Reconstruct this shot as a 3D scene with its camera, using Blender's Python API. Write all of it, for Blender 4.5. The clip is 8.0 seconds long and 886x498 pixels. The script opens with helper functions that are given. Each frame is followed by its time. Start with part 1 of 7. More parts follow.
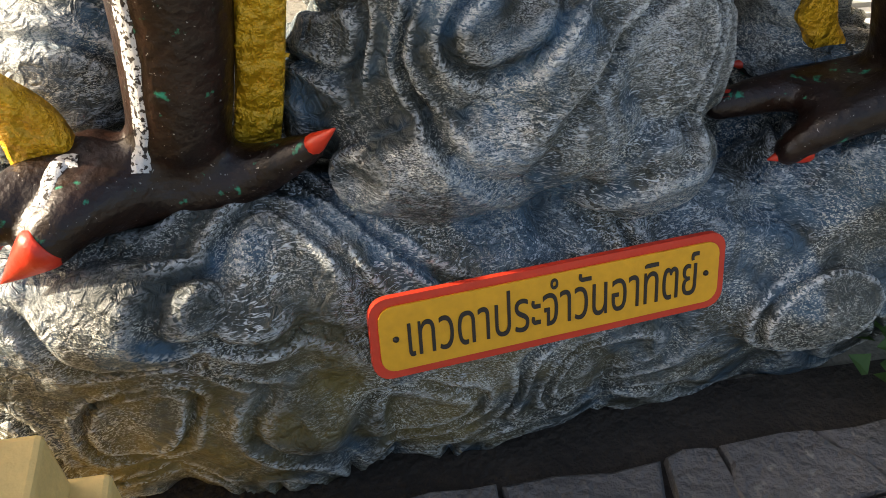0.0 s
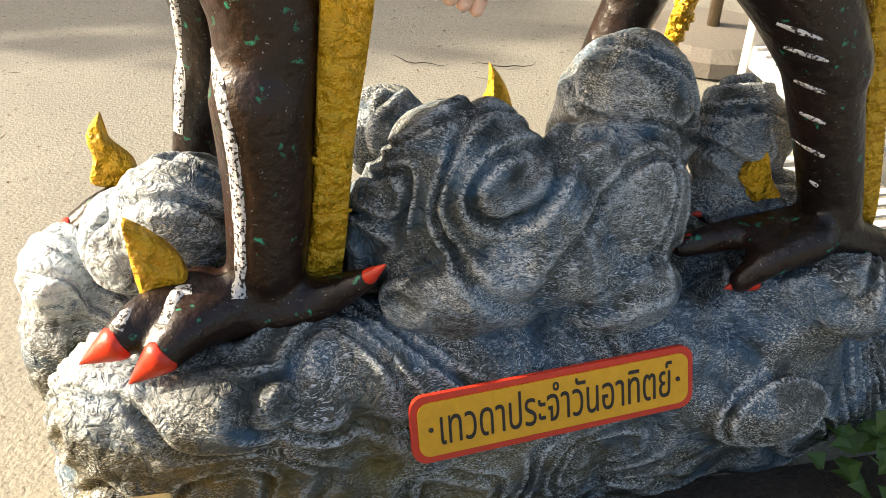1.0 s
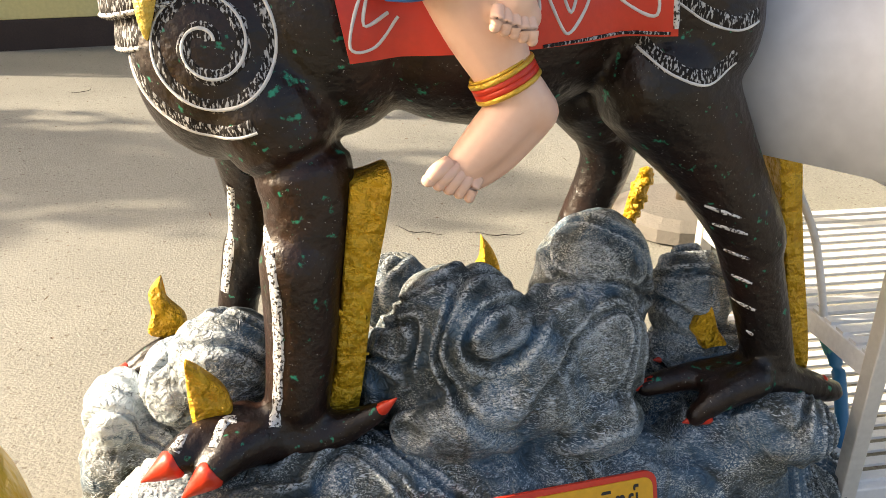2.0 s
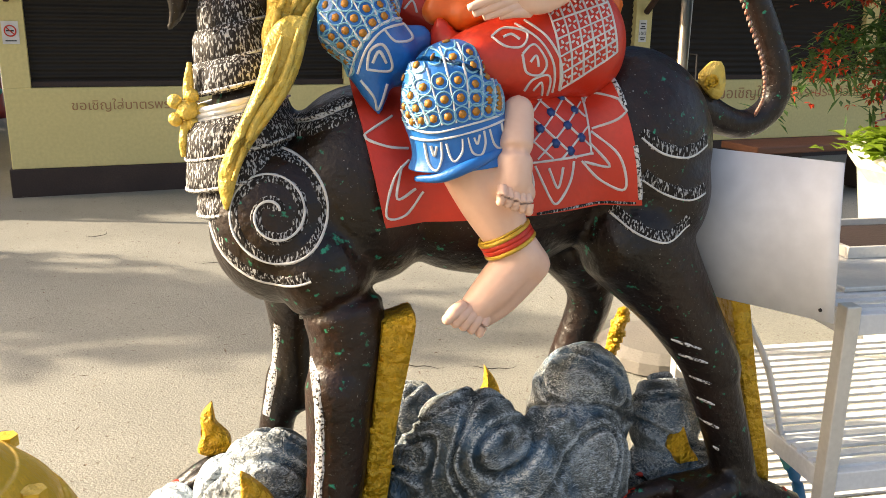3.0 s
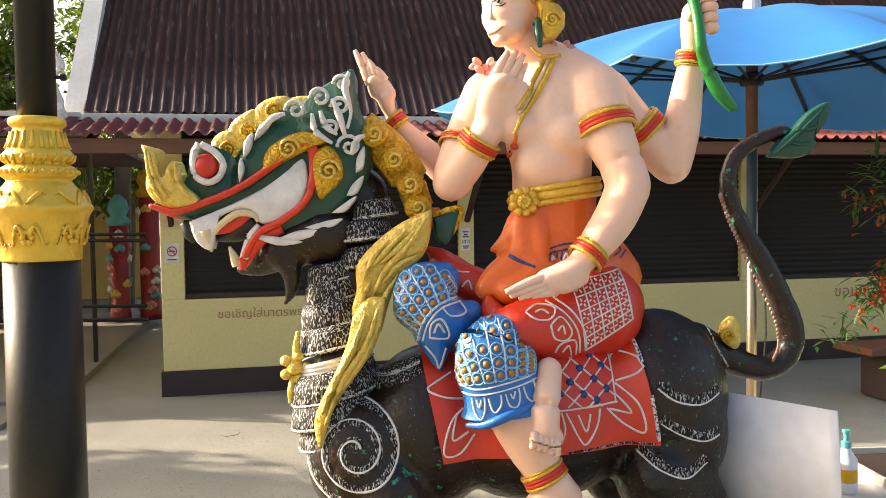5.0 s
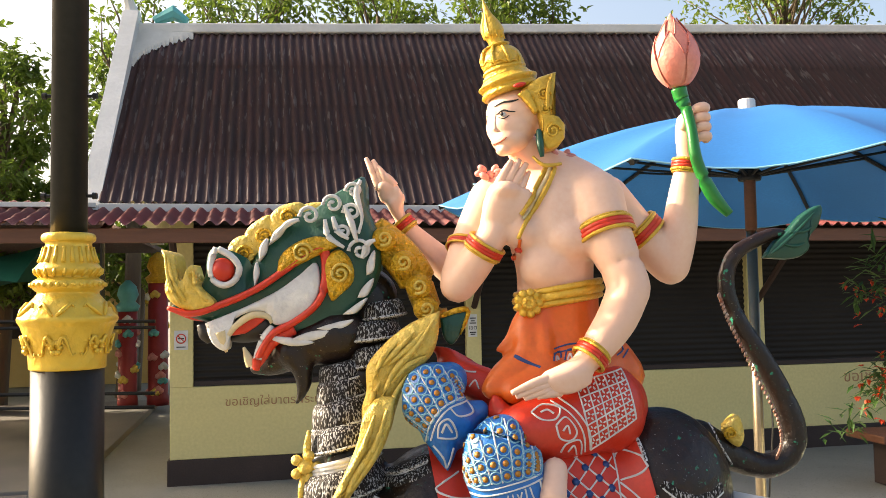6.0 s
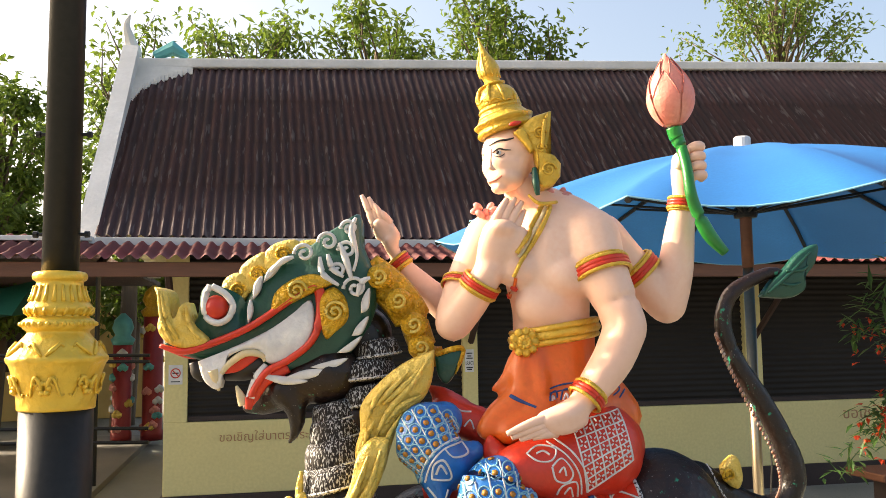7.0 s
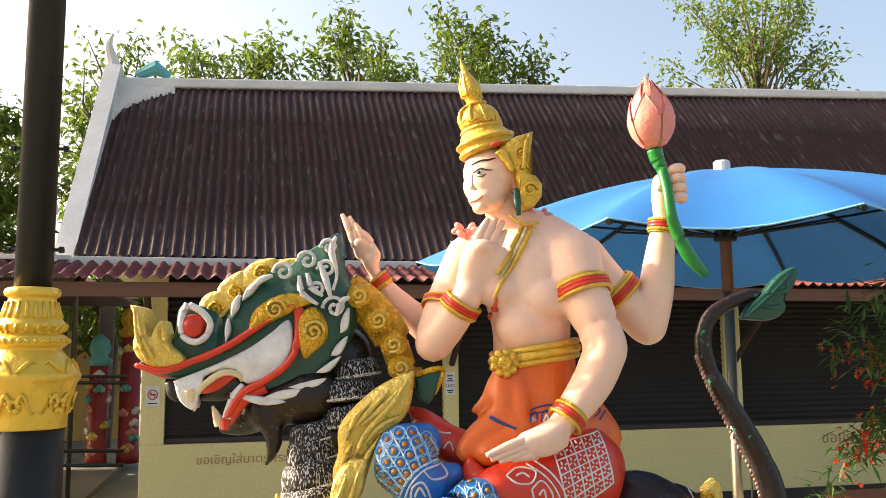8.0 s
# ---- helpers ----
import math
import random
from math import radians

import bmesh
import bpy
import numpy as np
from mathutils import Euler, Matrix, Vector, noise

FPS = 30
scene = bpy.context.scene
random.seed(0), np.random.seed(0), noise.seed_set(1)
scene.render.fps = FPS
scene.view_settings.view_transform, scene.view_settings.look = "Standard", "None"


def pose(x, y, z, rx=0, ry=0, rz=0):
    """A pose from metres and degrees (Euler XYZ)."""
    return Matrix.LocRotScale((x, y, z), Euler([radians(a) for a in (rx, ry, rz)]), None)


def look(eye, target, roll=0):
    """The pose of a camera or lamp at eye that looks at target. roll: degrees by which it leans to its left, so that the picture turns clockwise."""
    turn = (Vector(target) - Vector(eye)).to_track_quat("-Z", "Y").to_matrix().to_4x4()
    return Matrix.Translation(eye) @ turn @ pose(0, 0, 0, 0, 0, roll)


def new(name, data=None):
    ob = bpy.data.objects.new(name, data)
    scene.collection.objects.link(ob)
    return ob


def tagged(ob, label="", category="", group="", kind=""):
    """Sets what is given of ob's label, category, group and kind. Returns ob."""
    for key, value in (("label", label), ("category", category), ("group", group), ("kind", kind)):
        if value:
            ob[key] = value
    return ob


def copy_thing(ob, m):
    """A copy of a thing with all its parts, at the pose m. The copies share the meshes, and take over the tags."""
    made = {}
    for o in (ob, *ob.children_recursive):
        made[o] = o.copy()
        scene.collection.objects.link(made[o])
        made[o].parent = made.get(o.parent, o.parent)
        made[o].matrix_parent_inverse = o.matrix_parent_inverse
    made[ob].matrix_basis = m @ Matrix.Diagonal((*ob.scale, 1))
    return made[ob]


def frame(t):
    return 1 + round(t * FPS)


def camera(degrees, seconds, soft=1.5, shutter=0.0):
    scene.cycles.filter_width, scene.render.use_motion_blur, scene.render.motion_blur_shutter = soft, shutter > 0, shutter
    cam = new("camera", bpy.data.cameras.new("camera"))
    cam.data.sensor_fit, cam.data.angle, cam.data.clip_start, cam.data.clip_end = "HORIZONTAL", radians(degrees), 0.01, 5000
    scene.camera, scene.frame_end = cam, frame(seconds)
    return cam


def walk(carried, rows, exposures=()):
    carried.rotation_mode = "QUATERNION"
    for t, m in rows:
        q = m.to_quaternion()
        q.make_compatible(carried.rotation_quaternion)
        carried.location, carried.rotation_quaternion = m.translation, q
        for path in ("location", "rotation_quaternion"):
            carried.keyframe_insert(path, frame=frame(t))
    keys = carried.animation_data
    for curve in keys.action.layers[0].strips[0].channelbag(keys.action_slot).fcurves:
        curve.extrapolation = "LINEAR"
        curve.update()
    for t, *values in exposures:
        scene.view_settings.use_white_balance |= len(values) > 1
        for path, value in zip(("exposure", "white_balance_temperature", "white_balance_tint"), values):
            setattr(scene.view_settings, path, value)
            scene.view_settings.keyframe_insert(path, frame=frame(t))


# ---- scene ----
cam = camera(55.3, 8.0, soft=0.8)
PATH = [
    (0, (0.098, 0.76, 0.962), (-0.233, 2.135, -0.451), 1.4),
    (0.5, (0.117, 0.658, 1.023), (-0.267, 2.129, -0.276), 0.4),
    (1, (0.122, 0.549, 1.104), (-0.276, 2.134, -0.049), 0.7),
    (1.5, (0.151, 0.448, 1.161), (-0.281, 2.135, 0.176), 0.5),
    (2.8, (0.185, 0.098, 1.294), (-0.25, 1.966, 0.725), 0.8),
    (3, (0.188, 0.048, 1.312), (-0.249, 1.931, 0.799), 0.8),
    (3.5, (0.224, -0.035, 1.359), (-0.237, 1.87, 0.96), 0.7),
    (4, (0.306, -0.095, 1.399), (-0.241, 1.808, 1.117), 0.1),
    (4.5, (0.39, -0.169, 1.444), (-0.294, 1.7, 1.254), -0.5),
    (5, (0.437, -0.243, 1.5), (-0.308, 1.611, 1.42), -0.8),
    (6.3, (0.468, -0.311, 1.555), (-0.287, 1.535, 1.698), -0.9),
    (6.5, (0.471, -0.31, 1.56), (-0.283, 1.536, 1.715), -0.8),
    (7, (0.465, -0.299, 1.558), (-0.283, 1.546, 1.749), -0.8),
    (7.5, (0.462, -0.294, 1.553), (-0.269, 1.555, 1.775), -0.6),
    (8, (0.464, -0.288, 1.552), (-0.242, 1.568, 1.796), -0.5),
]
walk(cam, [(t, look(eye, target, roll)) for t, eye, target, roll in PATH], exposures=((0, 1.38, 7200, 12), (8, 1.38, 7200, 12)))

# ---- daylight: low morning sun from beyond the beast's head, beside a tree-shaded temple yard ----
SUN = Vector((-0.95, -0.17, 0.46)).normalized()
world = bpy.data.worlds.new("sky_world")
scene.world = world
world.use_nodes = True
wn, wl = world.node_tree.nodes, world.node_tree.links
sky = wn.new("ShaderNodeTexSky")
sky.sky_type, sky.sun_disc = "NISHITA", False
sky.sun_elevation, sky.sun_rotation = math.asin(SUN.z), math.atan2(SUN.x, SUN.y)
sky.dust_density, sky.air_density = 6.0, 1.0
wn["Background"].inputs["Strength"].default_value = 0.15
wl.new(sky.outputs["Color"], wn["Background"].inputs["Color"])
sun_data = bpy.data.lights.new("sun", "SUN")
sun_data.energy, sun_data.angle, sun_data.color = 4.5, radians(0.6), (1.0, 0.90, 0.74)
sun = new("sun", sun_data)
sun.matrix_world = look(SUN * 30, (0, 0, 0))

# ---- materials ----
def material(name, color, other=None, rough=0.6, metal=0.0, scale=8.0, fine=90.0, bump=0.15, depth=0.01,
             stretch=(1, 1, 1), fleck=None, fleck_size=30.0, fleck_cut=0.62, coat=0.0, grit=0.8, speck=None, shine=0.5):
    """Two-scale colour variation, a fine relief and, if asked for, flecks of a second paint."""
    m = bpy.data.materials.new(name)
    m.use_nodes = True
    nt = m.node_tree
    b = nt.nodes["Principled BSDF"]
    b.inputs["Roughness"].default_value, b.inputs["Metallic"].default_value = rough, metal
    b.inputs["Coat Weight"].default_value, b.inputs["Specular IOR Level"].default_value = coat, shine
    tex = nt.nodes.new("ShaderNodeTexCoord")
    mp = nt.nodes.new("ShaderNodeMapping")
    mp.inputs["Scale"].default_value = stretch
    nt.links.new(tex.outputs["Object"], mp.inputs["Vector"])

    def grain(size, detail):
        n = nt.nodes.new("ShaderNodeTexNoise")
        n.inputs["Scale"].default_value, n.inputs["Detail"].default_value = size, detail
        nt.links.new(mp.outputs["Vector"], n.inputs["Vector"])
        return n.outputs["Fac"]

    def ramp(socket, lo, hi):
        r = nt.nodes.new("ShaderNodeMapRange")
        r.inputs["From Min"].default_value, r.inputs["From Max"].default_value = lo, hi
        nt.links.new(socket, r.inputs["Value"])
        return r.outputs["Result"]

    def mix(fac, c0, c1):
        x = nt.nodes.new("ShaderNodeMix")
        x.data_type = "RGBA"
        nt.links.new(fac, x.inputs["Factor"])
        for c, i in ((c0, 6), (c1, 7)):
            if isinstance(c, tuple):
                x.inputs[i].default_value = (*c, 1)
            else:
                nt.links.new(c, x.inputs[i])
        return x.outputs[2]

    other = other or tuple(c * 0.72 for c in color)
    big, small = grain(scale, 5), grain(fine, 4)
    col = mix(ramp(big, 0.35, 0.68), color, other)
    col = mix(ramp(small, 0.3, 0.9), col, tuple(c * grit for c in color))
    if fleck:
        col = mix(ramp(grain(fleck_size, 6), fleck_cut, fleck_cut + 0.06), col, fleck)
    if speck:
        col = mix(ramp(grain(260, 2), 0.70, 0.74), col, speck)
    nt.links.new(col, b.inputs["Base Color"])
    bp = nt.nodes.new("ShaderNodeBump")
    bp.inputs["Strength"].default_value, bp.inputs["Distance"].default_value = bump, depth
    nt.links.new(small, bp.inputs["Height"])
    nt.links.new(bp.outputs["Normal"], b.inputs["Normal"])
    return m


M_SKIN = material("painted_flesh", (0.80, 0.49, 0.35), (0.80, 0.55, 0.43), rough=0.42, scale=5, bump=0.03, grit=0.96)
M_BLACK = material("black_brown_enamel", (0.006, 0.0038, 0.003), (0.026, 0.009, 0.0042), rough=0.38, scale=5, fine=60, bump=0.35, coat=0.0, shine=0.42,
                   fleck=(0.010, 0.22, 0.13), fleck_size=48, fleck_cut=0.65, speck=(0.22, 0.21, 0.20))
M_WHITE = material("white_paint", (0.72, 0.71, 0.68), (0.50, 0.50, 0.50), rough=0.55, scale=30, bump=0.3)
M_DRYWHITE = material("dry_brushed_white", (0.66, 0.66, 0.65), (0.42, 0.42, 0.42), rough=0.6, scale=40, bump=0.4,
                      fleck=(0.02, 0.015, 0.012), fleck_size=210, fleck_cut=0.51)
M_BRUSHED = material("dry_brush_over_black", (0.010, 0.008, 0.007), (0.02, 0.016, 0.014), rough=0.6, scale=20, bump=0.5, shine=0.2, stretch=(1, 1, 0.3),
                     fleck=(0.38, 0.38, 0.38), fleck_size=300, fleck_cut=0.525)
M_GOLD = material("gold_paint", (0.74, 0.43, 0.02), (0.58, 0.30, 0.012), rough=0.42, metal=0.2, scale=30, fine=45, bump=1.0, depth=0.035)
M_CROWN = material("bright_gold_paint", (0.72, 0.46, 0.06), (0.60, 0.35, 0.03), rough=0.36, metal=0.3, scale=40, fine=95, bump=0.5, depth=0.012)
M_LIGHTBLUE = material("light_blue_paint", (0.20, 0.46, 0.62), rough=0.5, bump=0.1)
M_PALEGOLD = material("pale_gold_paint", (0.74, 0.54, 0.12), (0.60, 0.40, 0.05), rough=0.45, metal=0.15, scale=25, fine=60, bump=0.6, depth=0.02)
M_RED = material("red_enamel", (0.64, 0.040, 0.014), (0.54, 0.026, 0.009), rough=0.4, scale=9, bump=0.12)
M_ORANGE = material("orange_enamel", (0.74, 0.15, 0.015), (0.64, 0.095, 0.010), rough=0.38, scale=8, bump=0.1)
M_BLUE = material("blue_enamel", (0.010, 0.16, 0.50), (0.010, 0.12, 0.40), rough=0.35, scale=12, bump=0.15)
M_DEEPBLUE = material("deep_blue_paint", (0.01, 0.06, 0.22), rough=0.5, bump=0.1)
M_GREEN = material("green_enamel", (0.006, 0.075, 0.045), (0.004, 0.05, 0.03), rough=0.35, scale=12, bump=0.2)
M_STEM = material("bright_green_paint", (0.01, 0.20, 0.03), (0.008, 0.14, 0.02), rough=0.3, scale=10, bump=0.1)
M_LOTUS = material("pink_lotus_paint", (0.78, 0.24, 0.18), (0.72, 0.32, 0.24), rough=0.5, scale=18, bump=0.2)
M_TAILEDGE = material("sunlit_red_brown_scales", (0.30, 0.10, 0.05), (0.50, 0.42, 0.34), rough=0.4, scale=60, bump=0.4)
M_LIP = material("coral_lip_paint", (0.62, 0.16, 0.10), rough=0.5, bump=0.05)
M_LOTUSEDGE = material("deep_pink_petal_edge", (0.62, 0.13, 0.10), (0.72, 0.24, 0.18), rough=0.5, bump=0.1)
M_PINK = material("pink_paint", (0.72, 0.28, 0.24), rough=0.5, bump=0.1)
M_DOT = material("ochre_dots", (0.45, 0.19, 0.02), rough=0.5, bump=0.2)
M_INK = material("black_ink", (0.012, 0.010, 0.010), rough=0.5, bump=0.05)
M_CREAM = material("cream_teeth_paint", (0.72, 0.60, 0.36), rough=0.5, bump=0.3)
M_SIGN = material("yellow_sign_paint", (0.74, 0.37, 0.012), (0.68, 0.33, 0.01), rough=0.5, scale=4, bump=0.08)
M_GROUND = material("pale_concrete_yard", (0.300, 0.292, 0.248), (0.228, 0.222, 0.188), rough=0.9, scale=1.3, fine=130, bump=0.6, depth=0.006, grit=0.5,
                    fleck=(0.13, 0.11, 0.085), fleck_size=55, fleck_cut=0.635, speck=(0.12, 0.10, 0.08))
M_WALL = material("yellow_wall_paint", (0.70, 0.60, 0.27), (0.64, 0.55, 0.25), rough=0.75, scale=1.3, fine=40, bump=0.1)
M_BASE = material("dark_brown_plinth", (0.030, 0.018, 0.015), (0.05, 0.03, 0.025), rough=0.7, scale=3, bump=0.2)
M_SHUTTER = material("dark_steel_shutter", (0.024, 0.020, 0.016), (0.016, 0.013, 0.011), rough=0.6, metal=0.1, scale=1.5, bump=0.05, shine=0.25)
M_ROOF = material("weathered_red_roof_sheet", (0.072, 0.026, 0.023), (0.034, 0.020, 0.020), rough=0.7, scale=1.6, fine=14, bump=0.3, stretch=(7, 0.7, 0.7), grit=0.45,
                  fleck=(0.11, 0.08, 0.074), fleck_size=5, fleck_cut=0.60)
M_EAVE = material("red_eave_sheet", (0.20, 0.035, 0.03), (0.11, 0.05, 0.045), rough=0.7, scale=1.4, fine=25, bump=0.2)
M_WHITEWASH = material("whitewashed_gable", (0.72, 0.70, 0.66), (0.55, 0.54, 0.50), rough=0.8, scale=2.5, fine=25, bump=0.3)
M_WOOD = material("brown_stained_wood", (0.15, 0.055, 0.025), (0.10, 0.036, 0.016), rough=0.55, scale=4, fine=35, bump=0.2, stretch=(1, 8, 8))
M_DARKWOOD = material("dark_timber", (0.06, 0.03, 0.02), rough=0.7, bump=0.2)
M_UMBRELLA = material("blue_umbrella_cloth", (0.016, 0.17, 0.49), (0.012, 0.14, 0.40), rough=0.6, scale=3, bump=0.08)
M_STEEL = material("brushed_steel", (0.68, 0.66, 0.61), (0.58, 0.57, 0.53), rough=0.42, metal=0.3, scale=6, bump=0.06)
M_BRASS = material("dull_polished_pole", (0.42, 0.34, 0.24), (0.34, 0.27, 0.19), rough=0.28, metal=0.85, scale=6, bump=0.05)
M_RACK = material("white_enamel_rack", (0.74, 0.75, 0.76), (0.62, 0.62, 0.62), rough=0.45, scale=4, bump=0.06)
M_BOARD = material("white_plastic_sheet", (0.70, 0.71, 0.74), (0.66, 0.67, 0.70), rough=0.4, scale=2, fine=25, bump=0.02)
M_POST = material("black_lamp_post_enamel", (0.016, 0.016, 0.015), (0.022, 0.022, 0.02), rough=0.42, scale=4, bump=0.04, shine=0.22)
M_LAMPGOLD = material("lamp_gold_leaf", (0.80, 0.52, 0.06), (0.70, 0.42, 0.035), rough=0.34, metal=0.25, scale=14, fine=50, bump=0.35, depth=0.015)
M_STEPS = material("cream_yellow_masonry", (0.72, 0.52, 0.20), (0.66, 0.46, 0.16), rough=0.8, scale=6, bump=0.25)
M_SLATE = material("dark_slate_flagstone", (0.10, 0.098, 0.098), (0.05, 0.052, 0.055), rough=0.7, scale=14, fine=70, bump=0.9, depth=0.015,
                   fleck=(0.16, 0.15, 0.14), fleck_size=24, fleck_cut=0.62)
M_DIRT = material("black_wet_soil", (0.016, 0.013, 0.010), (0.03, 0.024, 0.018), rough=0.9, scale=12, bump=0.6, depth=0.02)
M_LEAF = material("sunlit_leaf", (0.17, 0.25, 0.035), (0.06, 0.11, 0.018), rough=0.5, scale=2, bump=0.05)
M_DARKLEAF = material("deep_green_leaf", (0.09, 0.18, 0.045), (0.05, 0.12, 0.025), rough=0.5, scale=6, bump=0.05)
M_LIMELEAF = material("lime_leaf", (0.25, 0.36, 0.03), (0.16, 0.27, 0.02), rough=0.5, scale=6, bump=0.05)
M_PURPLE = material("purple_leaf", (0.06, 0.018, 0.045), rough=0.5, bump=0.05)
M_FLOWER = material("scarlet_petals", (0.62, 0.05, 0.025), (0.70, 0.11, 0.02), rough=0.6, scale=10, bump=0.05)
M_BARK = material("grey_brown_bark", (0.15, 0.11, 0.07), (0.09, 0.065, 0.045), rough=0.9, scale=5, fine=30, bump=0.6, depth=0.03, stretch=(1, 1, 0.3))
M_POT = material("pale_green_glazed_pot", (0.52, 0.58, 0.44), (0.66, 0.66, 0.55), rough=0.6, scale=7, fine=40, bump=0.3, fleck=(0.30, 0.42, 0.38), fleck_size=14, fleck_cut=0.6)
M_PIPE = material("blue_pvc_pipe", (0.03, 0.20, 0.42), rough=0.4, bump=0.03)
M_PAPER = material("white_notice_card", (0.74, 0.74, 0.72), rough=0.6, bump=0.02)
M_LETTER = material("faded_red_lettering", (0.36, 0.16, 0.07), (0.46, 0.30, 0.14), rough=0.7, bump=0.02)
M_TARP = material("green_tarpaulin", (0.012, 0.13, 0.085), (0.01, 0.09, 0.06), rough=0.6, scale=2, bump=0.1)
M_COLUMN = material("dragon_column_red", (0.34, 0.03, 0.03), (0.24, 0.02, 0.02), rough=0.5, scale=5, bump=0.2)
M_TEAL = material("teal_paint", (0.10, 0.42, 0.42), rough=0.5, bump=0.1)
M_SLAB = material("grey_concrete_floor", (0.20, 0.18, 0.155), (0.15, 0.14, 0.12), rough=0.85, scale=1.5, bump=0.3)


def rock_material():
    """Painted cement rock: slate blue-green coats, olive low down, white dry-brush caught in short strokes; crest and
    head-end whites also put in sunlight.
    """
    m = bpy.data.materials.new("painted_cement_rock")
    m.use_nodes = True
    nt = m.node_tree
    b = nt.nodes["Principled BSDF"]
    b.inputs["Roughness"].default_value = 0.5
    tex = nt.nodes.new("ShaderNodeTexCoord")

    def grain(size, detail, stretch=(1, 1, 1), warp=0.0):
        mp = nt.nodes.new("ShaderNodeMapping")
        mp.inputs["Scale"].default_value = stretch
        mp.inputs["Rotation"].default_value = (0.3, 0.5, 0.2)
        nt.links.new(tex.outputs["Object"], mp.inputs["Vector"])
        n = nt.nodes.new("ShaderNodeTexNoise")
        n.inputs["Scale"].default_value, n.inputs["Detail"].default_value = size, detail
        n.inputs["Distortion"].default_value = warp
        nt.links.new(mp.outputs["Vector"], n.inputs["Vector"])
        return n.outputs["Fac"]

    def ramp(socket, lo, hi, top=1.0):
        r = nt.nodes.new("ShaderNodeMapRange")
        r.inputs["From Min"].default_value, r.inputs["From Max"].default_value = lo, hi
        r.inputs["To Max"].default_value = top
        nt.links.new(socket, r.inputs["Value"])
        return r.outputs["Result"]

    def times(s0, s1):
        x = nt.nodes.new("ShaderNodeMath")
        x.operation = "MULTIPLY"
        nt.links.new(s0, x.inputs[0])
        nt.links.new(s1, x.inputs[1])
        return x.outputs[0]

    def mix(fac, c0, c1):
        x = nt.nodes.new("ShaderNodeMix")
        x.data_type = "RGBA"
        nt.links.new(fac, x.inputs["Factor"])
        for c, i in ((c0, 6), (c1, 7)):
            if isinstance(c, tuple):
                x.inputs[i].default_value = (*c, 1)
            else:
                nt.links.new(c, x.inputs[i])
        return x.outputs[2]

    col = mix(ramp(grain(4.5, 3), 0.35, 0.65), (0.013, 0.021, 0.023), (0.040, 0.050, 0.047))
    col = mix(ramp(grain(6.0, 3, warp=1.5), 0.47, 0.60, 0.9), col, (0.034, 0.088, 0.145))
    geo = nt.nodes.new("ShaderNodeSeparateXYZ")
    nt.links.new(tex.outputs["Object"], geo.inputs[0])
    low = nt.nodes.new("ShaderNodeMapRange")
    low.inputs["From Min"].default_value, low.inputs["From Max"].default_value = 0.40, -0.22
    nt.links.new(geo.outputs["X"], low.inputs["Value"])
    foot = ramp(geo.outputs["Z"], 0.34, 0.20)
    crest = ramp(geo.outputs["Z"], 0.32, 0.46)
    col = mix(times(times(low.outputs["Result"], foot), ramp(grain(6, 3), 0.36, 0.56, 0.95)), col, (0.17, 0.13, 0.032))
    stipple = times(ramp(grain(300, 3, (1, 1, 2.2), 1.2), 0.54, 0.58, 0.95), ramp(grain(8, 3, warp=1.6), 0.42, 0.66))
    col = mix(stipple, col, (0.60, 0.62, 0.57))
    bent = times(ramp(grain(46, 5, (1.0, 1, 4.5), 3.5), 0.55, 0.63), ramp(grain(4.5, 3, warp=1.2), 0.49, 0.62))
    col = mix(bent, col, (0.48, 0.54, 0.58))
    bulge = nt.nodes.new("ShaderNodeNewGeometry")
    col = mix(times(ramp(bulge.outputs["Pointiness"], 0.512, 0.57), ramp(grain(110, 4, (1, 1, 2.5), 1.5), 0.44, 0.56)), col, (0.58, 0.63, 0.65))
    # white strokes on the tops: dry-brush, also standing in for sunlit faces
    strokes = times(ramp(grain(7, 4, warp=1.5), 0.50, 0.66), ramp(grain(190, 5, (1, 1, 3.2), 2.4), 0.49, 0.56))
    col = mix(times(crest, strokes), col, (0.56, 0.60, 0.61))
    # head end: white paint, made fuller to put its sunlight into the colour
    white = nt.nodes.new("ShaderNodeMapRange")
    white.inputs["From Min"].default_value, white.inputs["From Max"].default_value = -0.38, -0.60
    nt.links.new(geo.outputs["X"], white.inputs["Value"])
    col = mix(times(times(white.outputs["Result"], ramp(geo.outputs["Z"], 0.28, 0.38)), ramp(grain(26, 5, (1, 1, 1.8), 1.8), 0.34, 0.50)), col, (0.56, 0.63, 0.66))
    nt.links.new(col, b.inputs["Base Color"])
    bp = nt.nodes.new("ShaderNodeBump")
    bp.inputs["Strength"].default_value, bp.inputs["Distance"].default_value = 1.0, 0.016
    nt.links.new(grain(60, 6, warp=0.8), bp.inputs["Height"])
    nt.links.new(bp.outputs["Normal"], b.inputs["Normal"])
    return m


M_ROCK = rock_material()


def leaf_glow(m, amount=0.45):
    """Lets light pass through thin leaves and cloth."""
    nt = m.node_tree
    b, out = nt.nodes["Principled BSDF"], nt.nodes["Material Output"]
    t, x = nt.nodes.new("ShaderNodeBsdfTranslucent"), nt.nodes.new("ShaderNodeMixShader")
    x.inputs[0].default_value = amount
    nt.links.new(b.inputs["Base Color"].links[0].from_socket, t.inputs["Color"])
    nt.links.new(b.outputs[0], x.inputs[1])
    nt.links.new(t.outputs[0], x.inputs[2])
    nt.links.new(x.outputs[0], out.inputs["Surface"])


for m in (M_LEAF, M_DARKLEAF, M_LIMELEAF, M_FLOWER):
    leaf_glow(m)
leaf_glow(M_UMBRELLA, 0.08)
leaf_glow(M_TARP, 0.3)

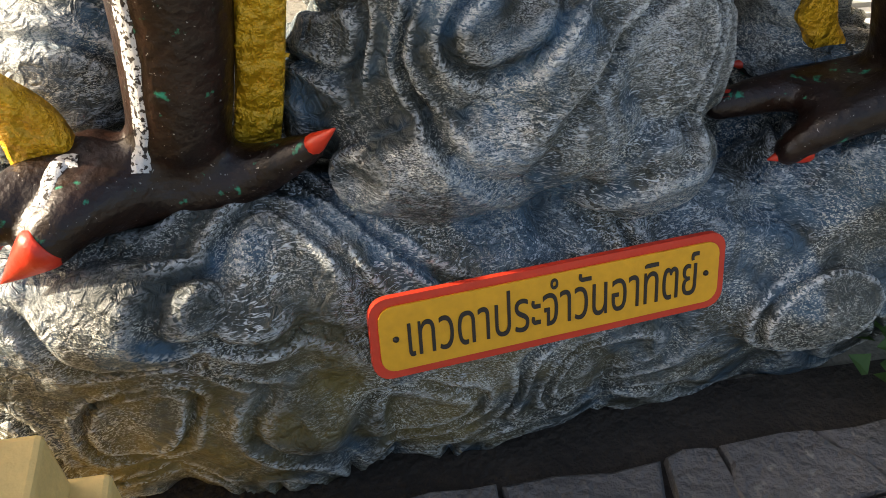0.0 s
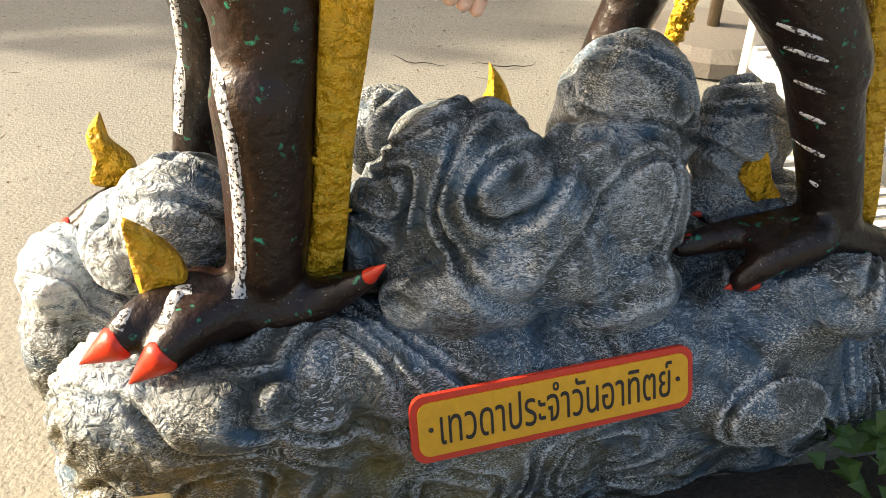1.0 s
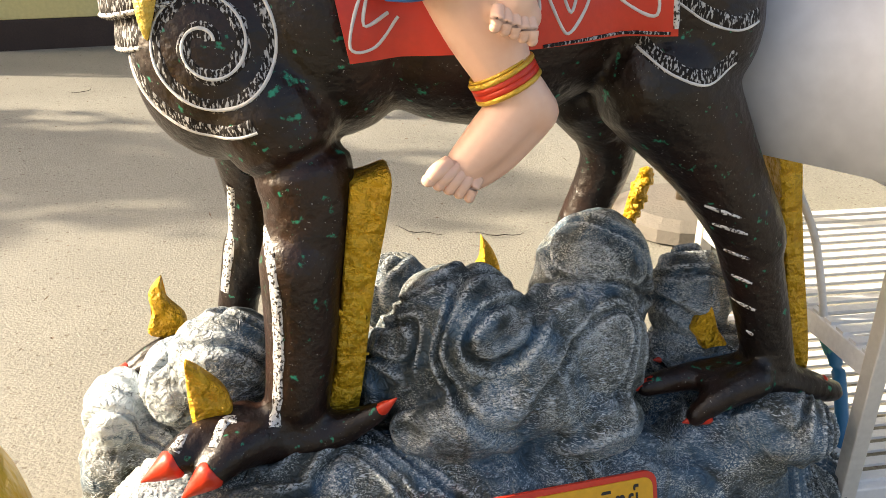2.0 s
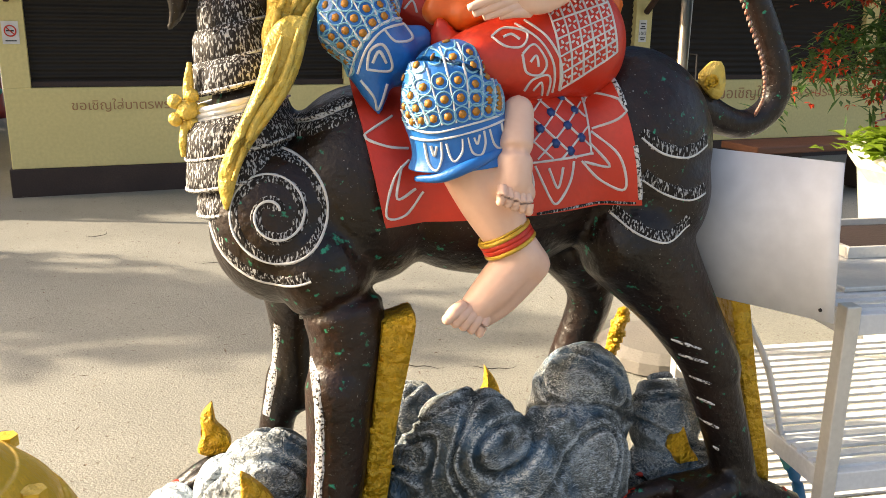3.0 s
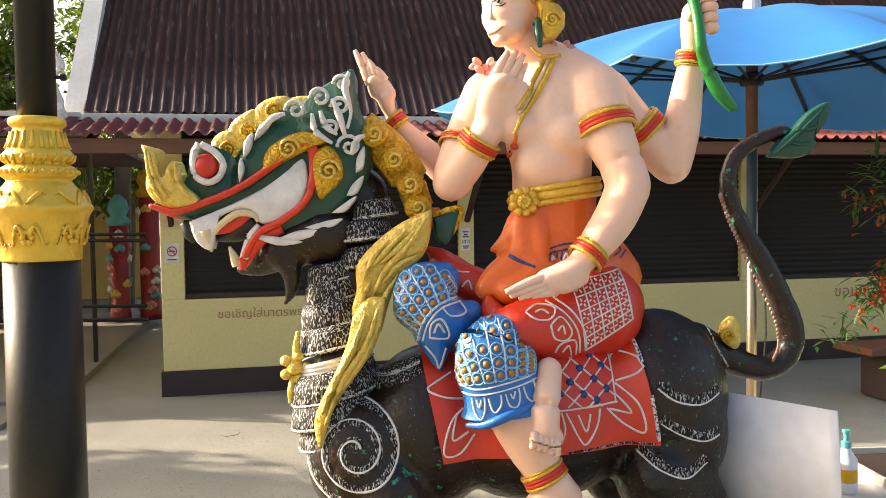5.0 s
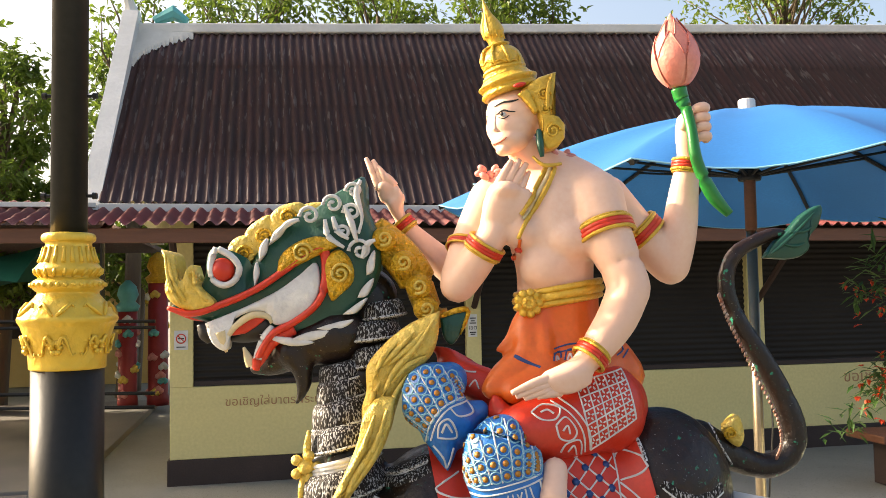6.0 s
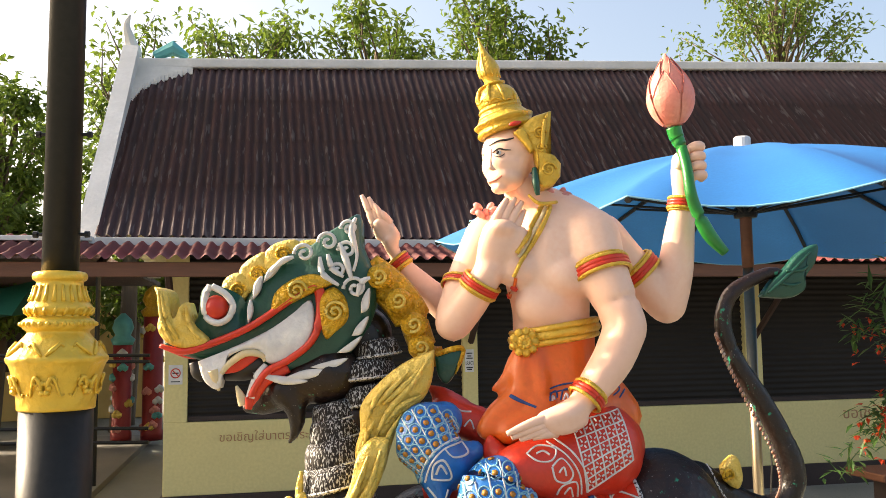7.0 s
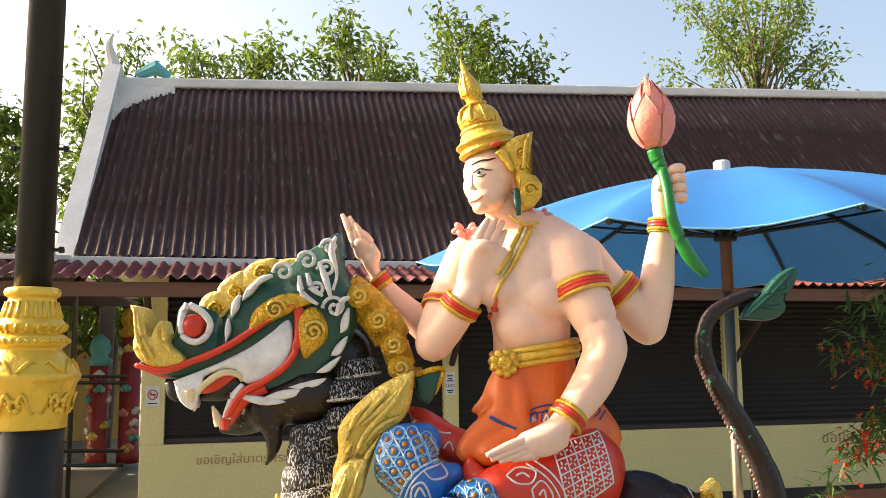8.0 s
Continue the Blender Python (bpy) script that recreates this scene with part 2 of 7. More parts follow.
# ---- helpers for building ----
def ring_mesh(bm, path, radii, n=12, squash=1.0, caps=True):
    """A tube along a path of points into a bmesh, with a radius at each point."""
    pts = [Vector(p) for p in path]
    rings = []
    up = Vector((0, 0, 1))
    for i, p in enumerate(pts):
        d = (pts[min(i + 1, len(pts) - 1)] - pts[max(i - 1, 0)]).normalized()
        ref = up if abs(d.z) < 0.92 else Vector((0, 1, 0))
        s = d.cross(ref).normalized()
        w = s.cross(d).normalized()
        r = radii[i] if isinstance(radii, (list, tuple)) else radii
        rings.append([bm.verts.new(p + s * (math.cos(a) * r) + w * (math.sin(a) * r * squash))
                      for a in (2 * math.pi * k / n for k in range(n))])
    for a, b in zip(rings, rings[1:]):
        for k in range(n):
            bm.faces.new((a[k], a[(k + 1) % n], b[(k + 1) % n], b[k]))
    if caps:
        bm.faces.new(list(reversed(rings[0])))
        bm.faces.new(rings[-1])


def smooth_path(points, steps=6):
    """Catmull-Rom through points of any size; returns more points."""
    p = [tuple(q) for q in points]
    p = [p[0]] + p + [p[-1]]
    out = []
    for a, b, c, d in zip(p, p[1:], p[2:], p[3:]):
        for k in range(steps):
            t = k / steps
            out.append(tuple(0.5 * (2 * q1 + (q2 - q0) * t + (2 * q0 - 5 * q1 + 4 * q2 - q3) * t * t + (3 * q1 - q0 - 3 * q2 + q3) * t ** 3)
                             for q0, q1, q2, q3 in zip(a, b, c, d)))
    out.append(p[-1])
    return out


def box(bm, x0, y0, z0, x1, y1, z1, bevel=0.0):
    geom = bmesh.ops.create_cube(bm, size=1.0, matrix=Matrix.LocRotScale(((x0 + x1) / 2, (y0 + y1) / 2, (z0 + z1) / 2), None, (x1 - x0, y1 - y0, z1 - z0)))
    if bevel:
        edges = list({e for v in geom["verts"] for e in v.link_edges})
        bmesh.ops.bevel(bm, geom=edges, offset=bevel, segments=2, affect="EDGES", profile=0.5)


def lathe(bm, profile, n=32, centre=(0, 0)):
    """Turns a list of (radius, z) round the upright axis."""
    rings = [[bm.verts.new((centre[0] + r * math.cos(2 * math.pi * k / n), centre[1] + r * math.sin(2 * math.pi * k / n), z)) for k in range(n)]
             for r, z in profile]
    for a, b in zip(rings, rings[1:]):
        for k in range(n):
            bm.faces.new((a[k], a[(k + 1) % n], b[(k + 1) % n], b[k]))
    bm.faces.new(list(reversed(rings[0])))
    bm.faces.new(rings[-1])


def part(name, bm, mat, parent=None, label="", smooth=False):
    """Links a bmesh as one mesh object, under a thing if one is given."""
    bmesh.ops.recalc_face_normals(bm, faces=bm.faces)
    me = bpy.data.meshes.new(name)
    bm.to_mesh(me)
    bm.free()
    for poly in me.polygons:
        poly.use_smooth = smooth
    me.materials.append(mat)
    ob = new(name, me)
    ob.parent = parent
    if label:
        tagged(ob, label)
    return ob


def boxes(name, mat, parent, *spans, bevel=0.004, label=""):
    bm = bmesh.new()
    for s in spans:
        box(bm, *s, bevel=bevel)
    return part(name, bm, mat, parent, label)


def thing(name, m, label, category, kind="", group=""):
    ob = new(name)
    ob.matrix_world = m
    ob.empty_display_size = 0.1
    return tagged(ob, label, category, group, kind)


def lettering(name, text, size, mat, m, parent=None, extrude=0.0005, width=None):
    cu = bpy.data.curves.new(name, "FONT")
    cu.body, cu.size, cu.extrude = text, size, extrude
    cu.align_x, cu.align_y = "CENTER", "CENTER"
    tmp = new("lettering_source", cu)
    dg = bpy.context.evaluated_depsgraph_get()
    me = bpy.data.meshes.new_from_object(tmp.evaluated_get(dg))
    bpy.data.objects.remove(tmp)
    xs = [v.co.x for v in me.vertices]
    if width and xs:
        me.transform(Matrix.Diagonal((width / (max(xs) - min(xs)), 1, 1, 1)))
    me.materials.clear()
    me.materials.append(mat)
    ob = new(name, me)
    ob.parent = parent
    ob.matrix_basis = m
    return ob


# ---- ground ----
bm = bmesh.new()
bmesh.ops.create_grid(bm, x_segments=80, y_segments=80, size=30)
for v in bm.verts:
    far = max(abs(v.co.x), abs(v.co.y)) / 30
    v.co *= 1 + 30 * far ** 6
    v.co.z = 0.012 * noise.noise(v.co * 0.6) - 0.012
tagged(part("ground", bm, M_GROUND, smooth=True), "pale sandy concrete yard with fine cracks and grit", "ground", kind="structure")

# ---- shop building ----
FACE = pose(-4.31, 5.6, 0, 0, 0, 34.1)   # x along the front, y into the building
shop = thing("shop_building", FACE, "yellow-walled shop row with dark shutters and rusty red corrugated roof", "building")
LENGTH = 11.0
PILLARS = ((-0.17, 0.02), (2.43, 2.57), (5.28, 5.46), (8.15, 8.32), (LENGTH - 0.15, LENGTH))
boxes("front_wall", M_WALL, shop, (-0.17, 0, 0.2, LENGTH, 0.15, 0.81), bevel=0.006)
boxes("plinth", M_BASE, shop, (-0.19, -0.02, -0.05, LENGTH, 0.14, 0.2), bevel=0.006)
boxes("side_wall", M_WALL, shop, (-0.17, 0.15, 0, -0.02, 4.05, 2.40))
boxes("back_wall", M_WALL, shop, (-0.02, 4.05, 0, LENGTH, 4.2, 2.40))
for x0, x1 in PILLARS:
    boxes("pillar", M_WALL, shop, (x0, 0.0, 0.81, x1, 0.15, 2.40), bevel=0.005)
for (xa, x0), (x1, xb) in zip(PILLARS, PILLARS[1:]):
    bm = bmesh.new()
    rows = 26
    prof = []
    for i in range(rows * 4 + 1):
        z = 0.85 + 1.46 * i / (rows * 4)
        prof.append((0.06 + 0.010 * math.sin(2 * math.pi * i / 4), z))
    va = [bm.verts.new((x0, y, z)) for y, z in prof]
    vb = [bm.verts.new((x1, y, z)) for y, z in prof]
    for i in range(len(prof) - 1):
        bm.faces.new((va[i], vb[i], vb[i + 1], va[i + 1]))
    shutter = part("roller_shutter", bm, M_SHUTTER, shop, "closed dark roller shutter", smooth=True)
    boxes("bottom_bar", M_BASE, shutter, (x0 + 0.002, 0.03, 0.812, x1 - 0.002, 0.09, 0.856))
    boxes("lintel", M_DARKWOOD, shop, (x0, 0.02, 2.3, x1, 0.15, 2.42))


def corrugated(name, p0, p1, y0, z0, y1, z1, mat, pitch=0.13, amp=0.02, label="", rise=0.0):
    """A corrugated sheet from x=p0 to x=p1, falling from (y1, z1) to (y0, z0)."""
    bm = bmesh.new()
    n = int((p1 - p0) / pitch * 6)
    nrm = Vector((0, z0 - z1, y1 - y0)).normalized()
    nrm = nrm if nrm.z > 0 else -nrm
    rows = 4
    grid = []
    for j in range(rows + 1):
        line = []
        for s in (0, 1):
            if j in (0, rows) and s == (0 if j == 0 else 1):
                continue
            t = j / rows
            lift = 0.014 if s else 0.0
            line.append([(p0 + (p1 - p0) * i / n, y0 + (y1 - y0) * t, z0 + (z1 - z0) * t + rise * t * (p0 + (p1 - p0) * i / n), amp * math.sin(6.2832 * i / 6) + lift) for i in range(n + 1)])
        grid += line
    rowsv = [[bm.verts.new(Vector(q[:3]) + nrm * q[3]) for q in line] for line in grid]
    for a, b in zip(rowsv, rowsv[1:]):
        for i in range(n):
            bm.faces.new((a[i], a[i + 1], b[i + 1], b[i]))
    return part(name, bm, mat, shop, label, smooth=True)


RIDGE_Y, RIDGE_Z, EAVE_Y, EAVE_Z, RISE = 2.0, 4.52, -0.2, 2.36, 0.048
corrugated("upper_roof", -0.72, LENGTH, EAVE_Y, EAVE_Z, RIDGE_Y, RIDGE_Z, M_ROOF, pitch=0.085, amp=0.019, label="weathered dark red corrugated roof", rise=RISE)
corrugated("rear_roof", -0.72, LENGTH, 4.4, EAVE_Z, RIDGE_Y, RIDGE_Z, M_ROOF, rise=RISE)
corrugated("porch_roof", -1.9, LENGTH, -0.95, 2.12, 0.1, 2.4, M_EAVE, pitch=0.11, label="low red corrugated porch roof")
boxes("eave_board", M_WHITEWASH, shop, (-0.7, -0.27, 2.285, LENGTH, -0.235, 2.355))
boxes("fascia_beam", M_WOOD, shop, (-1.9, -0.88, 1.99, LENGTH, -0.82, 2.10), label="brown wooden fascia beam")
boxes("ridge_cap", M_WHITEWASH, shop, (-0.72, RIDGE_Y - 0.09, RIDGE_Z - 0.03, LENGTH, RIDGE_Y + 0.09, RIDGE_Z + 0.08), bevel=0.02).data.transform(Matrix(((1, 0, 0, 0), (0, 1, 0, 0), (RISE, 0, 1, 0), (0, 0, 0, 1))))
boxes("gutter_edge", M_WHITEWASH, shop, (-1.9, -0.3, 2.32, -0.72, -0.1, 2.36))
for x in (-1.8, -0.6, 0.9, 2.5, 4.0, 5.4, 6.9, 8.3):
    bm = bmesh.new()
    ring_mesh(bm, [(x, -0.84, 2.02), (x, 0.0, 2.30)], 0.035, 6)
    part("rafter", bm, M_DARKWOOD, shop)
for x in (-0.08, 2.5, 5.37):
    bm = bmesh.new()
    ring_mesh(bm, [(x, -0.70, 2.02), (x, -0.03, 1.45)], 0.03, 6)
    part("eave_brace", bm, M_DARKWOOD, shop)
# white gable with its upturned finials
bm = bmesh.new()


def slab(bm, outline, x0, x1):
    """Extrudes an outline of (y, z) from x0 to x1."""
    a = [bm.verts.new((x0, y, z)) for y, z in outline]
    b = [bm.verts.new((x1, y, z)) for y, z in outline]
    bm.faces.new(a)
    bm.faces.new(list(reversed(b)))
    for i in range(len(a)):
        j = (i + 1) % len(a)
        bm.faces.new((a[i], b[i], b[j], a[j]))


slab(bm, [(-0.28, 2.30), (-0.02, 2.32), (1.78, 4.28), (2.0, 4.44), (2.0, 4.72), (1.9, 4.70), (1.55, 4.32)], -0.86, -0.70)
slab(bm, [(4.28, 2.30), (4.02, 2.32), (2.22, 4.28), (2.0, 4.44), (2.0, 4.72), (2.1, 4.70), (2.45, 4.32)], -0.86, -0.70)
part("barge_board", bm, M_WHITEWASH, shop, "whitewashed gable board")
bm = bmesh.new()
ring_mesh(bm, smooth_path([(-0.78, 2.0, 4.6), (-0.80, 1.98, 4.75), (-0.84, 1.95, 4.92), (-0.80, 1.93, 5.05)]), [0.10 - 0.09 * i / 18 for i in range(19)], 8)
part("ridge_finial", bm, M_WHITEWASH, shop)
bm = bmesh.new()
ring_mesh(bm, smooth_path([(-0.86, -0.35, 2.30), (-0.92, -0.42, 2.55), (-0.84, -0.38, 2.72), (-0.95, -0.45, 2.95)]), [0.10 - 0.09 * i / 18 for i in range(19)], 8, squash=0.5)
part("eave_finial", bm, M_WHITEWASH, shop)
bm = bmesh.new()
slab(bm, [(0.0, 2.34), (4.2, 2.34), (2.0, 4.40)], -0.6, -0.5)
part("gable_wall", bm, M_WHITEWASH, shop)
bm = bmesh.new()
ring_mesh(bm, [(-0.55, 2.0, 4.62), (-0.35, 2.0, 4.72), (-0.2, 2.0, 4.63)], [0.05, 0.09, 0.04], 8)
part("ridge_ornament", bm, M_TEAL, shop)
# the flared white corner below the ridge
bm = bmesh.new()
for i in range(20):
    w, y = 0.55 * (1 - i / 20) ** 2 + 0.02, 1.90 - 0.024 * i
    z = EAVE_Z + (y - EAVE_Y) * (RIDGE_Z - EAVE_Z) / (RIDGE_Y - EAVE_Y)
    box(bm, -0.72, y - 0.0135, z - 0.02, -0.70 + w, y + 0.0135, z + 0.055)
part("gable_flare", bm, M_WHITEWASH, shop)

UPRIGHT = Matrix.Rotation(radians(90), 4, "X")
t1 = lettering("wall_lettering", "ขอเชิญใส่บาตรพระประจำวันเกิด", 0.10, M_LETTER, Matrix.Translation((0.92, -0.004, 0.67)) @ UPRIGHT, shop, width=1.26)
t2 = lettering("wall_lettering", "ขอเชิญใส่บาตรพระประจำวันเกิด", 0.15, M_LETTER, Matrix.Translation((7.35, -0.004, 0.67)) @ UPRIGHT, shop, width=2.05)
notice = boxes("no_smoking_notice", M_PAPER, None, (-0.134, -0.008, 1.13, -0.02, -0.003, 1.295), bevel=0.001)
notice.matrix_world = FACE
tagged(notice, "white card notice with a red no-smoking ring on a yellow pillar", "notice")
bm = bmesh.new()
ring_mesh(bm, [(-0.077 + 0.038 * math.cos(a), -0.011, 1.225 + 0.038 * math.sin(a)) for a in (i * math.pi / 12 for i in range(25))], 0.005, 5, caps=False)
ring_mesh(bm, [(-0.104, -0.011, 1.252), (-0.05, -0.011, 1.198)], 0.004, 5)
part("red_ring", bm, M_RED, notice)
boxes("printed_mark", M_INK, notice, (-0.103, -0.0105, 1.221, -0.052, -0.0085, 1.231), bevel=0)
boxes("printed_mark", M_INK, notice, (-0.115, -0.0105, 1.150, -0.04, -0.0085, 1.158), bevel=0)
card = boxes("door_sticker", M_PAPER, None, (2.447, -0.008, 1.175, 2.53, -0.003, 1.38), bevel=0.001)
card.matrix_world = FACE
tagged(card, "small white printed sticker on a yellow pillar", "sticker")
for z, w in ((1.345, 0.028), (1.32, 0.018), (1.30, 0.03), (1.215, 0.03), (1.198, 0.022)):
    boxes("printed_bar", M_INK, card, (2.4885 - w, -0.0105, z - 0.005, 2.4885 + w, -0.0085, z + 0.005), bevel=0)
lettering("sticker_word", "เขต", 0.055, M_INK, Matrix.Translation((2.4885, -0.010, 1.258)) @ UPRIGHT, card)
card_b = copy_thing(card, FACE @ Matrix.Translation((2.87, 0, 0)))

# ---- wooden bench in front of the shop ----
bench = thing("bench", FACE @ pose(6.3, -1.7, 0), "long brown wooden bench on dark block legs", "bench")
boxes("seat", M_WOOD, bench, (-1.1, -0.22, 0.37, 1.3, 0.22, 0.43), bevel=0.01)
for x in (-0.75, 0.35, 1.1):
    boxes("leg", M_BASE, bench, (x - 0.14, -0.17, 0, x + 0.14, 0.17, 0.37), bevel=0.008)

# ---- stall beside the shop: slab, poles, rails, awning, columns ----
slab_ob = boxes("stall_floor", M_SLAB, None, (-9, -0.2, -0.02, -0.95, 6.0, 0.06), (-6, -0.9, -0.02, -1.2, -0.2, 0.03), bevel=0.01)
slab_ob.matrix_world = FACE
tagged(slab_ob, "grey concrete floor of an open stall", "floor", kind="structure")
frame_ob = thing("stall_frame", FACE, "black steel pipe frame of an open stall", "frame")
for x, y in ((-1.7, -0.1), (-1.0, 1.6), (-3.3, 1.2), (-2.6, 3.4)):
    bm = bmesh.new()
    ring_mesh(bm, [(x, y, 0), (x, y, 2.25)], 0.024, 8)
    part("post", bm, M_POST, frame_ob)
for z in (0.55, 0.68, 1.30, 1.36):
    bm = bmesh.new()
    ring_mesh(bm, [(-4.2, 1.4, z + 0.05), (-0.4, 0.9, z)], 0.018, 6)
    part("rail", bm, M_POST, frame_ob)
tarp = bmesh.new()
for k, (x0, y0) in enumerate(((-3.6, 2.4), (-6.5, 1.6))):
    g = bmesh.ops.create_grid(tarp, x_segments=16, y_segments=10, size=1.0)["verts"]
    for v in g:
        s, t = v.co.x, v.co.y
        v.co = Vector((x0 + 1.9 * s, y0 + 1.2 * t, 2.0 - 0.35 * t * t + 0.15 * s + 0.06 * math.sin(7 * s + 3 * t)))
tarp_ob = part("green_awning", tarp, M_TARP, None, smooth=True)
tarp_ob.matrix_world = FACE
tagged(tarp_ob, "sagging dark green tarpaulin awning of the stall", "awning")


def painted_column(x, y, h, r, teal_top):
    col = thing("painted_column", FACE @ pose(x, y, 0.06), "round red column with pale painted cloud motifs", "column", group="stall columns")
    bm = bmesh.new()
    lathe(bm, [(r * 1.1, 0), (r * 1.1, 0.12), (r, 0.16), (r, h)], 20)
    shaft = part("shaft", bm, M_COLUMN, col, smooth=True)
    bm = bmesh.new()
    lathe(bm, [(r * 1.05, h), (r * 1.3, h + 0.08), (r * 0.8, h + 0.14), (r * 1.15, h + 0.24), (r * 0.9, h + 0.36), (r * 0.2, h + 0.45)], 20)
    part("capital", bm, M_TEAL if teal_top else M_GOLD, col, smooth=True)
    rnd = random.Random(int(x * 100))
    for i in range(16):
        ang, z = rnd.uniform(0, 6.28), rnd.uniform(0.15, h - 0.1)
        bm = bmesh.new()
        for k in range(3):
            bmesh.ops.create_icosphere(bm, subdivisions=1, radius=0.05, matrix=Matrix.Translation((r * math.cos(ang + 0.25 * k), r * math.sin(ang + 0.25 * k), z + 0.03 * (k % 2))))
        part("cloud_motif", bm, (M_PAPER, M_TEAL, M_PINK, M_PALEGOLD)[i % 4], shaft, smooth=True)


painted_column(-1.3, 5.2, 1.35, 0.13, True)
painted_column(-0.9, 5.3, 1.75, 0.14, False)
painted_column(-3.3, 5.2, 1.0, 0.25, False)
stall_roof = boxes("stall_roof", M_ROOF, None, (-7, 1.2, 2.30, -0.92, 6.2, 2.36))
stall_roof.matrix_world = FACE
tagged(stall_roof, "dark sheet roof over the open stall", "roof", kind="structure")

# ---- statue: guardian beast with a seated four-armed rider, on a rock base ----
from mathutils.bvhtree import BVHTree

STATUE = pose(-0.10, 1.60, 0, 0, 0, 24.15)   # x along the beast (head at minus x), y away from the yard's near side


class Clay:
    """Gathers shapes of many paints into one mesh."""

    def __init__(self):
        self.verts, self.faces, self.slots, self.mats = [], [], [], []

    def add(self, verts, faces, mat):
        if mat not in self.mats:
            self.mats.append(mat)
        k, base = self.mats.index(mat), len(self.verts)
        self.verts += [tuple(v) for v in verts]
        self.faces += [tuple(base + i for i in f) for f in faces]
        self.slots += [k] * len(faces)

    def take(self, bm, mat):
        bm.verts.index_update()
        self.add([v.co.copy() for v in bm.verts], [[v.index for v in f.verts] for f in bm.faces], mat)
        bm.free()

    def tube(self, path, radii, mat, n=12, steps=5, squash=1.0):
        r = radii if isinstance(radii, (list, tuple)) else [radii] * len(path)
        pts = smooth_path([(*p, q) for p, q in zip(path, r)], steps)
        bm = bmesh.new()
        ring_mesh(bm, [p[:3] for p in pts], [max(p[3], 0.0006) for p in pts], n, squash)
        self.take(bm, mat)

    def ball(self, c, radii, mat, turn=(0, 0, 0), sub=3):
        bm = bmesh.new()
        radii = radii if isinstance(radii, (list, tuple)) else (radii,) * 3
        bmesh.ops.create_icosphere(bm, subdivisions=sub, radius=1.0, matrix=Matrix.LocRotScale(c, Euler([radians(a) for a in turn]), radii))
        self.take(bm, mat)

    def spin(self, base, top, profile, mat, n=24):
        """A turned shape along the line from base to top; profile of (share of the way, radius)."""
        a, b = Vector(base), Vector(top)
        q = (b - a).to_track_quat("Z", "Y").to_matrix().to_4x4()
        bm = bmesh.new()
        lathe(bm, [(r, t * (b - a).length) for t, r in smooth_path(profile, 4)], n)
        bm.transform(Matrix.Translation(a) @ q)
        self.take(bm, mat)

    def plate(self, outline, y0, y1, mat, round_by=0.008, smooth=True):
        """A carved slab: an outline of (x, z), from y0 (near) to y1 (far), with a softened near rim."""
        pts = smooth_path(list(outline) + [outline[0]], 4)[:-1] if smooth else list(outline)
        cx, cz = sum(p[0] for p in pts) / len(pts), sum(p[1] for p in pts) / len(pts)
        bm = bmesh.new()
        loops = []
        for y, shrink in ((y1, 0.0), (y0 + round_by, 0.0), (y0 + 0.3 * round_by, 0.35 * round_by), (y0, round_by)):
            loop = []
            for x, z in pts:
                d = Vector((cx - x, cz - z))
                d = d.normalized() * min(shrink, d.length * 0.5) if d.length > 1e-6 else d
                loop.append(bm.verts.new((x + d.x, y, z + d.y)))
            loops.append(loop)
        for a, b in zip(loops, loops[1:]):
            for i in range(len(a)):
                j = (i + 1) % len(a)
                bm.faces.new((a[i], a[j], b[j], b[i]))
        bm.faces.new(loops[0])
        bm.faces.new(loops[-1])
        bmesh.ops.triangulate(bm, faces=[f for f in bm.faces if len(f.verts) > 4])
        bmesh.ops.recalc_face_normals(bm, faces=bm.faces)
        self.take(bm, mat)

    def fuse(self, mat, shapes, voxel=0.009, rounds=6):
        """Melts tubes (path, radii) and balls (centre, radii, turn) into one smooth body; returns a tree for painting on it."""
        raw = Clay()
        for s in shapes:
            if isinstance(s[0], list):
                raw.tube(s[0], s[1], mat, n=14, squash=s[2] if len(s) > 2 else 1.0)
                for c, r in ((s[0][0], s[1][0]), (s[0][-1], s[1][-1])):
                    raw.ball(c, (r, r, r * (s[2] if len(s) > 2 else 1.0)), mat, sub=2)
            else:
                raw.ball(s[0], s[1], mat, s[2] if len(s) > 2 else (0, 0, 0))
        me = bpy.data.meshes.new("clay")
        me.from_pydata(raw.verts, [], raw.faces)
        tmp = new("clay", me)
        r = tmp.modifiers.new("melt", "REMESH")
        r.mode, r.voxel_size = "VOXEL", voxel
        s = tmp.modifiers.new("soften", "SMOOTH")
        s.factor, s.iterations = 0.5, rounds
        out = bpy.data.meshes.new_from_object(tmp.evaluated_get(bpy.context.evaluated_depsgraph_get()))
        bpy.data.objects.remove(tmp)
        verts, faces = [v.co.copy() for v in out.vertices], [tuple(p.vertices) for p in out.polygons]
        self.add(verts, faces, mat)
        return BVHTree.FromPolygons(verts, faces)

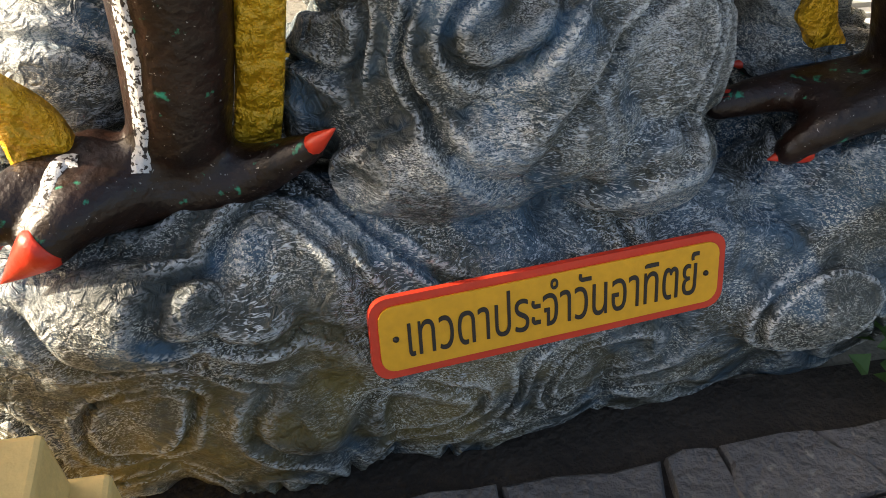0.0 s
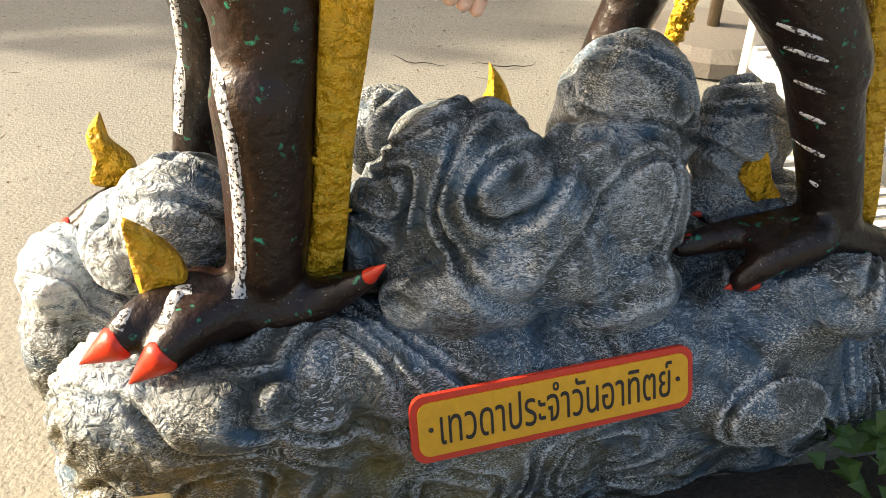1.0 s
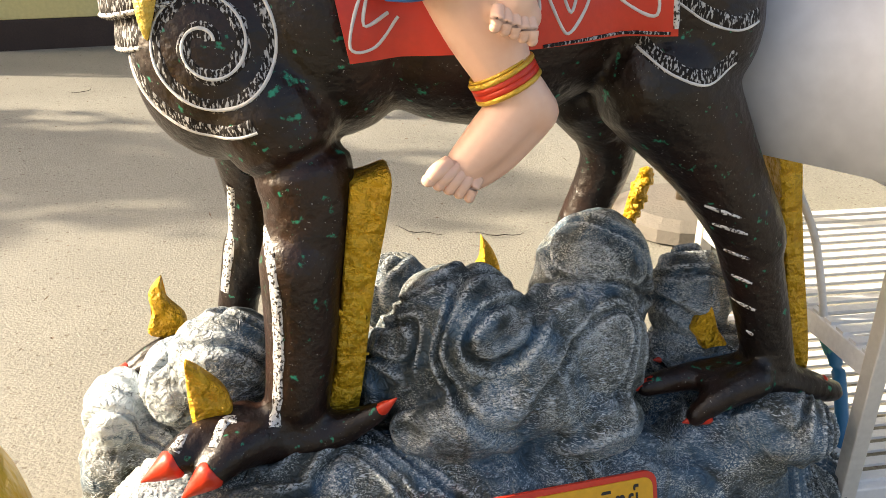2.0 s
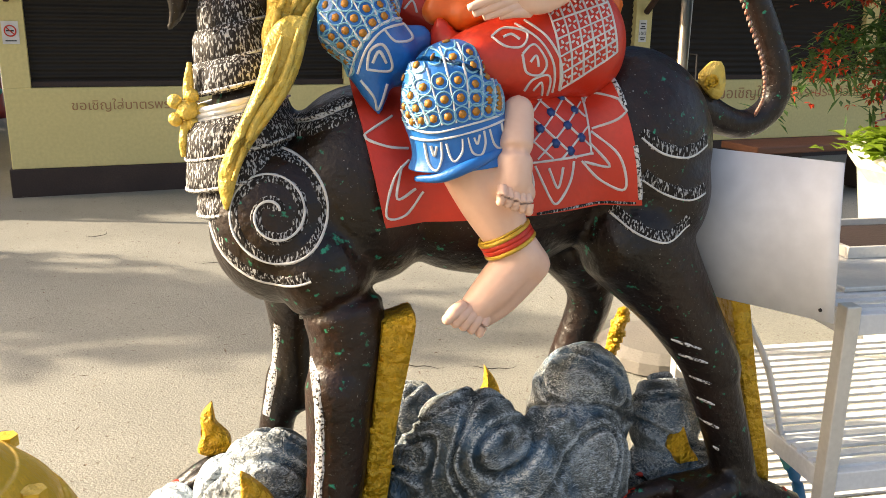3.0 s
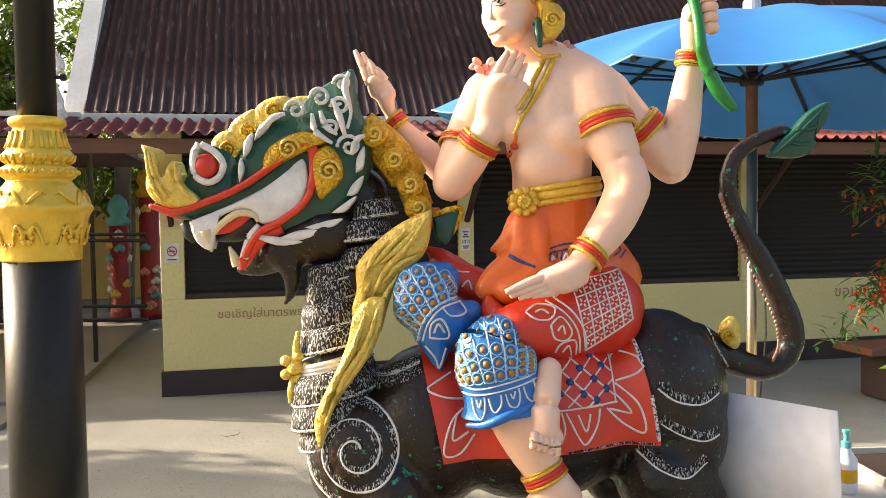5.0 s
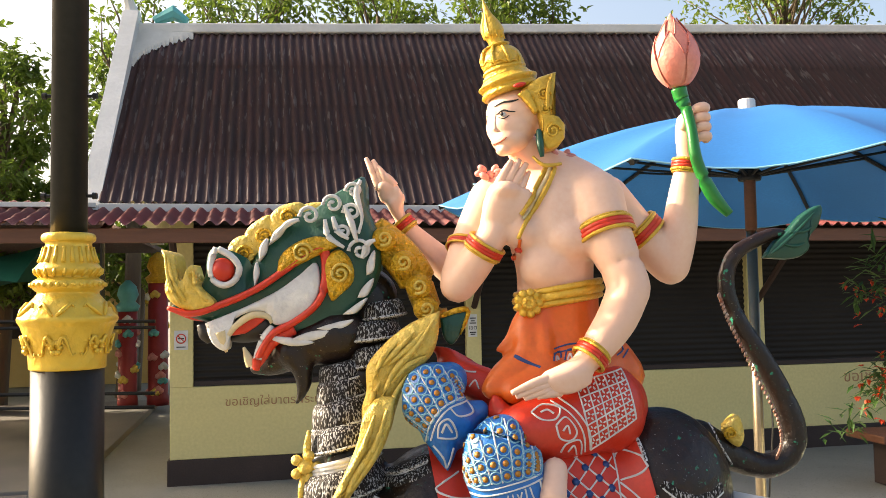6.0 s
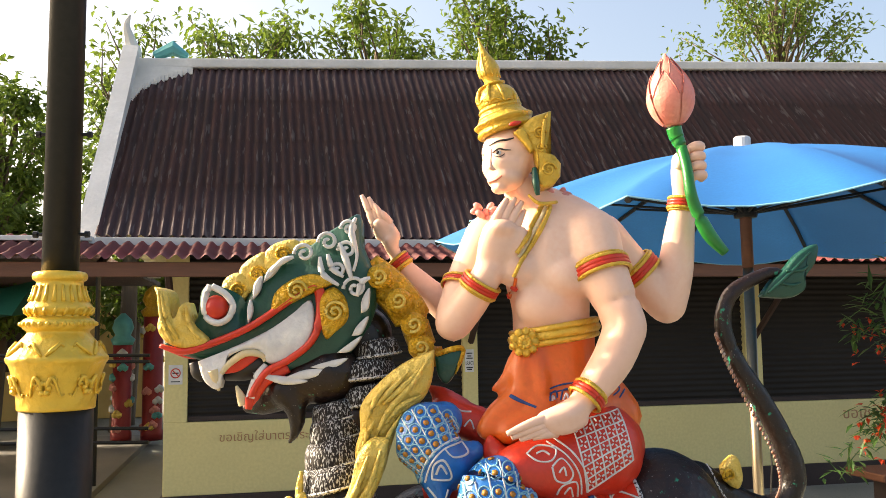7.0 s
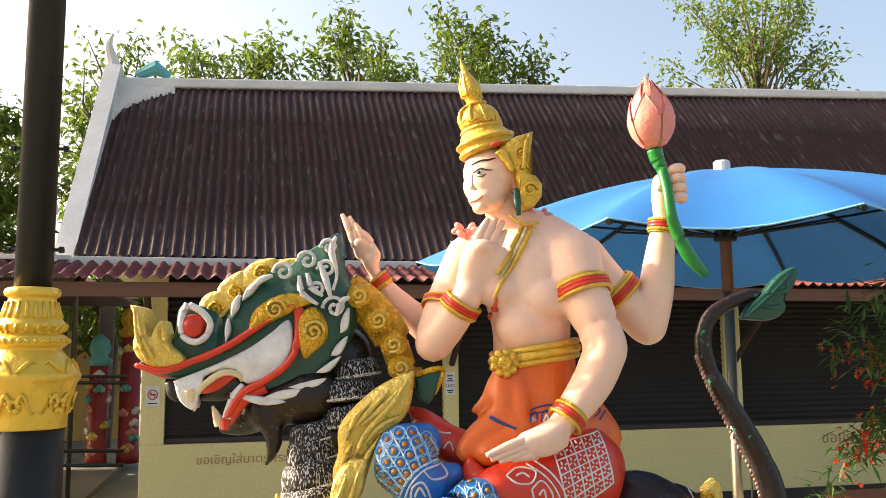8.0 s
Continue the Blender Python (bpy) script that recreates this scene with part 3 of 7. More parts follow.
    def paint(self, tree, line, width, mat, lift=0.0025, steps=6, taper=False, smooth=True):
        """A raised brush line: points of (x, z) laid on the near side of a painted body."""
        pts = smooth_path(line, steps) if smooth else line
        spots = []
        for x, z in pts:
            hit, nrm, _, _ = tree.ray_cast(Vector((x, -0.8, z)), Vector((0, 1, 0)))
            if hit:
                spots.append((hit, nrm if nrm.y < 0 else -nrm))
        rows = []
        for i, (p, nrm) in enumerate(spots):
            d = spots[min(i + 1, len(spots) - 1)][0] - spots[max(i - 1, 0)][0]
            if d.length < 1e-6:
                continue
            side = d.normalized().cross(nrm).normalized()
            w = width * (0.25 + 0.75 * math.sin(math.pi * (i + 0.5) / len(spots)) if taper else 1.0) * (0.85 + 0.3 * noise.noise(p * 40))
            rows.append([p + side * w / 2 - nrm * 0.001, p + side * w * 0.3 + nrm * lift, p - side * w * 0.3 + nrm * lift, p - side * w / 2 - nrm * 0.001])
        faces = []
        for i in range(len(rows) - 1):
            if (rows[i][1] - rows[i + 1][1]).length > 0.035:
                continue
            for k in range(3):
                faces.append((i * 4 + k, i * 4 + k + 1, i * 4 + k + 5, i * 4 + k + 4))
        if rows:
            self.add([v for r in rows for v in r], faces, mat)

    def dot(self, tree, x, z, r, mat, lift=0.001):
        hit, nrm, _, _ = tree.ray_cast(Vector((x, -0.8, z)), Vector((0, 1, 0)))
        hit = hit and hit + (nrm if nrm.y < 0 else -nrm) * lift
        if hit:
            self.ball(hit, (r, r, r * 0.35), mat, tuple(math.degrees(a) for a in nrm.to_track_quat("Z", "Y").to_euler()), sub=1)

    def finish(self, name):
        me = bpy.data.meshes.new(name)
        me.from_pydata(self.verts, [], self.faces)
        for m in self.mats:
            me.materials.append(m)
        me.polygons.foreach_set("material_index", self.slots)
        me.polygons.foreach_set("use_smooth", [True] * len(self.faces))
        me.update()
        ob = new(name, me)
        ob.matrix_world = STATUE
        return ob


clay = Clay()

# the beast's body and legs
beast = clay.fuse(M_BLACK, [
    ((-0.371, 0.03, 0.95), (0.135, 0.155, 0.15)),
    ((-0.371, -0.03, 0.97), (0.128, 0.09, 0.135)),
    ((-0.223, 0.03, 1.017), (0.16, 0.15, 0.19)),
    ((0.016, 0.03, 1.044), (0.26, 0.155, 0.205)),
    ((0.301, 0.03, 1.084), (0.165, 0.16, 0.195)),
    ((0.353, 0, 1.009), (0.10, 0.13, 0.14)),
    # neck
    ([(-0.4, 0.05, 1.017), (-0.420, 0.05, 1.163), (-0.420, 0.06, 1.272)], [0.105, 0.072, 0.050]),
    ([(-0.430, 0.1, 1.232), (-0.401, 0.1, 1.351), (-0.368, 0.13, 1.457), (-0.382, 0.15, 1.553)], [0.050, 0.050, 0.056, 0.07]),
    # near legs
    ([(-0.314, -0.05, 0.899), (-0.264, -0.07, 0.785), (-0.276, -0.09, 0.649)], [0.095, 0.074, 0.062]),
    ([(-0.281, -0.1, 0.675), (-0.285, -0.11, 0.558), (-0.299, -0.13, 0.445)], [0.064, 0.058, 0.052]),
    ([(0.3, -0.03, 0.915), (0.393, -0.06, 0.781), (0.471, -0.08, 0.652)], [0.115, 0.076, 0.058]),
    ([(0.442, -0.08, 0.709), (0.482, -0.08, 0.595), (0.516, -0.08, 0.499), (0.549, -0.08, 0.392)], [0.058, 0.052, 0.048, 0.046]),
    # far legs
    ([(-0.352, 0.1, 0.848), (-0.356, 0.13, 0.719), (-0.355, 0.14, 0.551)], [0.08, 0.05, 0.04]),
    ([(-0.38, 0.14, 0.6), (-0.403, 0.14, 0.464), (-0.425, 0.14, 0.403)], [0.038, 0.038, 0.04]),
    ([(0.22, 0.1, 0.874), (0.283, 0.13, 0.749), (0.237, 0.14, 0.589), (0.198, 0.14, 0.427)], [0.08, 0.052, 0.042, 0.04]),
    # near front paw
    ([(-0.171, -0.17, 0.438), (-0.239, -0.15, 0.395), (-0.322, -0.14, 0.383), (-0.379, -0.15, 0.399)], [0.018, 0.034, 0.052, 0.048], 0.9),
    ([(-0.363, -0.165, 0.404), (-0.398, -0.205, 0.412), (-0.429, -0.23, 0.395)], [0.046, 0.034, 0.026]),
    ([(-0.385, -0.14, 0.41), (-0.451, -0.18, 0.414), (-0.485, -0.205, 0.403)], [0.044, 0.033, 0.026]),
    # far front paw
    ([(-0.422, 0.12, 0.415), (-0.527, 0.12, 0.414), (-0.605, 0.12, 0.373)], [0.035, 0.026, 0.018]),
    ([(-0.46, 0.08, 0.432), (-0.53, 0.08, 0.418), (-0.597, 0.08, 0.377)], [0.03, 0.024, 0.018]),
    # near hind paw
    ([(0.674, -0.09, 0.336), (0.542, -0.09, 0.378), (0.436, -0.09, 0.378)], [0.028, 0.045, 0.035], 0.8),
    ([(0.519, -0.06, 0.382), (0.394, -0.06, 0.373), (0.32, -0.06, 0.359)], [0.032, 0.026, 0.02]),
    ([(0.495, -0.13, 0.399), (0.427, -0.13, 0.369), (0.388, -0.13, 0.336)], [0.032, 0.026, 0.02]),
    ([(0.556, 0, 0.363), (0.444, 0, 0.362), (0.382, 0, 0.374)], [0.03, 0.022, 0.016]),
    # tail
    ([(0.418, 0.11, 1.187), (0.542, 0.11, 1.127), (0.605, 0.11, 1.119), (0.655, 0.11, 1.158), (0.659, 0.11, 1.217), (0.634, 0.11, 1.289), (0.592, 0.11, 1.372), (0.54, 0.11, 1.454)], [0.05, 0.034, 0.031, 0.031, 0.031, 0.029, 0.027, 0.025]),
    ([(0.54, 0.11, 1.454), (0.511, 0.11, 1.522), (0.504, 0.11, 1.571), (0.515, 0.11, 1.618), (0.548, 0.11, 1.655), (0.632, 0.11, 1.69), (0.667, 0.11, 1.676)], [0.025, 0.023, 0.022, 0.021, 0.020, 0.017, 0.010]),
])
# scaly edge along the tail, pale partly from sunlight put into its colour
for x, y, z in smooth_path([(0.605, 0.085, 1.142), (0.616, 0.08, 1.182), (0.605, 0.08, 1.246), (0.571, 0.085, 1.322), (0.531, 0.085, 1.404), (0.497, 0.085, 1.478), (0.478, 0.09, 1.539)], 7):
    clay.ball((x, y, z), (0.0042, 0.004, 0.008), M_TAILEDGE, (0, 20, 0), sub=1)
# tail leaf
clay.plate([(0.596, 1.629), (0.622, 1.665), (0.657, 1.695), (0.694, 1.734), (0.743, 1.758), (0.736, 1.713), (0.711, 1.678), (0.707, 1.647), (0.667, 1.625)], 0.085, 0.115, M_GREEN)
for line in ([(0.608, 0.083, 1.636), (0.662, 0.083, 1.68), (0.722, 0.083, 1.739)], [(0.637, 0.083, 1.663), (0.671, 0.083, 1.656), (0.694, 0.083, 1.663)], [(0.659, 0.083, 1.691), (0.696, 0.083, 1.693), (0.713, 0.083, 1.704)]):
    clay.tube(line, [0.003, 0.005, 0.002], M_GREEN, n=6)
# gold spurs and strips behind the legs


def gold_strip(points, r):
    clay.tube(points, r, M_GOLD, n=8, squash=0.7)
    rnd = random.Random(len(points))
    for p in smooth_path(points, 5):
        clay.ball((p[0] + rnd.uniform(-0.008, 0.008), p[1] + rnd.uniform(-0.01, 0.002), p[2]), (0.016, 0.012, 0.012), M_GOLD, sub=1)


clay.plate([(-0.203, 0.796), (-0.175, 0.804), (-0.143, 0.808), (-0.151, 0.738), (-0.169, 0.64), (-0.182, 0.549), (-0.194, 0.458), (-0.213, 0.371), (-0.239, 0.353), (-0.258, 0.366), (-0.241, 0.473), (-0.225, 0.595), (-0.213, 0.713)], -0.125, -0.055, M_GOLD, 0.010)
clay.plate([(0.499, 0.796), (0.532, 0.809), (0.558, 0.696), (0.59, 0.568), (0.63, 0.392), (0.615, 0.364), (0.586, 0.45), (0.55, 0.583), (0.52, 0.698)], -0.075, 0.0, M_GOLD, 0.006)
rnd = random.Random(3)
for line, y, w in (([(-0.176, 0.793), (-0.186, 0.7), (-0.201, 0.599), (-0.214, 0.495), (-0.233, 0.391)], -0.122, 0.022), ([(0.508, 0.79), (0.536, 0.68), (0.567, 0.553), (0.601, 0.406)], -0.072, 0.008)):
    for x, z in smooth_path(line, 22):
        clay.ball((x + rnd.uniform(-w, w), y, z), (rnd.uniform(0.004, 0.010), 0.004, rnd.uniform(0.003, 0.006)), M_GOLD, (0, rnd.uniform(-60, 60), 0), sub=1)
gold_strip([(0.387, 0.18, 0.688), (0.37, 0.18, 0.634), (0.354, 0.18, 0.565)], [0.016, 0.018, 0.012])
for spur, y in (([(-0.461, 0.539), (-0.44, 0.524), (-0.407, 0.485), (-0.397, 0.433), (-0.419, 0.409), (-0.452, 0.409), (-0.461, 0.455)], -0.15),
                ([(-0.528, 0.551), (-0.524, 0.51), (-0.496, 0.473), (-0.498, 0.442), (-0.53, 0.431), (-0.562, 0.443), (-0.55, 0.482), (-0.552, 0.522)], 0.13),
                ([(0.45, 0.493), (0.471, 0.443), (0.5, 0.403), (0.494, 0.367), (0.447, 0.375), (0.433, 0.425), (0.416, 0.453)], -0.02),
                ([(0.059, 0.58), (0.084, 0.546), (0.099, 0.498), (0.093, 0.469), (0.047, 0.504), (0.058, 0.537)], 0.16)):
    clay.plate(spur, y - 0.012, y + 0.014, M_GOLD, 0.010)
# claws
for tip, root, r in (((-0.534, -0.215, 0.381), (-0.482, -0.207, 0.405), 0.024), ((-0.474, -0.245, 0.367), (-0.427, -0.232, 0.399), 0.024),
                     ((-0.147, -0.183, 0.467), (-0.17, -0.173, 0.442), 0.011), ((-0.645, 0.11, 0.365), (-0.602, 0.11, 0.379), 0.015),
                     ((-0.626, 0.08, 0.367), (-0.592, 0.08, 0.38), 0.012), ((0.282, -0.06, 0.36), (0.338, -0.06, 0.365), 0.017),
                     ((0.366, -0.13, 0.325), (0.41, -0.13, 0.339), 0.018), ((0.36, 0, 0.376), (0.396, 0, 0.376), 0.014),
                     ((0.672, -0.1, 0.341), (0.652, -0.09, 0.358), 0.014)):
    clay.spin(root, tip, [(-0.1, r * 0.9), (0.1, r), (0.5, r * 0.62), (1.0, 0.001)], M_RED, 12)
# white brush marks on the beast
cx, cz = (-0.374, 0.999)
spiral = []
for i in range(90):
    a = 0.5 + i * 2 * math.pi * 2.75 / 89
    rr = 0.012 + 0.112 * (i / 89) ** 0.95
    spiral.append((cx - 0.012 + rr * math.cos(a), cz + rr * math.sin(a) * 1.04))
clay.paint(beast, [(cx - 0.012 + (q[0] - cx + 0.012) * 0.93, cz + (q[1] - cz) * 0.93) for q in spiral], 0.026, M_BRUSHED, steps=2, lift=0.0015)
clay.paint(beast, spiral, 0.007, M_WHITE, steps=2)
for line in ([(-0.384, 1.134), (-0.32, 1.144), (-0.251, 1.177)], [(-0.364, 1.188), (-0.31, 1.215), (-0.268, 1.25)], [(0.263, 1.122), (0.303, 1.094), (0.359, 1.085), (0.407, 1.103)],
             [(0.269, 1.046), (0.315, 1.019), (0.361, 1.007), (0.399, 1.017)], [(0.226, 0.98), (0.266, 0.947), (0.323, 0.931), (0.371, 0.959)]):
    clay.paint(beast, [(x, z + 0.010) for x, z in line], 0.030, M_BRUSHED, lift=0.0015)
    clay.paint(beast, line, 0.006, M_WHITE)
for line in ([(-0.351, 0.808), (-0.336, 0.76), (-0.324, 0.687), (-0.32, 0.608), (-0.324, 0.524), (-0.334, 0.433)], [(-0.391, 0.447), (-0.409, 0.446), (-0.426, 0.432)], [(-0.44, 0.453), (-0.459, 0.45), (-0.481, 0.428)],
             [(-0.389, 0.731), (-0.399, 0.635), (-0.42, 0.523)], [(0.217, 0.711), (0.202, 0.621), (0.161, 0.544)]):
    clay.paint(beast, line, 0.024, M_DRYWHITE)
for row in ([(0.361, 0.729), (0.413, 0.714)], [(0.381, 0.696), (0.429, 0.685)], [(0.397, 0.65), (0.443, 0.638)], [(0.42, 0.602), (0.457, 0.591)],
            [(0.437, 0.549), (0.474, 0.537)], [(0.455, 0.496), (0.485, 0.483)]):
    clay.paint(beast, row, 0.009, M_DRYWHITE, taper=True)
# chest and neck plates, overlapping like shingles from the throat down
def shingle(centre, r, h, tilt, depth=1.0):
    """A collar of the neck: flared at its lower lip, rounded under it."""
    bm = bmesh.new()
    lathe(bm, [(r * 0.80, -0.2 * h), (r * 1.02, -0.16 * h), (r * 1.06, 0.0), (r * 1.02, 0.35 * h), (r * 0.93, 0.8 * h), (r * 0.80, 1.05 * h)], 30)
    bm.transform(Matrix.Translation(centre) @ Matrix.Rotation(radians(tilt), 4, "Y") @ Matrix.Diagonal((1, depth, 1, 1)))
    clay.take(bm, M_BRUSHED)
    lip = [Vector(centre) + Matrix.Rotation(radians(tilt), 3, "Y") @ Vector((r * 1.055 * math.cos(a), r * 1.055 * depth * math.sin(a), -0.02 * h)) for a in (i * math.pi / 14 for i in range(29))]
    bm = bmesh.new()
    ring_mesh(bm, lip, 0.0035, 5, caps=False)
    clay.take(bm, M_DRYWHITE)


for c, r, h in (((-0.46, 0.1, 1.351), 0.038, 0.040), ((-0.456, 0.09, 1.308), 0.046, 0.046), ((-0.454, 0.07, 1.255), 0.056, 0.052), ((-0.448, 0.06, 1.209), 0.068, 0.046),
                ((-0.447, 0.04, 1.101), 0.084, 0.056), ((-0.443, 0.03, 1.051), 0.088, 0.052), ((-0.432, 0.02, 1.005), 0.082, 0.046)):
    shingle((c[0] + 0.012, c[1] - 0.01, c[2]), r + 0.016, h, -14)
for c, r, h, tilt in (((-0.346, 0.11, 1.501), 0.046, 0.036, -8), ((-0.37, 0.11, 1.449), 0.060, 0.040, -6), ((-0.369, 0.1, 1.39), 0.052, 0.040, -12)):
    shingle(c, r + 0.006, h, tilt)
# white breast strap
strap = []
for i in range(29):
    a = i * math.pi / 14
    strap.append(Vector((-0.444, 0.05, 1.163)) + Matrix.Rotation(radians(-14), 3, "Y") @ Vector((0.083 * math.cos(a), 0.083 * math.sin(a), 0)))
for dz in (-0.013, -0.004, 0.005, 0.014):
    bm = bmesh.new()
    ring_mesh(bm, [p + Vector((0, 0, dz)) for p in strap], 0.007, 6, caps=False)
    clay.take(bm, M_WHITE)
for line in ([(-0.348, 1.221), (-0.314, 1.243), (-0.273, 1.267)], [(-0.352, 1.207), (-0.314, 1.226), (-0.271, 1.252)]):
    clay.paint(beast, line, 0.022, M_WHITE, lift=0.010)
for line in ([(-0.368, 1.179), (-0.32, 1.196), (-0.259, 1.231)], [(-0.401, 1.136), (-0.326, 1.145), (-0.245, 1.176)]):
    clay.paint(beast, [(x, z - 0.012) for x, z in line], 0.034, M_BRUSHED, lift=0.004)
    clay.paint(beast, line, 0.007, M_DRYWHITE, lift=0.008)
# chest brooch
clay.ball((-0.525, 0, 1.163), 0.020, M_PALEGOLD, sub=2)
for k in range(5):
    a = 2 * math.pi * k / 5
    c = Vector((-0.525, 0, 1.163)) + Vector((0.026 * math.cos(a), -0.004, 0.026 * math.sin(a)))
    clay.ball(c, (0.013, 0.010, 0.013), M_PALEGOLD, sub=2)
clay.tube([(-0.518, 0, 1.244), (-0.522, 0, 1.206), (-0.524, 0, 1.173)], [0.004, 0.009, 0.008], M_PALEGOLD)
clay.tube([(-0.529, 0, 1.144), (-0.534, 0, 1.109), (-0.538, 0, 1.082)], [0.008, 0.010, 0.004], M_PALEGOLD)

# the beast's head
HN, HF = 0.045, 0.20
clay.plate([(-0.868, 1.527), (-0.809, 1.559), (-0.777, 1.599), (-0.768, 1.659), (-0.742, 1.675), (-0.698, 1.651), (-0.677, 1.618), (-0.631, 1.691), (-0.558, 1.751), (-0.502, 1.771), (-0.471, 1.795), (-0.43, 1.82), (-0.388, 1.841), (-0.383, 1.769), (-0.354, 1.694), (-0.357, 1.593), (-0.411, 1.507), (-0.491, 1.462), (-0.597, 1.453), (-0.676, 1.491), (-0.755, 1.493), (-0.808, 1.506)], HN + 0.012, HF, M_GREEN, 0.03)
for tip in ([(-0.766, 1.493), (-0.675, 1.529), (-0.596, 1.567), (-0.54, 1.606), (-0.503, 1.632), (-0.496, 1.568), (-0.529, 1.509), (-0.582, 1.486), (-0.608, 1.491), (-0.619, 1.515), (-0.661, 1.52), (-0.707, 1.492), (-0.716, 1.429), (-0.75, 1.447)],):
    clay.plate(tip, HN - 0.004, HN + 0.05, M_WHITE, 0.008)
for line, r in (([(-0.852, 0.045, 1.531), (-0.798, 0.045, 1.517), (-0.726, 0.045, 1.537), (-0.648, 0.045, 1.57), (-0.582, 0.045, 1.612), (-0.529, 0.045, 1.649), (-0.487, 0.045, 1.664), (-0.479, 0.045, 1.595), (-0.502, 0.045, 1.535), (-0.555, 0.045, 1.493), (-0.607, 0.045, 1.465), (-0.64, 0.045, 1.413), (-0.646, 0.045, 1.381)], 0.0125),
                ([(-0.839, 0.1, 1.519), (-0.786, 0.1, 1.508), (-0.725, 0.1, 1.528)], 0.016)):
    clay.tube(line, [r * 0.6] + [r] * (len(line) - 2) + [r * 0.6], M_RED, squash=0.7)
for shape in ([(-0.597, 1.599), (-0.588, 1.649), (-0.548, 1.682), (-0.495, 1.695), (-0.449, 1.674), (-0.489, 1.654), (-0.542, 1.629)], [(-0.486, 1.595), (-0.482, 1.641), (-0.449, 1.663), (-0.42, 1.634), (-0.416, 1.587), (-0.449, 1.554), (-0.469, 1.542)]):
    clay.plate(shape, HN - 0.012, HN + 0.03, M_GOLD, 0.014)
for c, r in (((-0.534, 1.655), 0.024), ((-0.445, 1.604), 0.026)):
    sw = [(c[0] + r * (1 - i / 26) * math.cos(0.5 * i), HN - 0.016, c[1] + r * (1 - i / 26) * math.sin(0.5 * i)) for i in range(24)]
    clay.tube(sw, 0.004, M_PALEGOLD, n=6, steps=2)
# crest of gold leaves over the brow
for i, shape in enumerate(([(-0.713, 1.619), (-0.72, 1.674), (-0.693, 1.701), (-0.659, 1.694), (-0.659, 1.639)], [(-0.679, 1.639), (-0.68, 1.708), (-0.646, 1.742), (-0.612, 1.748), (-0.605, 1.679)],
                           [(-0.618, 1.693), (-0.619, 1.748), (-0.585, 1.776), (-0.537, 1.778), (-0.543, 1.727)], [(-0.55, 1.741), (-0.544, 1.772), (-0.509, 1.782), (-0.482, 1.775), (-0.495, 1.747)])):
    clay.plate(shape, 0.075 + 0.004 * (i % 2), 0.16, M_PALEGOLD, 0.012)
for c in ((-0.633, 0.07, 1.698), (-0.573, 0.07, 1.745), (-0.68, 0.07, 1.658)):
    sw = [(c[0] + 0.02 * (1 - i / 20) * math.cos(0.6 * i), 0.071, c[2] + 0.02 * (1 - i / 20) * math.sin(0.6 * i)) for i in range(19)]
    clay.tube(sw, 0.004, M_GOLD, n=6, steps=2)
# snout plume
clay.plate([(-0.867, 1.669), (-0.837, 1.655), (-0.827, 1.599), (-0.81, 1.599), (-0.797, 1.632), (-0.781, 1.585), (-0.738, 1.539), (-0.793, 1.522), (-0.839, 1.54), (-0.859, 1.573), (-0.853, 1.62)], 0.03, 0.13, M_PALEGOLD, 0.014)
for line in ([(-0.848, 0.03, 1.652), (-0.837, 0.03, 1.599), (-0.807, 0.03, 1.546)], [(-0.789, 0.03, 1.618), (-0.782, 0.03, 1.579), (-0.755, 0.03, 1.546)], [(-0.855, 0.03, 1.658), (-0.843, 0.03, 1.586), (-0.82, 0.03, 1.54)]):
    clay.tube(line, [0.003, 0.006, 0.004], M_PALEGOLD, n=6)
# eye
clay.ball((-0.727, 0.06, 1.618), (0.030, 0.028, 0.030), M_RED)
clay.tube([(-0.738, 0.045, 1.671), (-0.751, 0.045, 1.638), (-0.747, 0.045, 1.598), (-0.72, 0.045, 1.582), (-0.694, 0.045, 1.595), (-0.685, 0.045, 1.624), (-0.704, 0.045, 1.651), (-0.734, 0.045, 1.668)], 0.008, M_WHITE, n=8)
# white flame marks along the jaw, cheek and brow
for shape in ([(-0.567, 1.451), (-0.515, 1.47), (-0.456, 1.469), (-0.508, 1.448)], [(-0.504, 1.476), (-0.462, 1.489), (-0.416, 1.495), (-0.456, 1.469)], [(-0.442, 1.508), (-0.416, 1.528), (-0.383, 1.547), (-0.409, 1.512)],
              [(-0.407, 1.547), (-0.393, 1.573), (-0.367, 1.593), (-0.383, 1.553)], [(-0.385, 1.6), (-0.382, 1.633), (-0.364, 1.66), (-0.367, 1.613)], [(-0.639, 1.465), (-0.58, 1.458), (-0.508, 1.444), (-0.567, 1.436)],
              [(-0.649, 1.577), (-0.652, 1.61), (-0.645, 1.636), (-0.638, 1.61)], [(-0.638, 1.636), (-0.637, 1.67), (-0.619, 1.692), (-0.621, 1.66)], [(-0.615, 1.676), (-0.601, 1.709), (-0.568, 1.729), (-0.588, 1.696)]):
    clay.plate(shape, HN - 0.004, HN + 0.05, M_WHITE, 0.005)
# white scrolls on the raised ear
def scroll(c, r, turns, start, hand=1, rad=0.0048, mat=None):
    n = int(turns * 14)
    pts = [(c[0] + r * (0.15 + 0.85 * i / n) * math.cos(start + hand * 6.2832 * turns * i / n), HN - 0.002,
            c[1] + r * (0.15 + 0.85 * i / n) * math.sin(start + hand * 6.2832 * turns * i / n)) for i in range(n + 1)]
    clay.tube(pts, rad, mat or M_WHITE, n=6, steps=2)


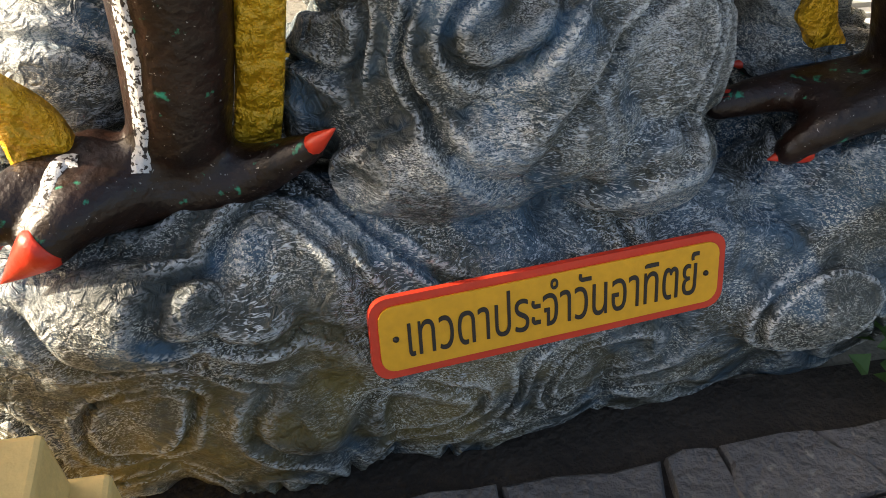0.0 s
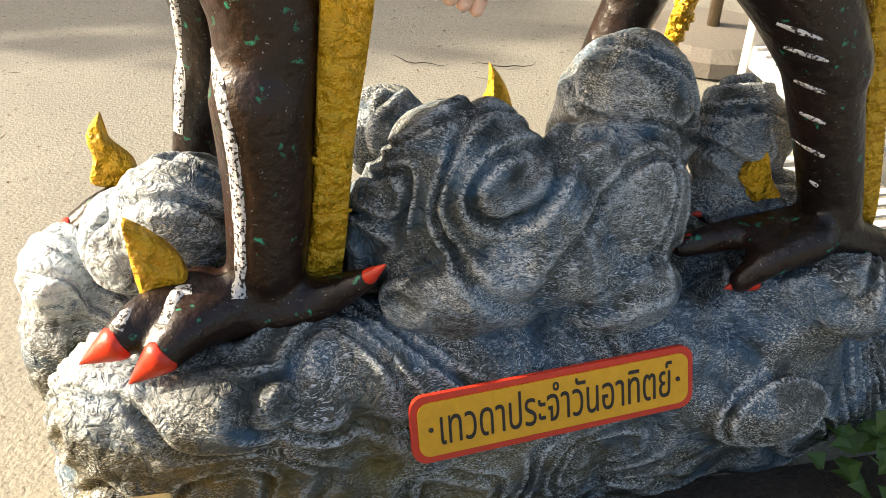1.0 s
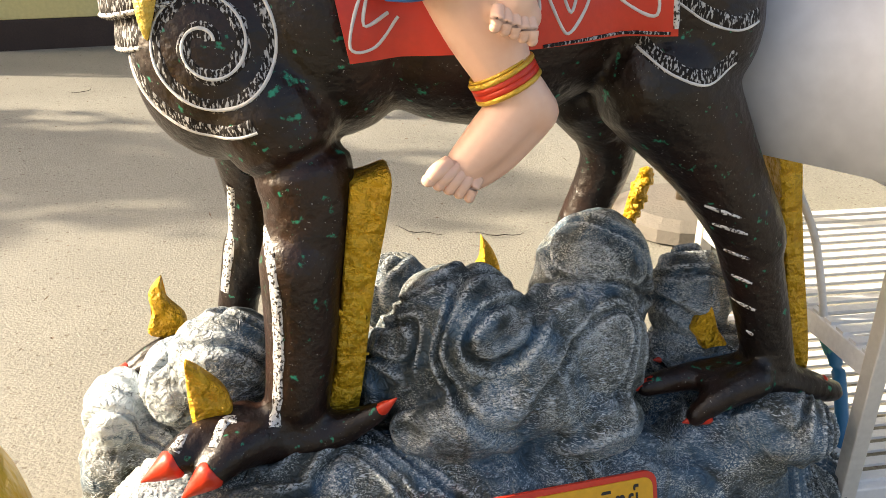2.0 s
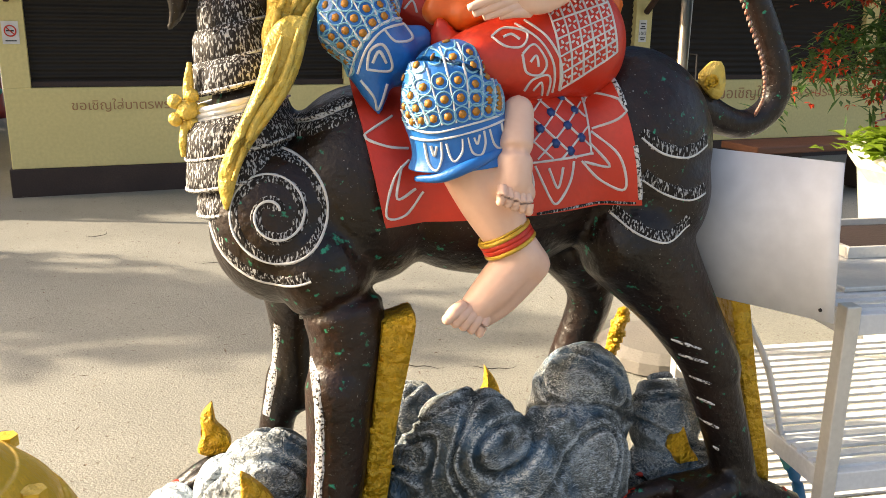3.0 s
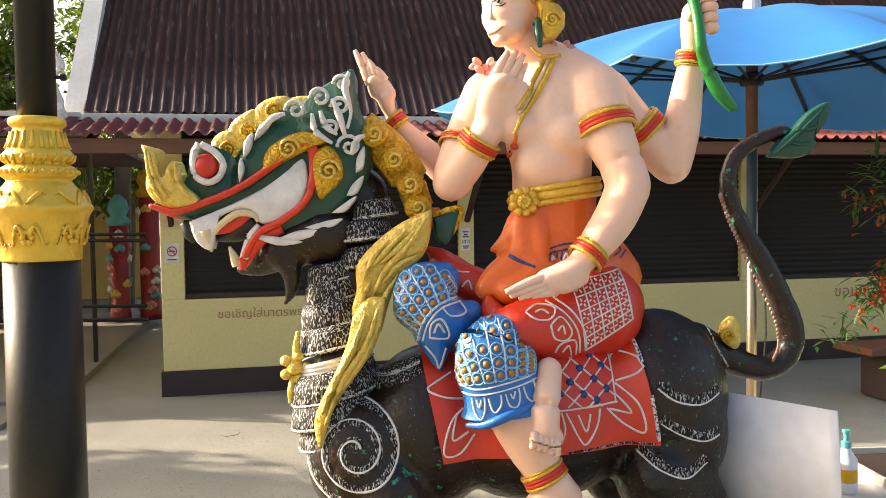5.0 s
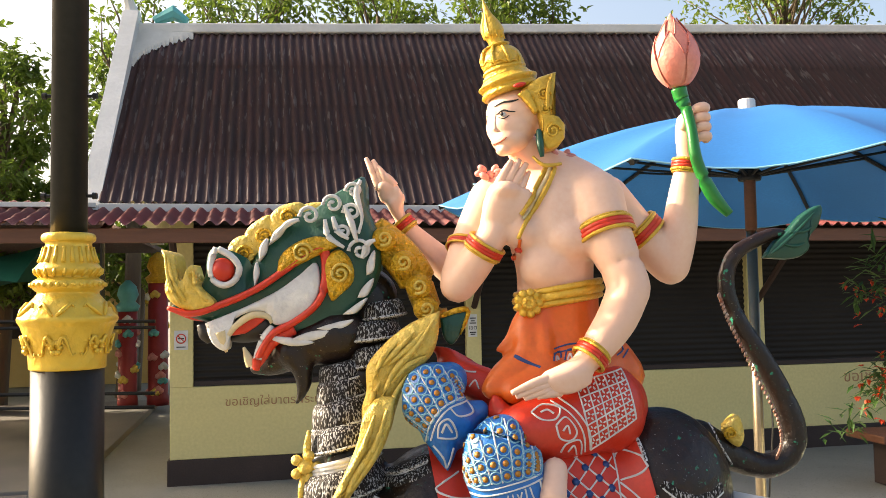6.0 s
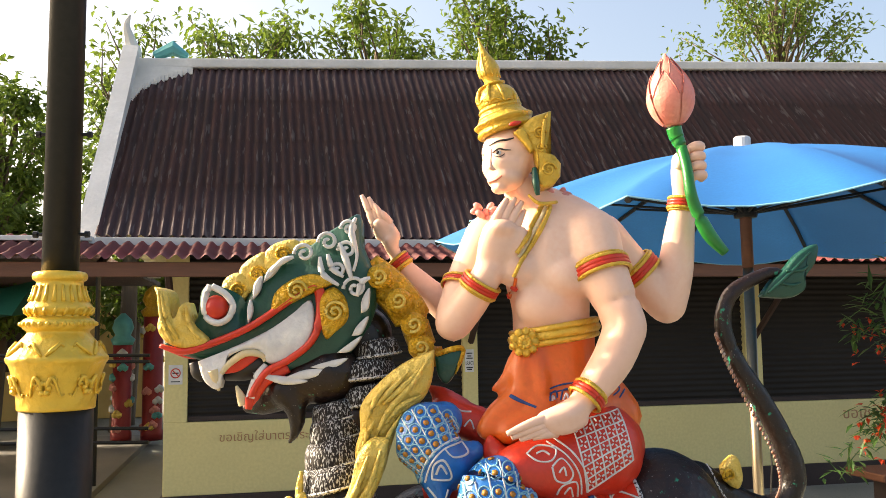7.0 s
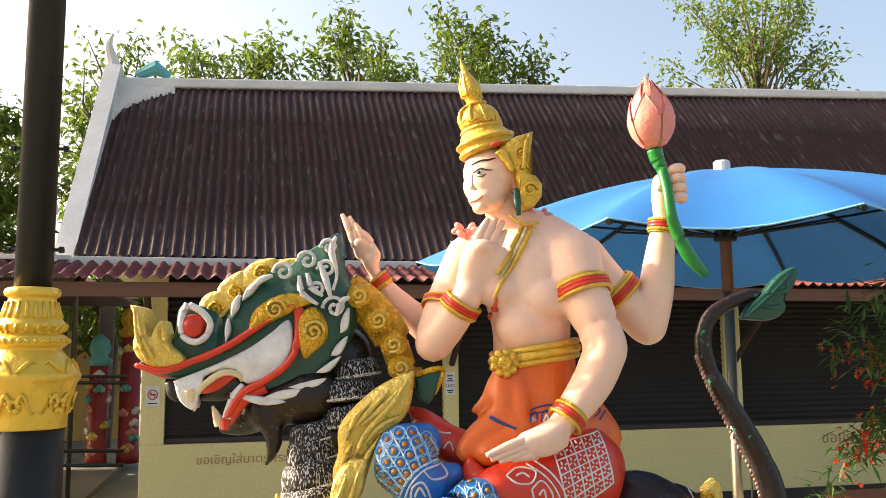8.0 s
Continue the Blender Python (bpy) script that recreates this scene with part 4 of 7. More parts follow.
for px, r in (((-0.518, 1.744), 0.024), ((-0.462, 1.771), 0.024), ((-0.412, 1.803), 0.020), ((-0.417, 1.751), 0.022), ((-0.398, 1.66), 0.028), ((-0.438, 1.703), 0.018)):
    scroll(px, r, 1.35, 1.0)
for line in ([(-0.481, 0.04, 1.735), (-0.473, 0.04, 1.694), (-0.436, 0.04, 1.667)], [(-0.462, 0.04, 1.741), (-0.451, 0.04, 1.707), (-0.425, 0.04, 1.687)], [(-0.435, 0.04, 1.768), (-0.419, 0.04, 1.727), (-0.406, 0.04, 1.68)], [(-0.395, 0.04, 1.828), (-0.406, 0.04, 1.795), (-0.393, 0.04, 1.74), (-0.402, 0.04, 1.7)],
             [(-0.542, 0.04, 1.735), (-0.568, 0.04, 1.726), (-0.595, 0.04, 1.702)], [(-0.362, 0.04, 1.684), (-0.382, 0.04, 1.673), (-0.393, 0.04, 1.64)]):
    clay.tube(line, [0.004, 0.0085, 0.004] + [0.004] * (len(line) - 3), M_WHITE, n=6)
# mouth: palate, teeth, lower jaw, beard
clay.tube([(-0.617, 0.1, 1.489), (-0.671, 0.1, 1.47), (-0.718, 0.1, 1.457)], [0.05, 0.045, 0.02], M_INK, squash=0.6)
clay.plate([(-0.624, 1.501), (-0.65, 1.511), (-0.703, 1.479), (-0.709, 1.463), (-0.663, 1.471)], 0.05, 0.13, M_RED, 0.006)
clay.tube([(-0.608, 0.045, 1.491), (-0.618, 0.045, 1.507), (-0.654, 0.045, 1.511), (-0.693, 0.045, 1.486), (-0.71, 0.045, 1.464)], [0.005, 0.008, 0.009, 0.008, 0.006], M_CREAM, n=8)
for tip, root, r in (((-0.716, 0.05, 1.424), (-0.729, 0.05, 1.473), 0.016), ((-0.676, 0.05, 1.435), (-0.66, 0.06, 1.392), 0.013)):
    clay.spin(root, tip, [(0, r), (0.4, r * 0.8), (1, 0.003)], M_CREAM, 10)
for line in ([(-0.608, 0.05, 1.484), (-0.624, 0.05, 1.458), (-0.637, 0.05, 1.426), (-0.647, 0.05, 1.393)],):
    clay.tube(line, [0.006, 0.012, 0.012, 0.01], M_WHITE, n=8)
clay.tube([(-0.557, 0.06, 1.476), (-0.61, 0.06, 1.448), (-0.639, 0.06, 1.409), (-0.652, 0.06, 1.383)], [0.014, 0.016, 0.015, 0.008], M_RED)
clay.tube([(-0.778, 0.07, 1.492), (-0.768, 0.07, 1.466), (-0.76, 0.07, 1.446)], [0.014, 0.018, 0.006], M_INK)
clay.fuse(M_BLACK, [([(-0.456, 0.11, 1.459), (-0.537, 0.11, 1.44), (-0.618, 0.11, 1.394), (-0.659, 0.11, 1.379)], [0.075, 0.06, 0.035, 0.016]),
                    ([(-0.573, 0.08, 1.422), (-0.544, 0.08, 1.382), (-0.54, 0.08, 1.336), (-0.557, 0.08, 1.295)], [0.035, 0.026, 0.018, 0.006])], 0.008)
# gold mane and the flame scarf down the neck
clay.tube([(-0.373, 0.12, 1.719), (-0.318, 0.12, 1.663), (-0.27, 0.12, 1.6), (-0.243, 0.12, 1.531), (-0.216, 0.12, 1.468)], [0.028, 0.036, 0.036, 0.034, 0.03], M_GOLD, squash=1.3)
for c in ((-0.341, 0.07, 1.688), (-0.296, 0.07, 1.63), (-0.26, 0.07, 1.572), (-0.243, 0.07, 1.518)):
    clay.ball(c, (0.032, 0.018, 0.030), M_GOLD)
    scroll((c[0], c[2]), 0.018, 1.4, 0.4, -1, 0.004, M_PALEGOLD)
clay.plate([(-0.213, 1.513), (-0.218, 1.452), (-0.238, 1.405), (-0.289, 1.361), (-0.315, 1.295), (-0.336, 1.233), (-0.381, 1.228), (-0.396, 1.285), (-0.384, 1.335), (-0.382, 1.391), (-0.338, 1.443), (-0.281, 1.485)], -0.03, 0.05, M_PALEGOLD, 0.018)
clay.plate([(-0.318, 1.321), (-0.327, 1.261), (-0.349, 1.206), (-0.383, 1.157), (-0.423, 1.102), (-0.446, 1.052), (-0.464, 0.999), (-0.476, 1.053), (-0.46, 1.103), (-0.426, 1.169), (-0.401, 1.229), (-0.386, 1.289), (-0.356, 1.321)], -0.10, -0.02, M_PALEGOLD, 0.018)
for line in ([(-0.228, -0.035, 1.494), (-0.267, -0.035, 1.435), (-0.322, -0.035, 1.374), (-0.356, -0.035, 1.298)], [(-0.272, -0.035, 1.467), (-0.316, -0.035, 1.423), (-0.346, -0.035, 1.391)], [(-0.245, -0.035, 1.413), (-0.289, -0.035, 1.391), (-0.328, -0.035, 1.35)],
             [(-0.31, -0.035, 1.445), (-0.343, -0.035, 1.413), (-0.366, -0.035, 1.361)], [(-0.289, -0.035, 1.372), (-0.321, -0.035, 1.32), (-0.34, -0.035, 1.264)], [(-0.35, -0.035, 1.358), (-0.369, -0.035, 1.32), (-0.377, -0.035, 1.265)],
             [(-0.246, -0.035, 1.473), (-0.289, -0.035, 1.429), (-0.331, -0.035, 1.394)]):
    clay.tube(line, [0.002] + [0.0075] * (len(line) - 2) + [0.003], M_PALEGOLD, n=6)
for line in ([(-0.334, -0.105, 1.302), (-0.362, -0.105, 1.222), (-0.411, -0.105, 1.148), (-0.45, -0.105, 1.056)], [(-0.361, -0.105, 1.291), (-0.386, -0.105, 1.223), (-0.427, -0.105, 1.148), (-0.457, -0.105, 1.078)], [(-0.344, -0.105, 1.243), (-0.373, -0.105, 1.185), (-0.422, -0.105, 1.121)]):
    clay.tube(line, [0.003] + [0.008] * (len(line) - 2) + [0.003], M_PALEGOLD, n=6)
# rump ornament
clay.plate([(0.475, 1.223), (0.507, 1.248), (0.521, 1.201), (0.508, 1.172), (0.481, 1.189)], 0.06, 0.10, M_PALEGOLD, 0.01)
c = (0.478, 1.209)
scroll(c, 0.015, 1.6, 0.5, 1, 0.004, M_GOLD)
clay.paint(beast, [(0.444, 1.231), (0.459, 1.181), (0.491, 1.13)], 0.006, M_DRYWHITE)

# saddle cloth laid over the flank
def draped(corners, mat, nu=26, nv=18, lift=0.012, thick=0.012):
    (ax, az), (bx, bz), (ex, ez), (dx, dz) = corners   # top near head, top near tail, bottom near tail, bottom near head
    grid = []
    for j in range(nv + 1):
        for i in range(nu + 1):
            s, t = i / nu, j / nv
            x = (ax * (1 - s) + bx * s) * (1 - t) + (dx * (1 - s) + ex * s) * t
            z = (az * (1 - s) + bz * s) * (1 - t) + (dz * (1 - s) + ez * s) * t
            hit, nrm, _, _ = beast.ray_cast(Vector((x, -0.8, z)), Vector((0, 1, 0)))
            y = hit.y if hit else 0.0
            grid.append((x, min(y, -0.02) - lift - 0.02 * t * t, z))
    w = nu + 1
    faces = [(j * w + i, j * w + i + 1, (j + 1) * w + i + 1, (j + 1) * w + i) for j in range(nv) for i in range(nu)]
    clay.add(grid, faces, mat)
    back = [(x, y + thick, z) for x, y, z in grid]
    clay.add(back, [tuple(reversed(f)) for f in faces], mat)
    rim = [i for i in range(w)] + [j * w + nu for j in range(1, nv + 1)] + [nv * w + i for i in range(nu - 1, -1, -1)] + [j * w for j in range(nv - 1, 0, -1)]
    clay.add([grid[i] for i in rim] + [back[i] for i in rim], [(k, (k + 1) % len(rim), len(rim) + (k + 1) % len(rim), len(rim) + k) for k in range(len(rim))], mat)
    return BVHTree.FromPolygons([Vector(g) for g in grid], faces)


cloth = draped([(-0.251, 1.234), (0.212, 1.297), (0.264, 1.003), (-0.199, 0.976)], M_RED)
for line in ([(0.175, 1.091), (0.173, 1.212), (0.184, 1.236)], [(0.041, 1.082), (0.112, 1.087), (0.179, 1.093)], [(0.174, 1.179), (0.192, 1.196), (0.237, 1.181), (0.221, 1.155), (0.178, 1.135)],
             [(0.177, 1.131), (0.22, 1.091), (0.232, 1.032), (0.192, 1.046), (0.153, 1.082)], [(0.061, 1.078), (0.089, 1.023), (0.105, 1.011), (0.129, 1.047), (0.137, 1.082)],
             [(0.165, 1.217), (0.183, 1.25), (0.211, 1.253), (0.2, 1.231), (0.167, 1.212)], [(0.051, 1.079), (0.058, 1.044), (0.049, 1.014)],
             [(0.087, 1.073), (0.104, 1.038), (0.115, 1.073)], [(0.174, 1.111), (0.206, 1.071), (0.158, 1.08)],
             [(-0.179, 1.158), (-0.216, 1.139), (-0.23, 1.126), (-0.193, 1.111), (-0.155, 1.106)], [(-0.155, 1.087), (-0.183, 1.059), (-0.198, 0.997), (-0.164, 0.996), (-0.131, 1.034)], [(-0.169, 1.078), (-0.179, 1.025), (-0.145, 1.039)]):
    clay.paint(cloth, line, 0.006, M_WHITE)
clay.paint(cloth, [(0.209, 1.283), (0.227, 1.208), (0.245, 1.11), (0.259, 1.014)], 0.010, M_DRYWHITE)
clay.paint(cloth, [(0.253, 1.007), (0.168, 1.003), (0.065, 0.994)], 0.007, M_BRUSHED)
for a, b in (((0.05, 1.108), (0.146, 1.203)), ((0.066, 1.088), (0.167, 1.179)), ((0.112, 1.087), (0.174, 1.14)), ((0.043, 1.146), (0.091, 1.194)),
             ((0.047, 1.17), (0.142, 1.087)), ((0.076, 1.189), (0.174, 1.106)), ((0.115, 1.203), (0.171, 1.155)), ((0.044, 1.132), (0.096, 1.088))):
    clay.paint(cloth, [a, ((a[0] + b[0]) / 2, (a[1] + b[1]) / 2), b], 0.005, M_WHITE)
for q in ((0.074, 1.139), (0.099, 1.165), (0.126, 1.189), (0.102, 1.114), (0.129, 1.143), (0.15, 1.167), (0.131, 1.1), (0.156, 1.121), (0.051, 1.117), (0.14, 1.215)):
    clay.dot(cloth, q[0], q[1], 0.010, M_DEEPBLUE)

# the rider: skirt, legs and feet
def sleeve(path, radii, mat, squash=1.0, n=30):
    """A cloth sleeve cut off square at its hem; returns a tree for painting on it."""
    pts = smooth_path([(*p, q) for p, q in zip(path, radii)], 6)
    bm = bmesh.new()
    ring_mesh(bm, [p[:3] for p in pts], [p[3] for p in pts], n, squash)
    bmesh.ops.triangulate(bm, faces=[f for f in bm.faces if len(f.verts) > 4])
    tree = BVHTree.FromBMesh(bm)
    clay.take(bm, mat)
    return tree


seat = clay.fuse(M_RED, [
    ((0.174, 0.05, 1.283), (0.105, 0.13, 0.105)),
    ((0.175, -0.01, 1.281), (0.085, 0.10, 0.105)),
    ([(0.157, -0.01, 1.281), (0.045, -0.06, 1.257), (-0.037, -0.1, 1.25)], [0.102, 0.082, 0.062]),
    ([(0.004, 0.03, 1.279), (-0.12, 0.04, 1.338), (-0.183, 0.05, 1.362)], [0.06, 0.045, 0.048]),
    ([(-0.084, -0.04, 1.285), (-0.091, -0.05, 1.308)], [0.03, 0.018]),
    ([(-0.153, 0.06, 1.373), (-0.199, 0.07, 1.406), (-0.225, 0.08, 1.425)], [0.03, 0.022, 0.008]),
])
knee = sleeve([(-0.052, -0.105, 1.265), (-0.072, -0.12, 1.256), (-0.088, -0.13, 1.232), (-0.088, -0.14, 1.19), (-0.079, -0.145, 1.147), (-0.076, -0.15, 1.11), (-0.074, -0.15, 1.086)],
              [0.012, 0.050, 0.074, 0.086, 0.084, 0.080, 0.088], M_BLUE, 0.8)
clay.tube([(-0.152, -0.17, 1.065), (-0.117, -0.205, 1.073), (-0.078, -0.22, 1.091), (-0.032, -0.2, 1.107), (0, -0.17, 1.12)], [0.005, 0.009, 0.010, 0.009, 0.005], M_BLUE)
knee_far = clay.fuse(M_BLUE, [
    ([(-0.194, -0.01, 1.354), (-0.237, -0.03, 1.336), (-0.254, -0.05, 1.303)], [0.045, 0.062, 0.052]),
    ([(-0.235, -0.04, 1.319), (-0.208, -0.05, 1.281), (-0.186, -0.05, 1.264)], [0.066, 0.064, 0.056]),
    ([(-0.18, -0.04, 1.269), (-0.129, -0.04, 1.287)], [0.045, 0.026]),
    ([(-0.213, -0.06, 1.243), (-0.207, -0.07, 1.199), (-0.203, -0.08, 1.165)], [0.045, 0.026, 0.006]),
    ([(-0.192, -0.05, 1.231), (-0.164, -0.05, 1.236)], [0.03, 0.03]),
], 0.007, 3)


def scales(tree, tops, feet, rows, r):
    """Columns of ochre dots ringed in light blue between white ribs, from a top arc to a foot arc."""
    tops, feet = smooth_path(tops, 4), smooth_path(feet, 4)
    for i, (a, b) in enumerate(zip(tops, feet)):
        mid = ((a[0] + b[0]) / 2 + 0.16 * (a[1] - b[1]) * (i / (len(tops) - 1) - 0.5), (a[1] + b[1]) / 2)
        if i % 2 == 0:
            clay.paint(tree, [a, mid, b], 0.0045, M_WHITE)
        else:
            col = smooth_path([a, mid, b], 8)
            for j in range(rows):
                x, z = col[int((j + 0.5) / rows * (len(col) - 1))]
                clay.dot(tree, x, z, r, M_DOT)
                clay.paint(tree, [(x + 1.6 * r * math.cos(t), z + 1.6 * r * math.sin(t)) for t in (k * math.pi / 4 for k in range(-6, 3))], 0.004, M_LIGHTBLUE, steps=2)


scales(knee, [(-0.177, 1.198), (-0.165, 1.263), (-0.115, 1.293), (-0.053, 1.262), (-0.013, 1.202)], [(-0.161, 1.154), (-0.135, 1.155), (-0.094, 1.161), (-0.052, 1.172), (-0.013, 1.181)], 5, 0.0078)
scales(knee_far, [(-0.28, 1.25), (-0.298, 1.291), (-0.288, 1.363), (-0.238, 1.388), (-0.181, 1.367)], [(-0.254, 1.231), (-0.25, 1.253), (-0.233, 1.281), (-0.204, 1.313), (-0.161, 1.326)], 4, 0.0078)
for line in ([(-0.163, 1.15), (-0.13, 1.144), (-0.073, 1.158), (-0.011, 1.172)], [(-0.162, 1.133), (-0.13, 1.132), (-0.073, 1.145), (-0.008, 1.162)],
             [(-0.141, 1.126), (-0.135, 1.094), (-0.124, 1.084), (-0.116, 1.103), (-0.117, 1.13)], [(-0.109, 1.128), (-0.103, 1.107), (-0.095, 1.1), (-0.084, 1.115), (-0.084, 1.136)],
             [(-0.075, 1.138), (-0.067, 1.114), (-0.052, 1.11), (-0.045, 1.127), (-0.048, 1.148)], [(-0.038, 1.15), (-0.029, 1.126), (-0.016, 1.117), (-0.01, 1.134), (-0.014, 1.158)],
             [(-0.132, 1.123), (-0.127, 1.107), (-0.123, 1.123)], [(-0.065, 1.138), (-0.059, 1.127), (-0.055, 1.142)]):
    clay.paint(knee, line, 0.005, M_WHITE)
for line in ([(-0.25, 1.228), (-0.237, 1.274), (-0.204, 1.309), (-0.158, 1.322), (-0.122, 1.309)], [(-0.239, 1.231), (-0.226, 1.271), (-0.196, 1.303), (-0.154, 1.313)],
             [(-0.224, 1.238), (-0.22, 1.268), (-0.2, 1.279), (-0.185, 1.257), (-0.185, 1.236), (-0.224, 1.238)], [(-0.215, 1.249), (-0.205, 1.268), (-0.192, 1.249)],
             [(-0.196, 1.303), (-0.176, 1.284), (-0.144, 1.289), (-0.158, 1.313)], [(-0.234, 1.22), (-0.212, 1.192), (-0.204, 1.17), (-0.189, 1.214)]):
    clay.paint(knee_far, line, 0.006, M_WHITE)
# white net, stars and leaves on the red thigh
NET = ((0.085, 1.348), (0.198, 1.375), (0.111, 1.204), (0.216, 1.27))


def net(s, t):
    a, b, e, d = NET
    return tuple((a[k] * (1 - s) + b[k] * s) * (1 - t) + (e[k] * (1 - s) + d[k] * s) * t for k in (0, 1))


for i in range(6):
    clay.paint(seat, [net(i / 5, t / 4) for t in range(5)], 0.0045, M_WHITE)
    clay.paint(seat, [net(t / 4, i / 5) for t in range(5)], 0.0045, M_WHITE)
for i in range(5):
    for j in range(5):
        x, z = net((i + 0.5) / 5, (j + 0.5) / 5)
        for k in range(4):
            a = 0.6 + k * math.pi / 2
            clay.paint(seat, [(x + 0.003 * math.cos(a), z + 0.003 * math.sin(a)), (x + 0.006 * math.cos(a), z + 0.006 * math.sin(a)), (x + 0.010 * math.cos(a), z + 0.010 * math.sin(a))], 0.005, M_WHITE, steps=2, taper=True)
for line in ([(0.024, 1.315), (0.064, 1.288), (0.09, 1.249), (0.099, 1.201)], [(0.042, 1.321), (0.078, 1.293), (0.104, 1.252), (0.114, 1.204)],
             [(-0.023, 1.294), (0.004, 1.308), (0.041, 1.301), (0.03, 1.279), (-0, 1.279), (-0.023, 1.294)], [(-0.003, 1.293), (0.013, 1.298), (0.027, 1.29)],
             [(0.03, 1.266), (0.053, 1.282), (0.076, 1.252), (0.065, 1.232), (0.039, 1.237), (0.03, 1.266)], [(0.045, 1.253), (0.056, 1.264), (0.061, 1.246)],
             [(0.042, 1.205), (0.053, 1.224), (0.084, 1.23), (0.091, 1.196)], [(0.059, 1.205), (0.071, 1.219), (0.08, 1.196)],
             [(-0.171, 1.386), (-0.154, 1.373), (-0.13, 1.37)], [(-0.147, 1.338), (-0.133, 1.352), (-0.125, 1.332)]):
    clay.paint(seat, line, 0.005, M_WHITE)
clay.plate([(-0.21, 1.495), (-0.17, 1.51), (-0.145, 1.507), (-0.162, 1.457), (-0.184, 1.431), (-0.204, 1.451)], 0.05, 0.07, M_GREEN, 0.006)
clay.tube([(-0.208, 0.05, 1.5), (-0.17, 0.05, 1.513), (-0.143, 0.05, 1.51), (-0.163, 0.05, 1.455)], [0.005, 0.007, 0.006, 0.003], M_GOLD)
shin = clay.fuse(M_SKIN, [
    ([(-0.048, -0.14, 1.085), (-0.019, -0.15, 1.02), (0.014, -0.155, 0.953)], [0.062, 0.054, 0.040]),
    ([(0.014, -0.155, 0.953), (0.036, -0.16, 0.925), (0.058, -0.155, 0.906)], [0.040, 0.040, 0.034]),
    ([(0.033, -0.16, 0.918), (-0.005, -0.165, 0.875), (-0.043, -0.17, 0.838)], [0.040, 0.038, 0.030], 1.0),
    ([(0.057, -0.155, 0.892), (0.011, -0.16, 0.841), (-0.029, -0.165, 0.813)], [0.026, 0.022, 0.018]),
    ([(0.024, -0.15, 1.173), (0.011, -0.19, 1.115), (0.005, -0.205, 1.064)], [0.028, 0.030, 0.031]),
    ([(-0.006, -0.205, 1.056), (0.022, -0.2, 1.043)], [0.024, 0.024]),
    ((-0.019, -0.195, 1.057), (0.014, 0.014, 0.017)),
], 0.006, 3)
for i in range(5):
    a, b = Vector((-0.071, -0.185, 0.845)).lerp(Vector((-0.031, -0.18, 0.819)), i / 4), Vector((-0.101, -0.2, 0.827)).lerp(Vector((-0.042, -0.19, 0.797)), i / 4)
    clay.tube([a, a.lerp(b, 0.6) + Vector((0, -0.004, 0.004)), b], [0.012, 0.0125 - 0.0006 * i, 0.009], M_SKIN, n=10)
    clay.ball(b, (0.0105 - 0.0005 * i, 0.010, 0.010), M_SKIN, sub=2)
    a, b = Vector((-0.019, -0.225, 1.059)).lerp(Vector((0.024, -0.215, 1.043)), i / 4), Vector((-0.025, -0.238, 1.037)).lerp(Vector((0.027, -0.225, 1.017)), i / 4)
    clay.tube([a, a.lerp(b, 0.6) + Vector((0, -0.004, 0)), b], [0.009, 0.0095, 0.007], M_SKIN, n=10)
    clay.ball(b, 0.0078, M_SKIN, sub=2)


def bangle(centre, axis, r, width=0.012, squash=1.0):
    """A red band between two gold cords round a limb."""
    a = Vector(axis).normalized()
    q = a.to_track_quat("Z", "Y").to_matrix()
    for off, rad, mat, extra in ((-width * 0.35, width * 0.55, M_RED, 0.0), (width * 0.35, width * 0.55, M_RED, 0.0), (-width, width * 0.36, M_CROWN, 0.003), (width, width * 0.36, M_CROWN, 0.003), (-width * 1.5, width * 0.2, M_CROWN, 0.001)):
        pts = [Vector(centre) + a * off + q @ Vector(((r + extra) * math.cos(t), (r + extra) * math.sin(t) * squash, 0)) for t in (i * math.pi / 12 for i in range(25))]
        bm = bmesh.new()
        ring_mesh(bm, pts, rad, 6, caps=False)
        clay.take(bm, mat)


bangle((0.011, -0.155, 0.953), Vector((0.033, -0.16, 0.922)) - Vector((-0.019, -0.15, 1.02)), 0.043)

# waist, torso, neck
waist = clay.fuse(M_ORANGE, [
    ([(0.078, 0.08, 1.539), (0.083, 0.08, 1.479), (0.101, 0.08, 1.398), (0.125, 0.07, 1.338)], [0.100, 0.098, 0.112, 0.13]),
    ([(0.197, 0.05, 1.399), (0.22, 0.04, 1.353)], [0.05, 0.055]),
    ([(-0.002, 0.02, 1.502), (-0.009, 0.01, 1.45), (0.002, 0, 1.399), (0.05, -0.02, 1.362)], [0.030, 0.034, 0.034, 0.026]),
    ([(0.025, 0.01, 1.502), (0.031, -0.01, 1.419), (0.05, -0.02, 1.368)], [0.026, 0.024, 0.016]),
    ([(-0.02, 0.02, 1.483), (-0.043, 0.02, 1.444), (-0.078, 0.02, 1.418)], [0.024, 0.018, 0.007]),
    ([(-0.021, 0.02, 1.457), (-0.035, 0.02, 1.418), (-0.061, 0.02, 1.399)], [0.026, 0.020, 0.008]),
    ([(-0.011, 0, 1.406), (-0.065, -0.01, 1.363), (-0.097, -0.03, 1.334)], [0.032, 0.034, 0.026]),
    ([(0.018, -0.02, 1.362), (-0.05, -0.04, 1.328)], [0.03, 0.03]),
], 0.008, 4)
for line in ([(-0.043, 1.408), (-0.018, 1.395), (0.014, 1.382)],):
    clay.paint(waist, line, 0.011, M_DEEPBLUE)
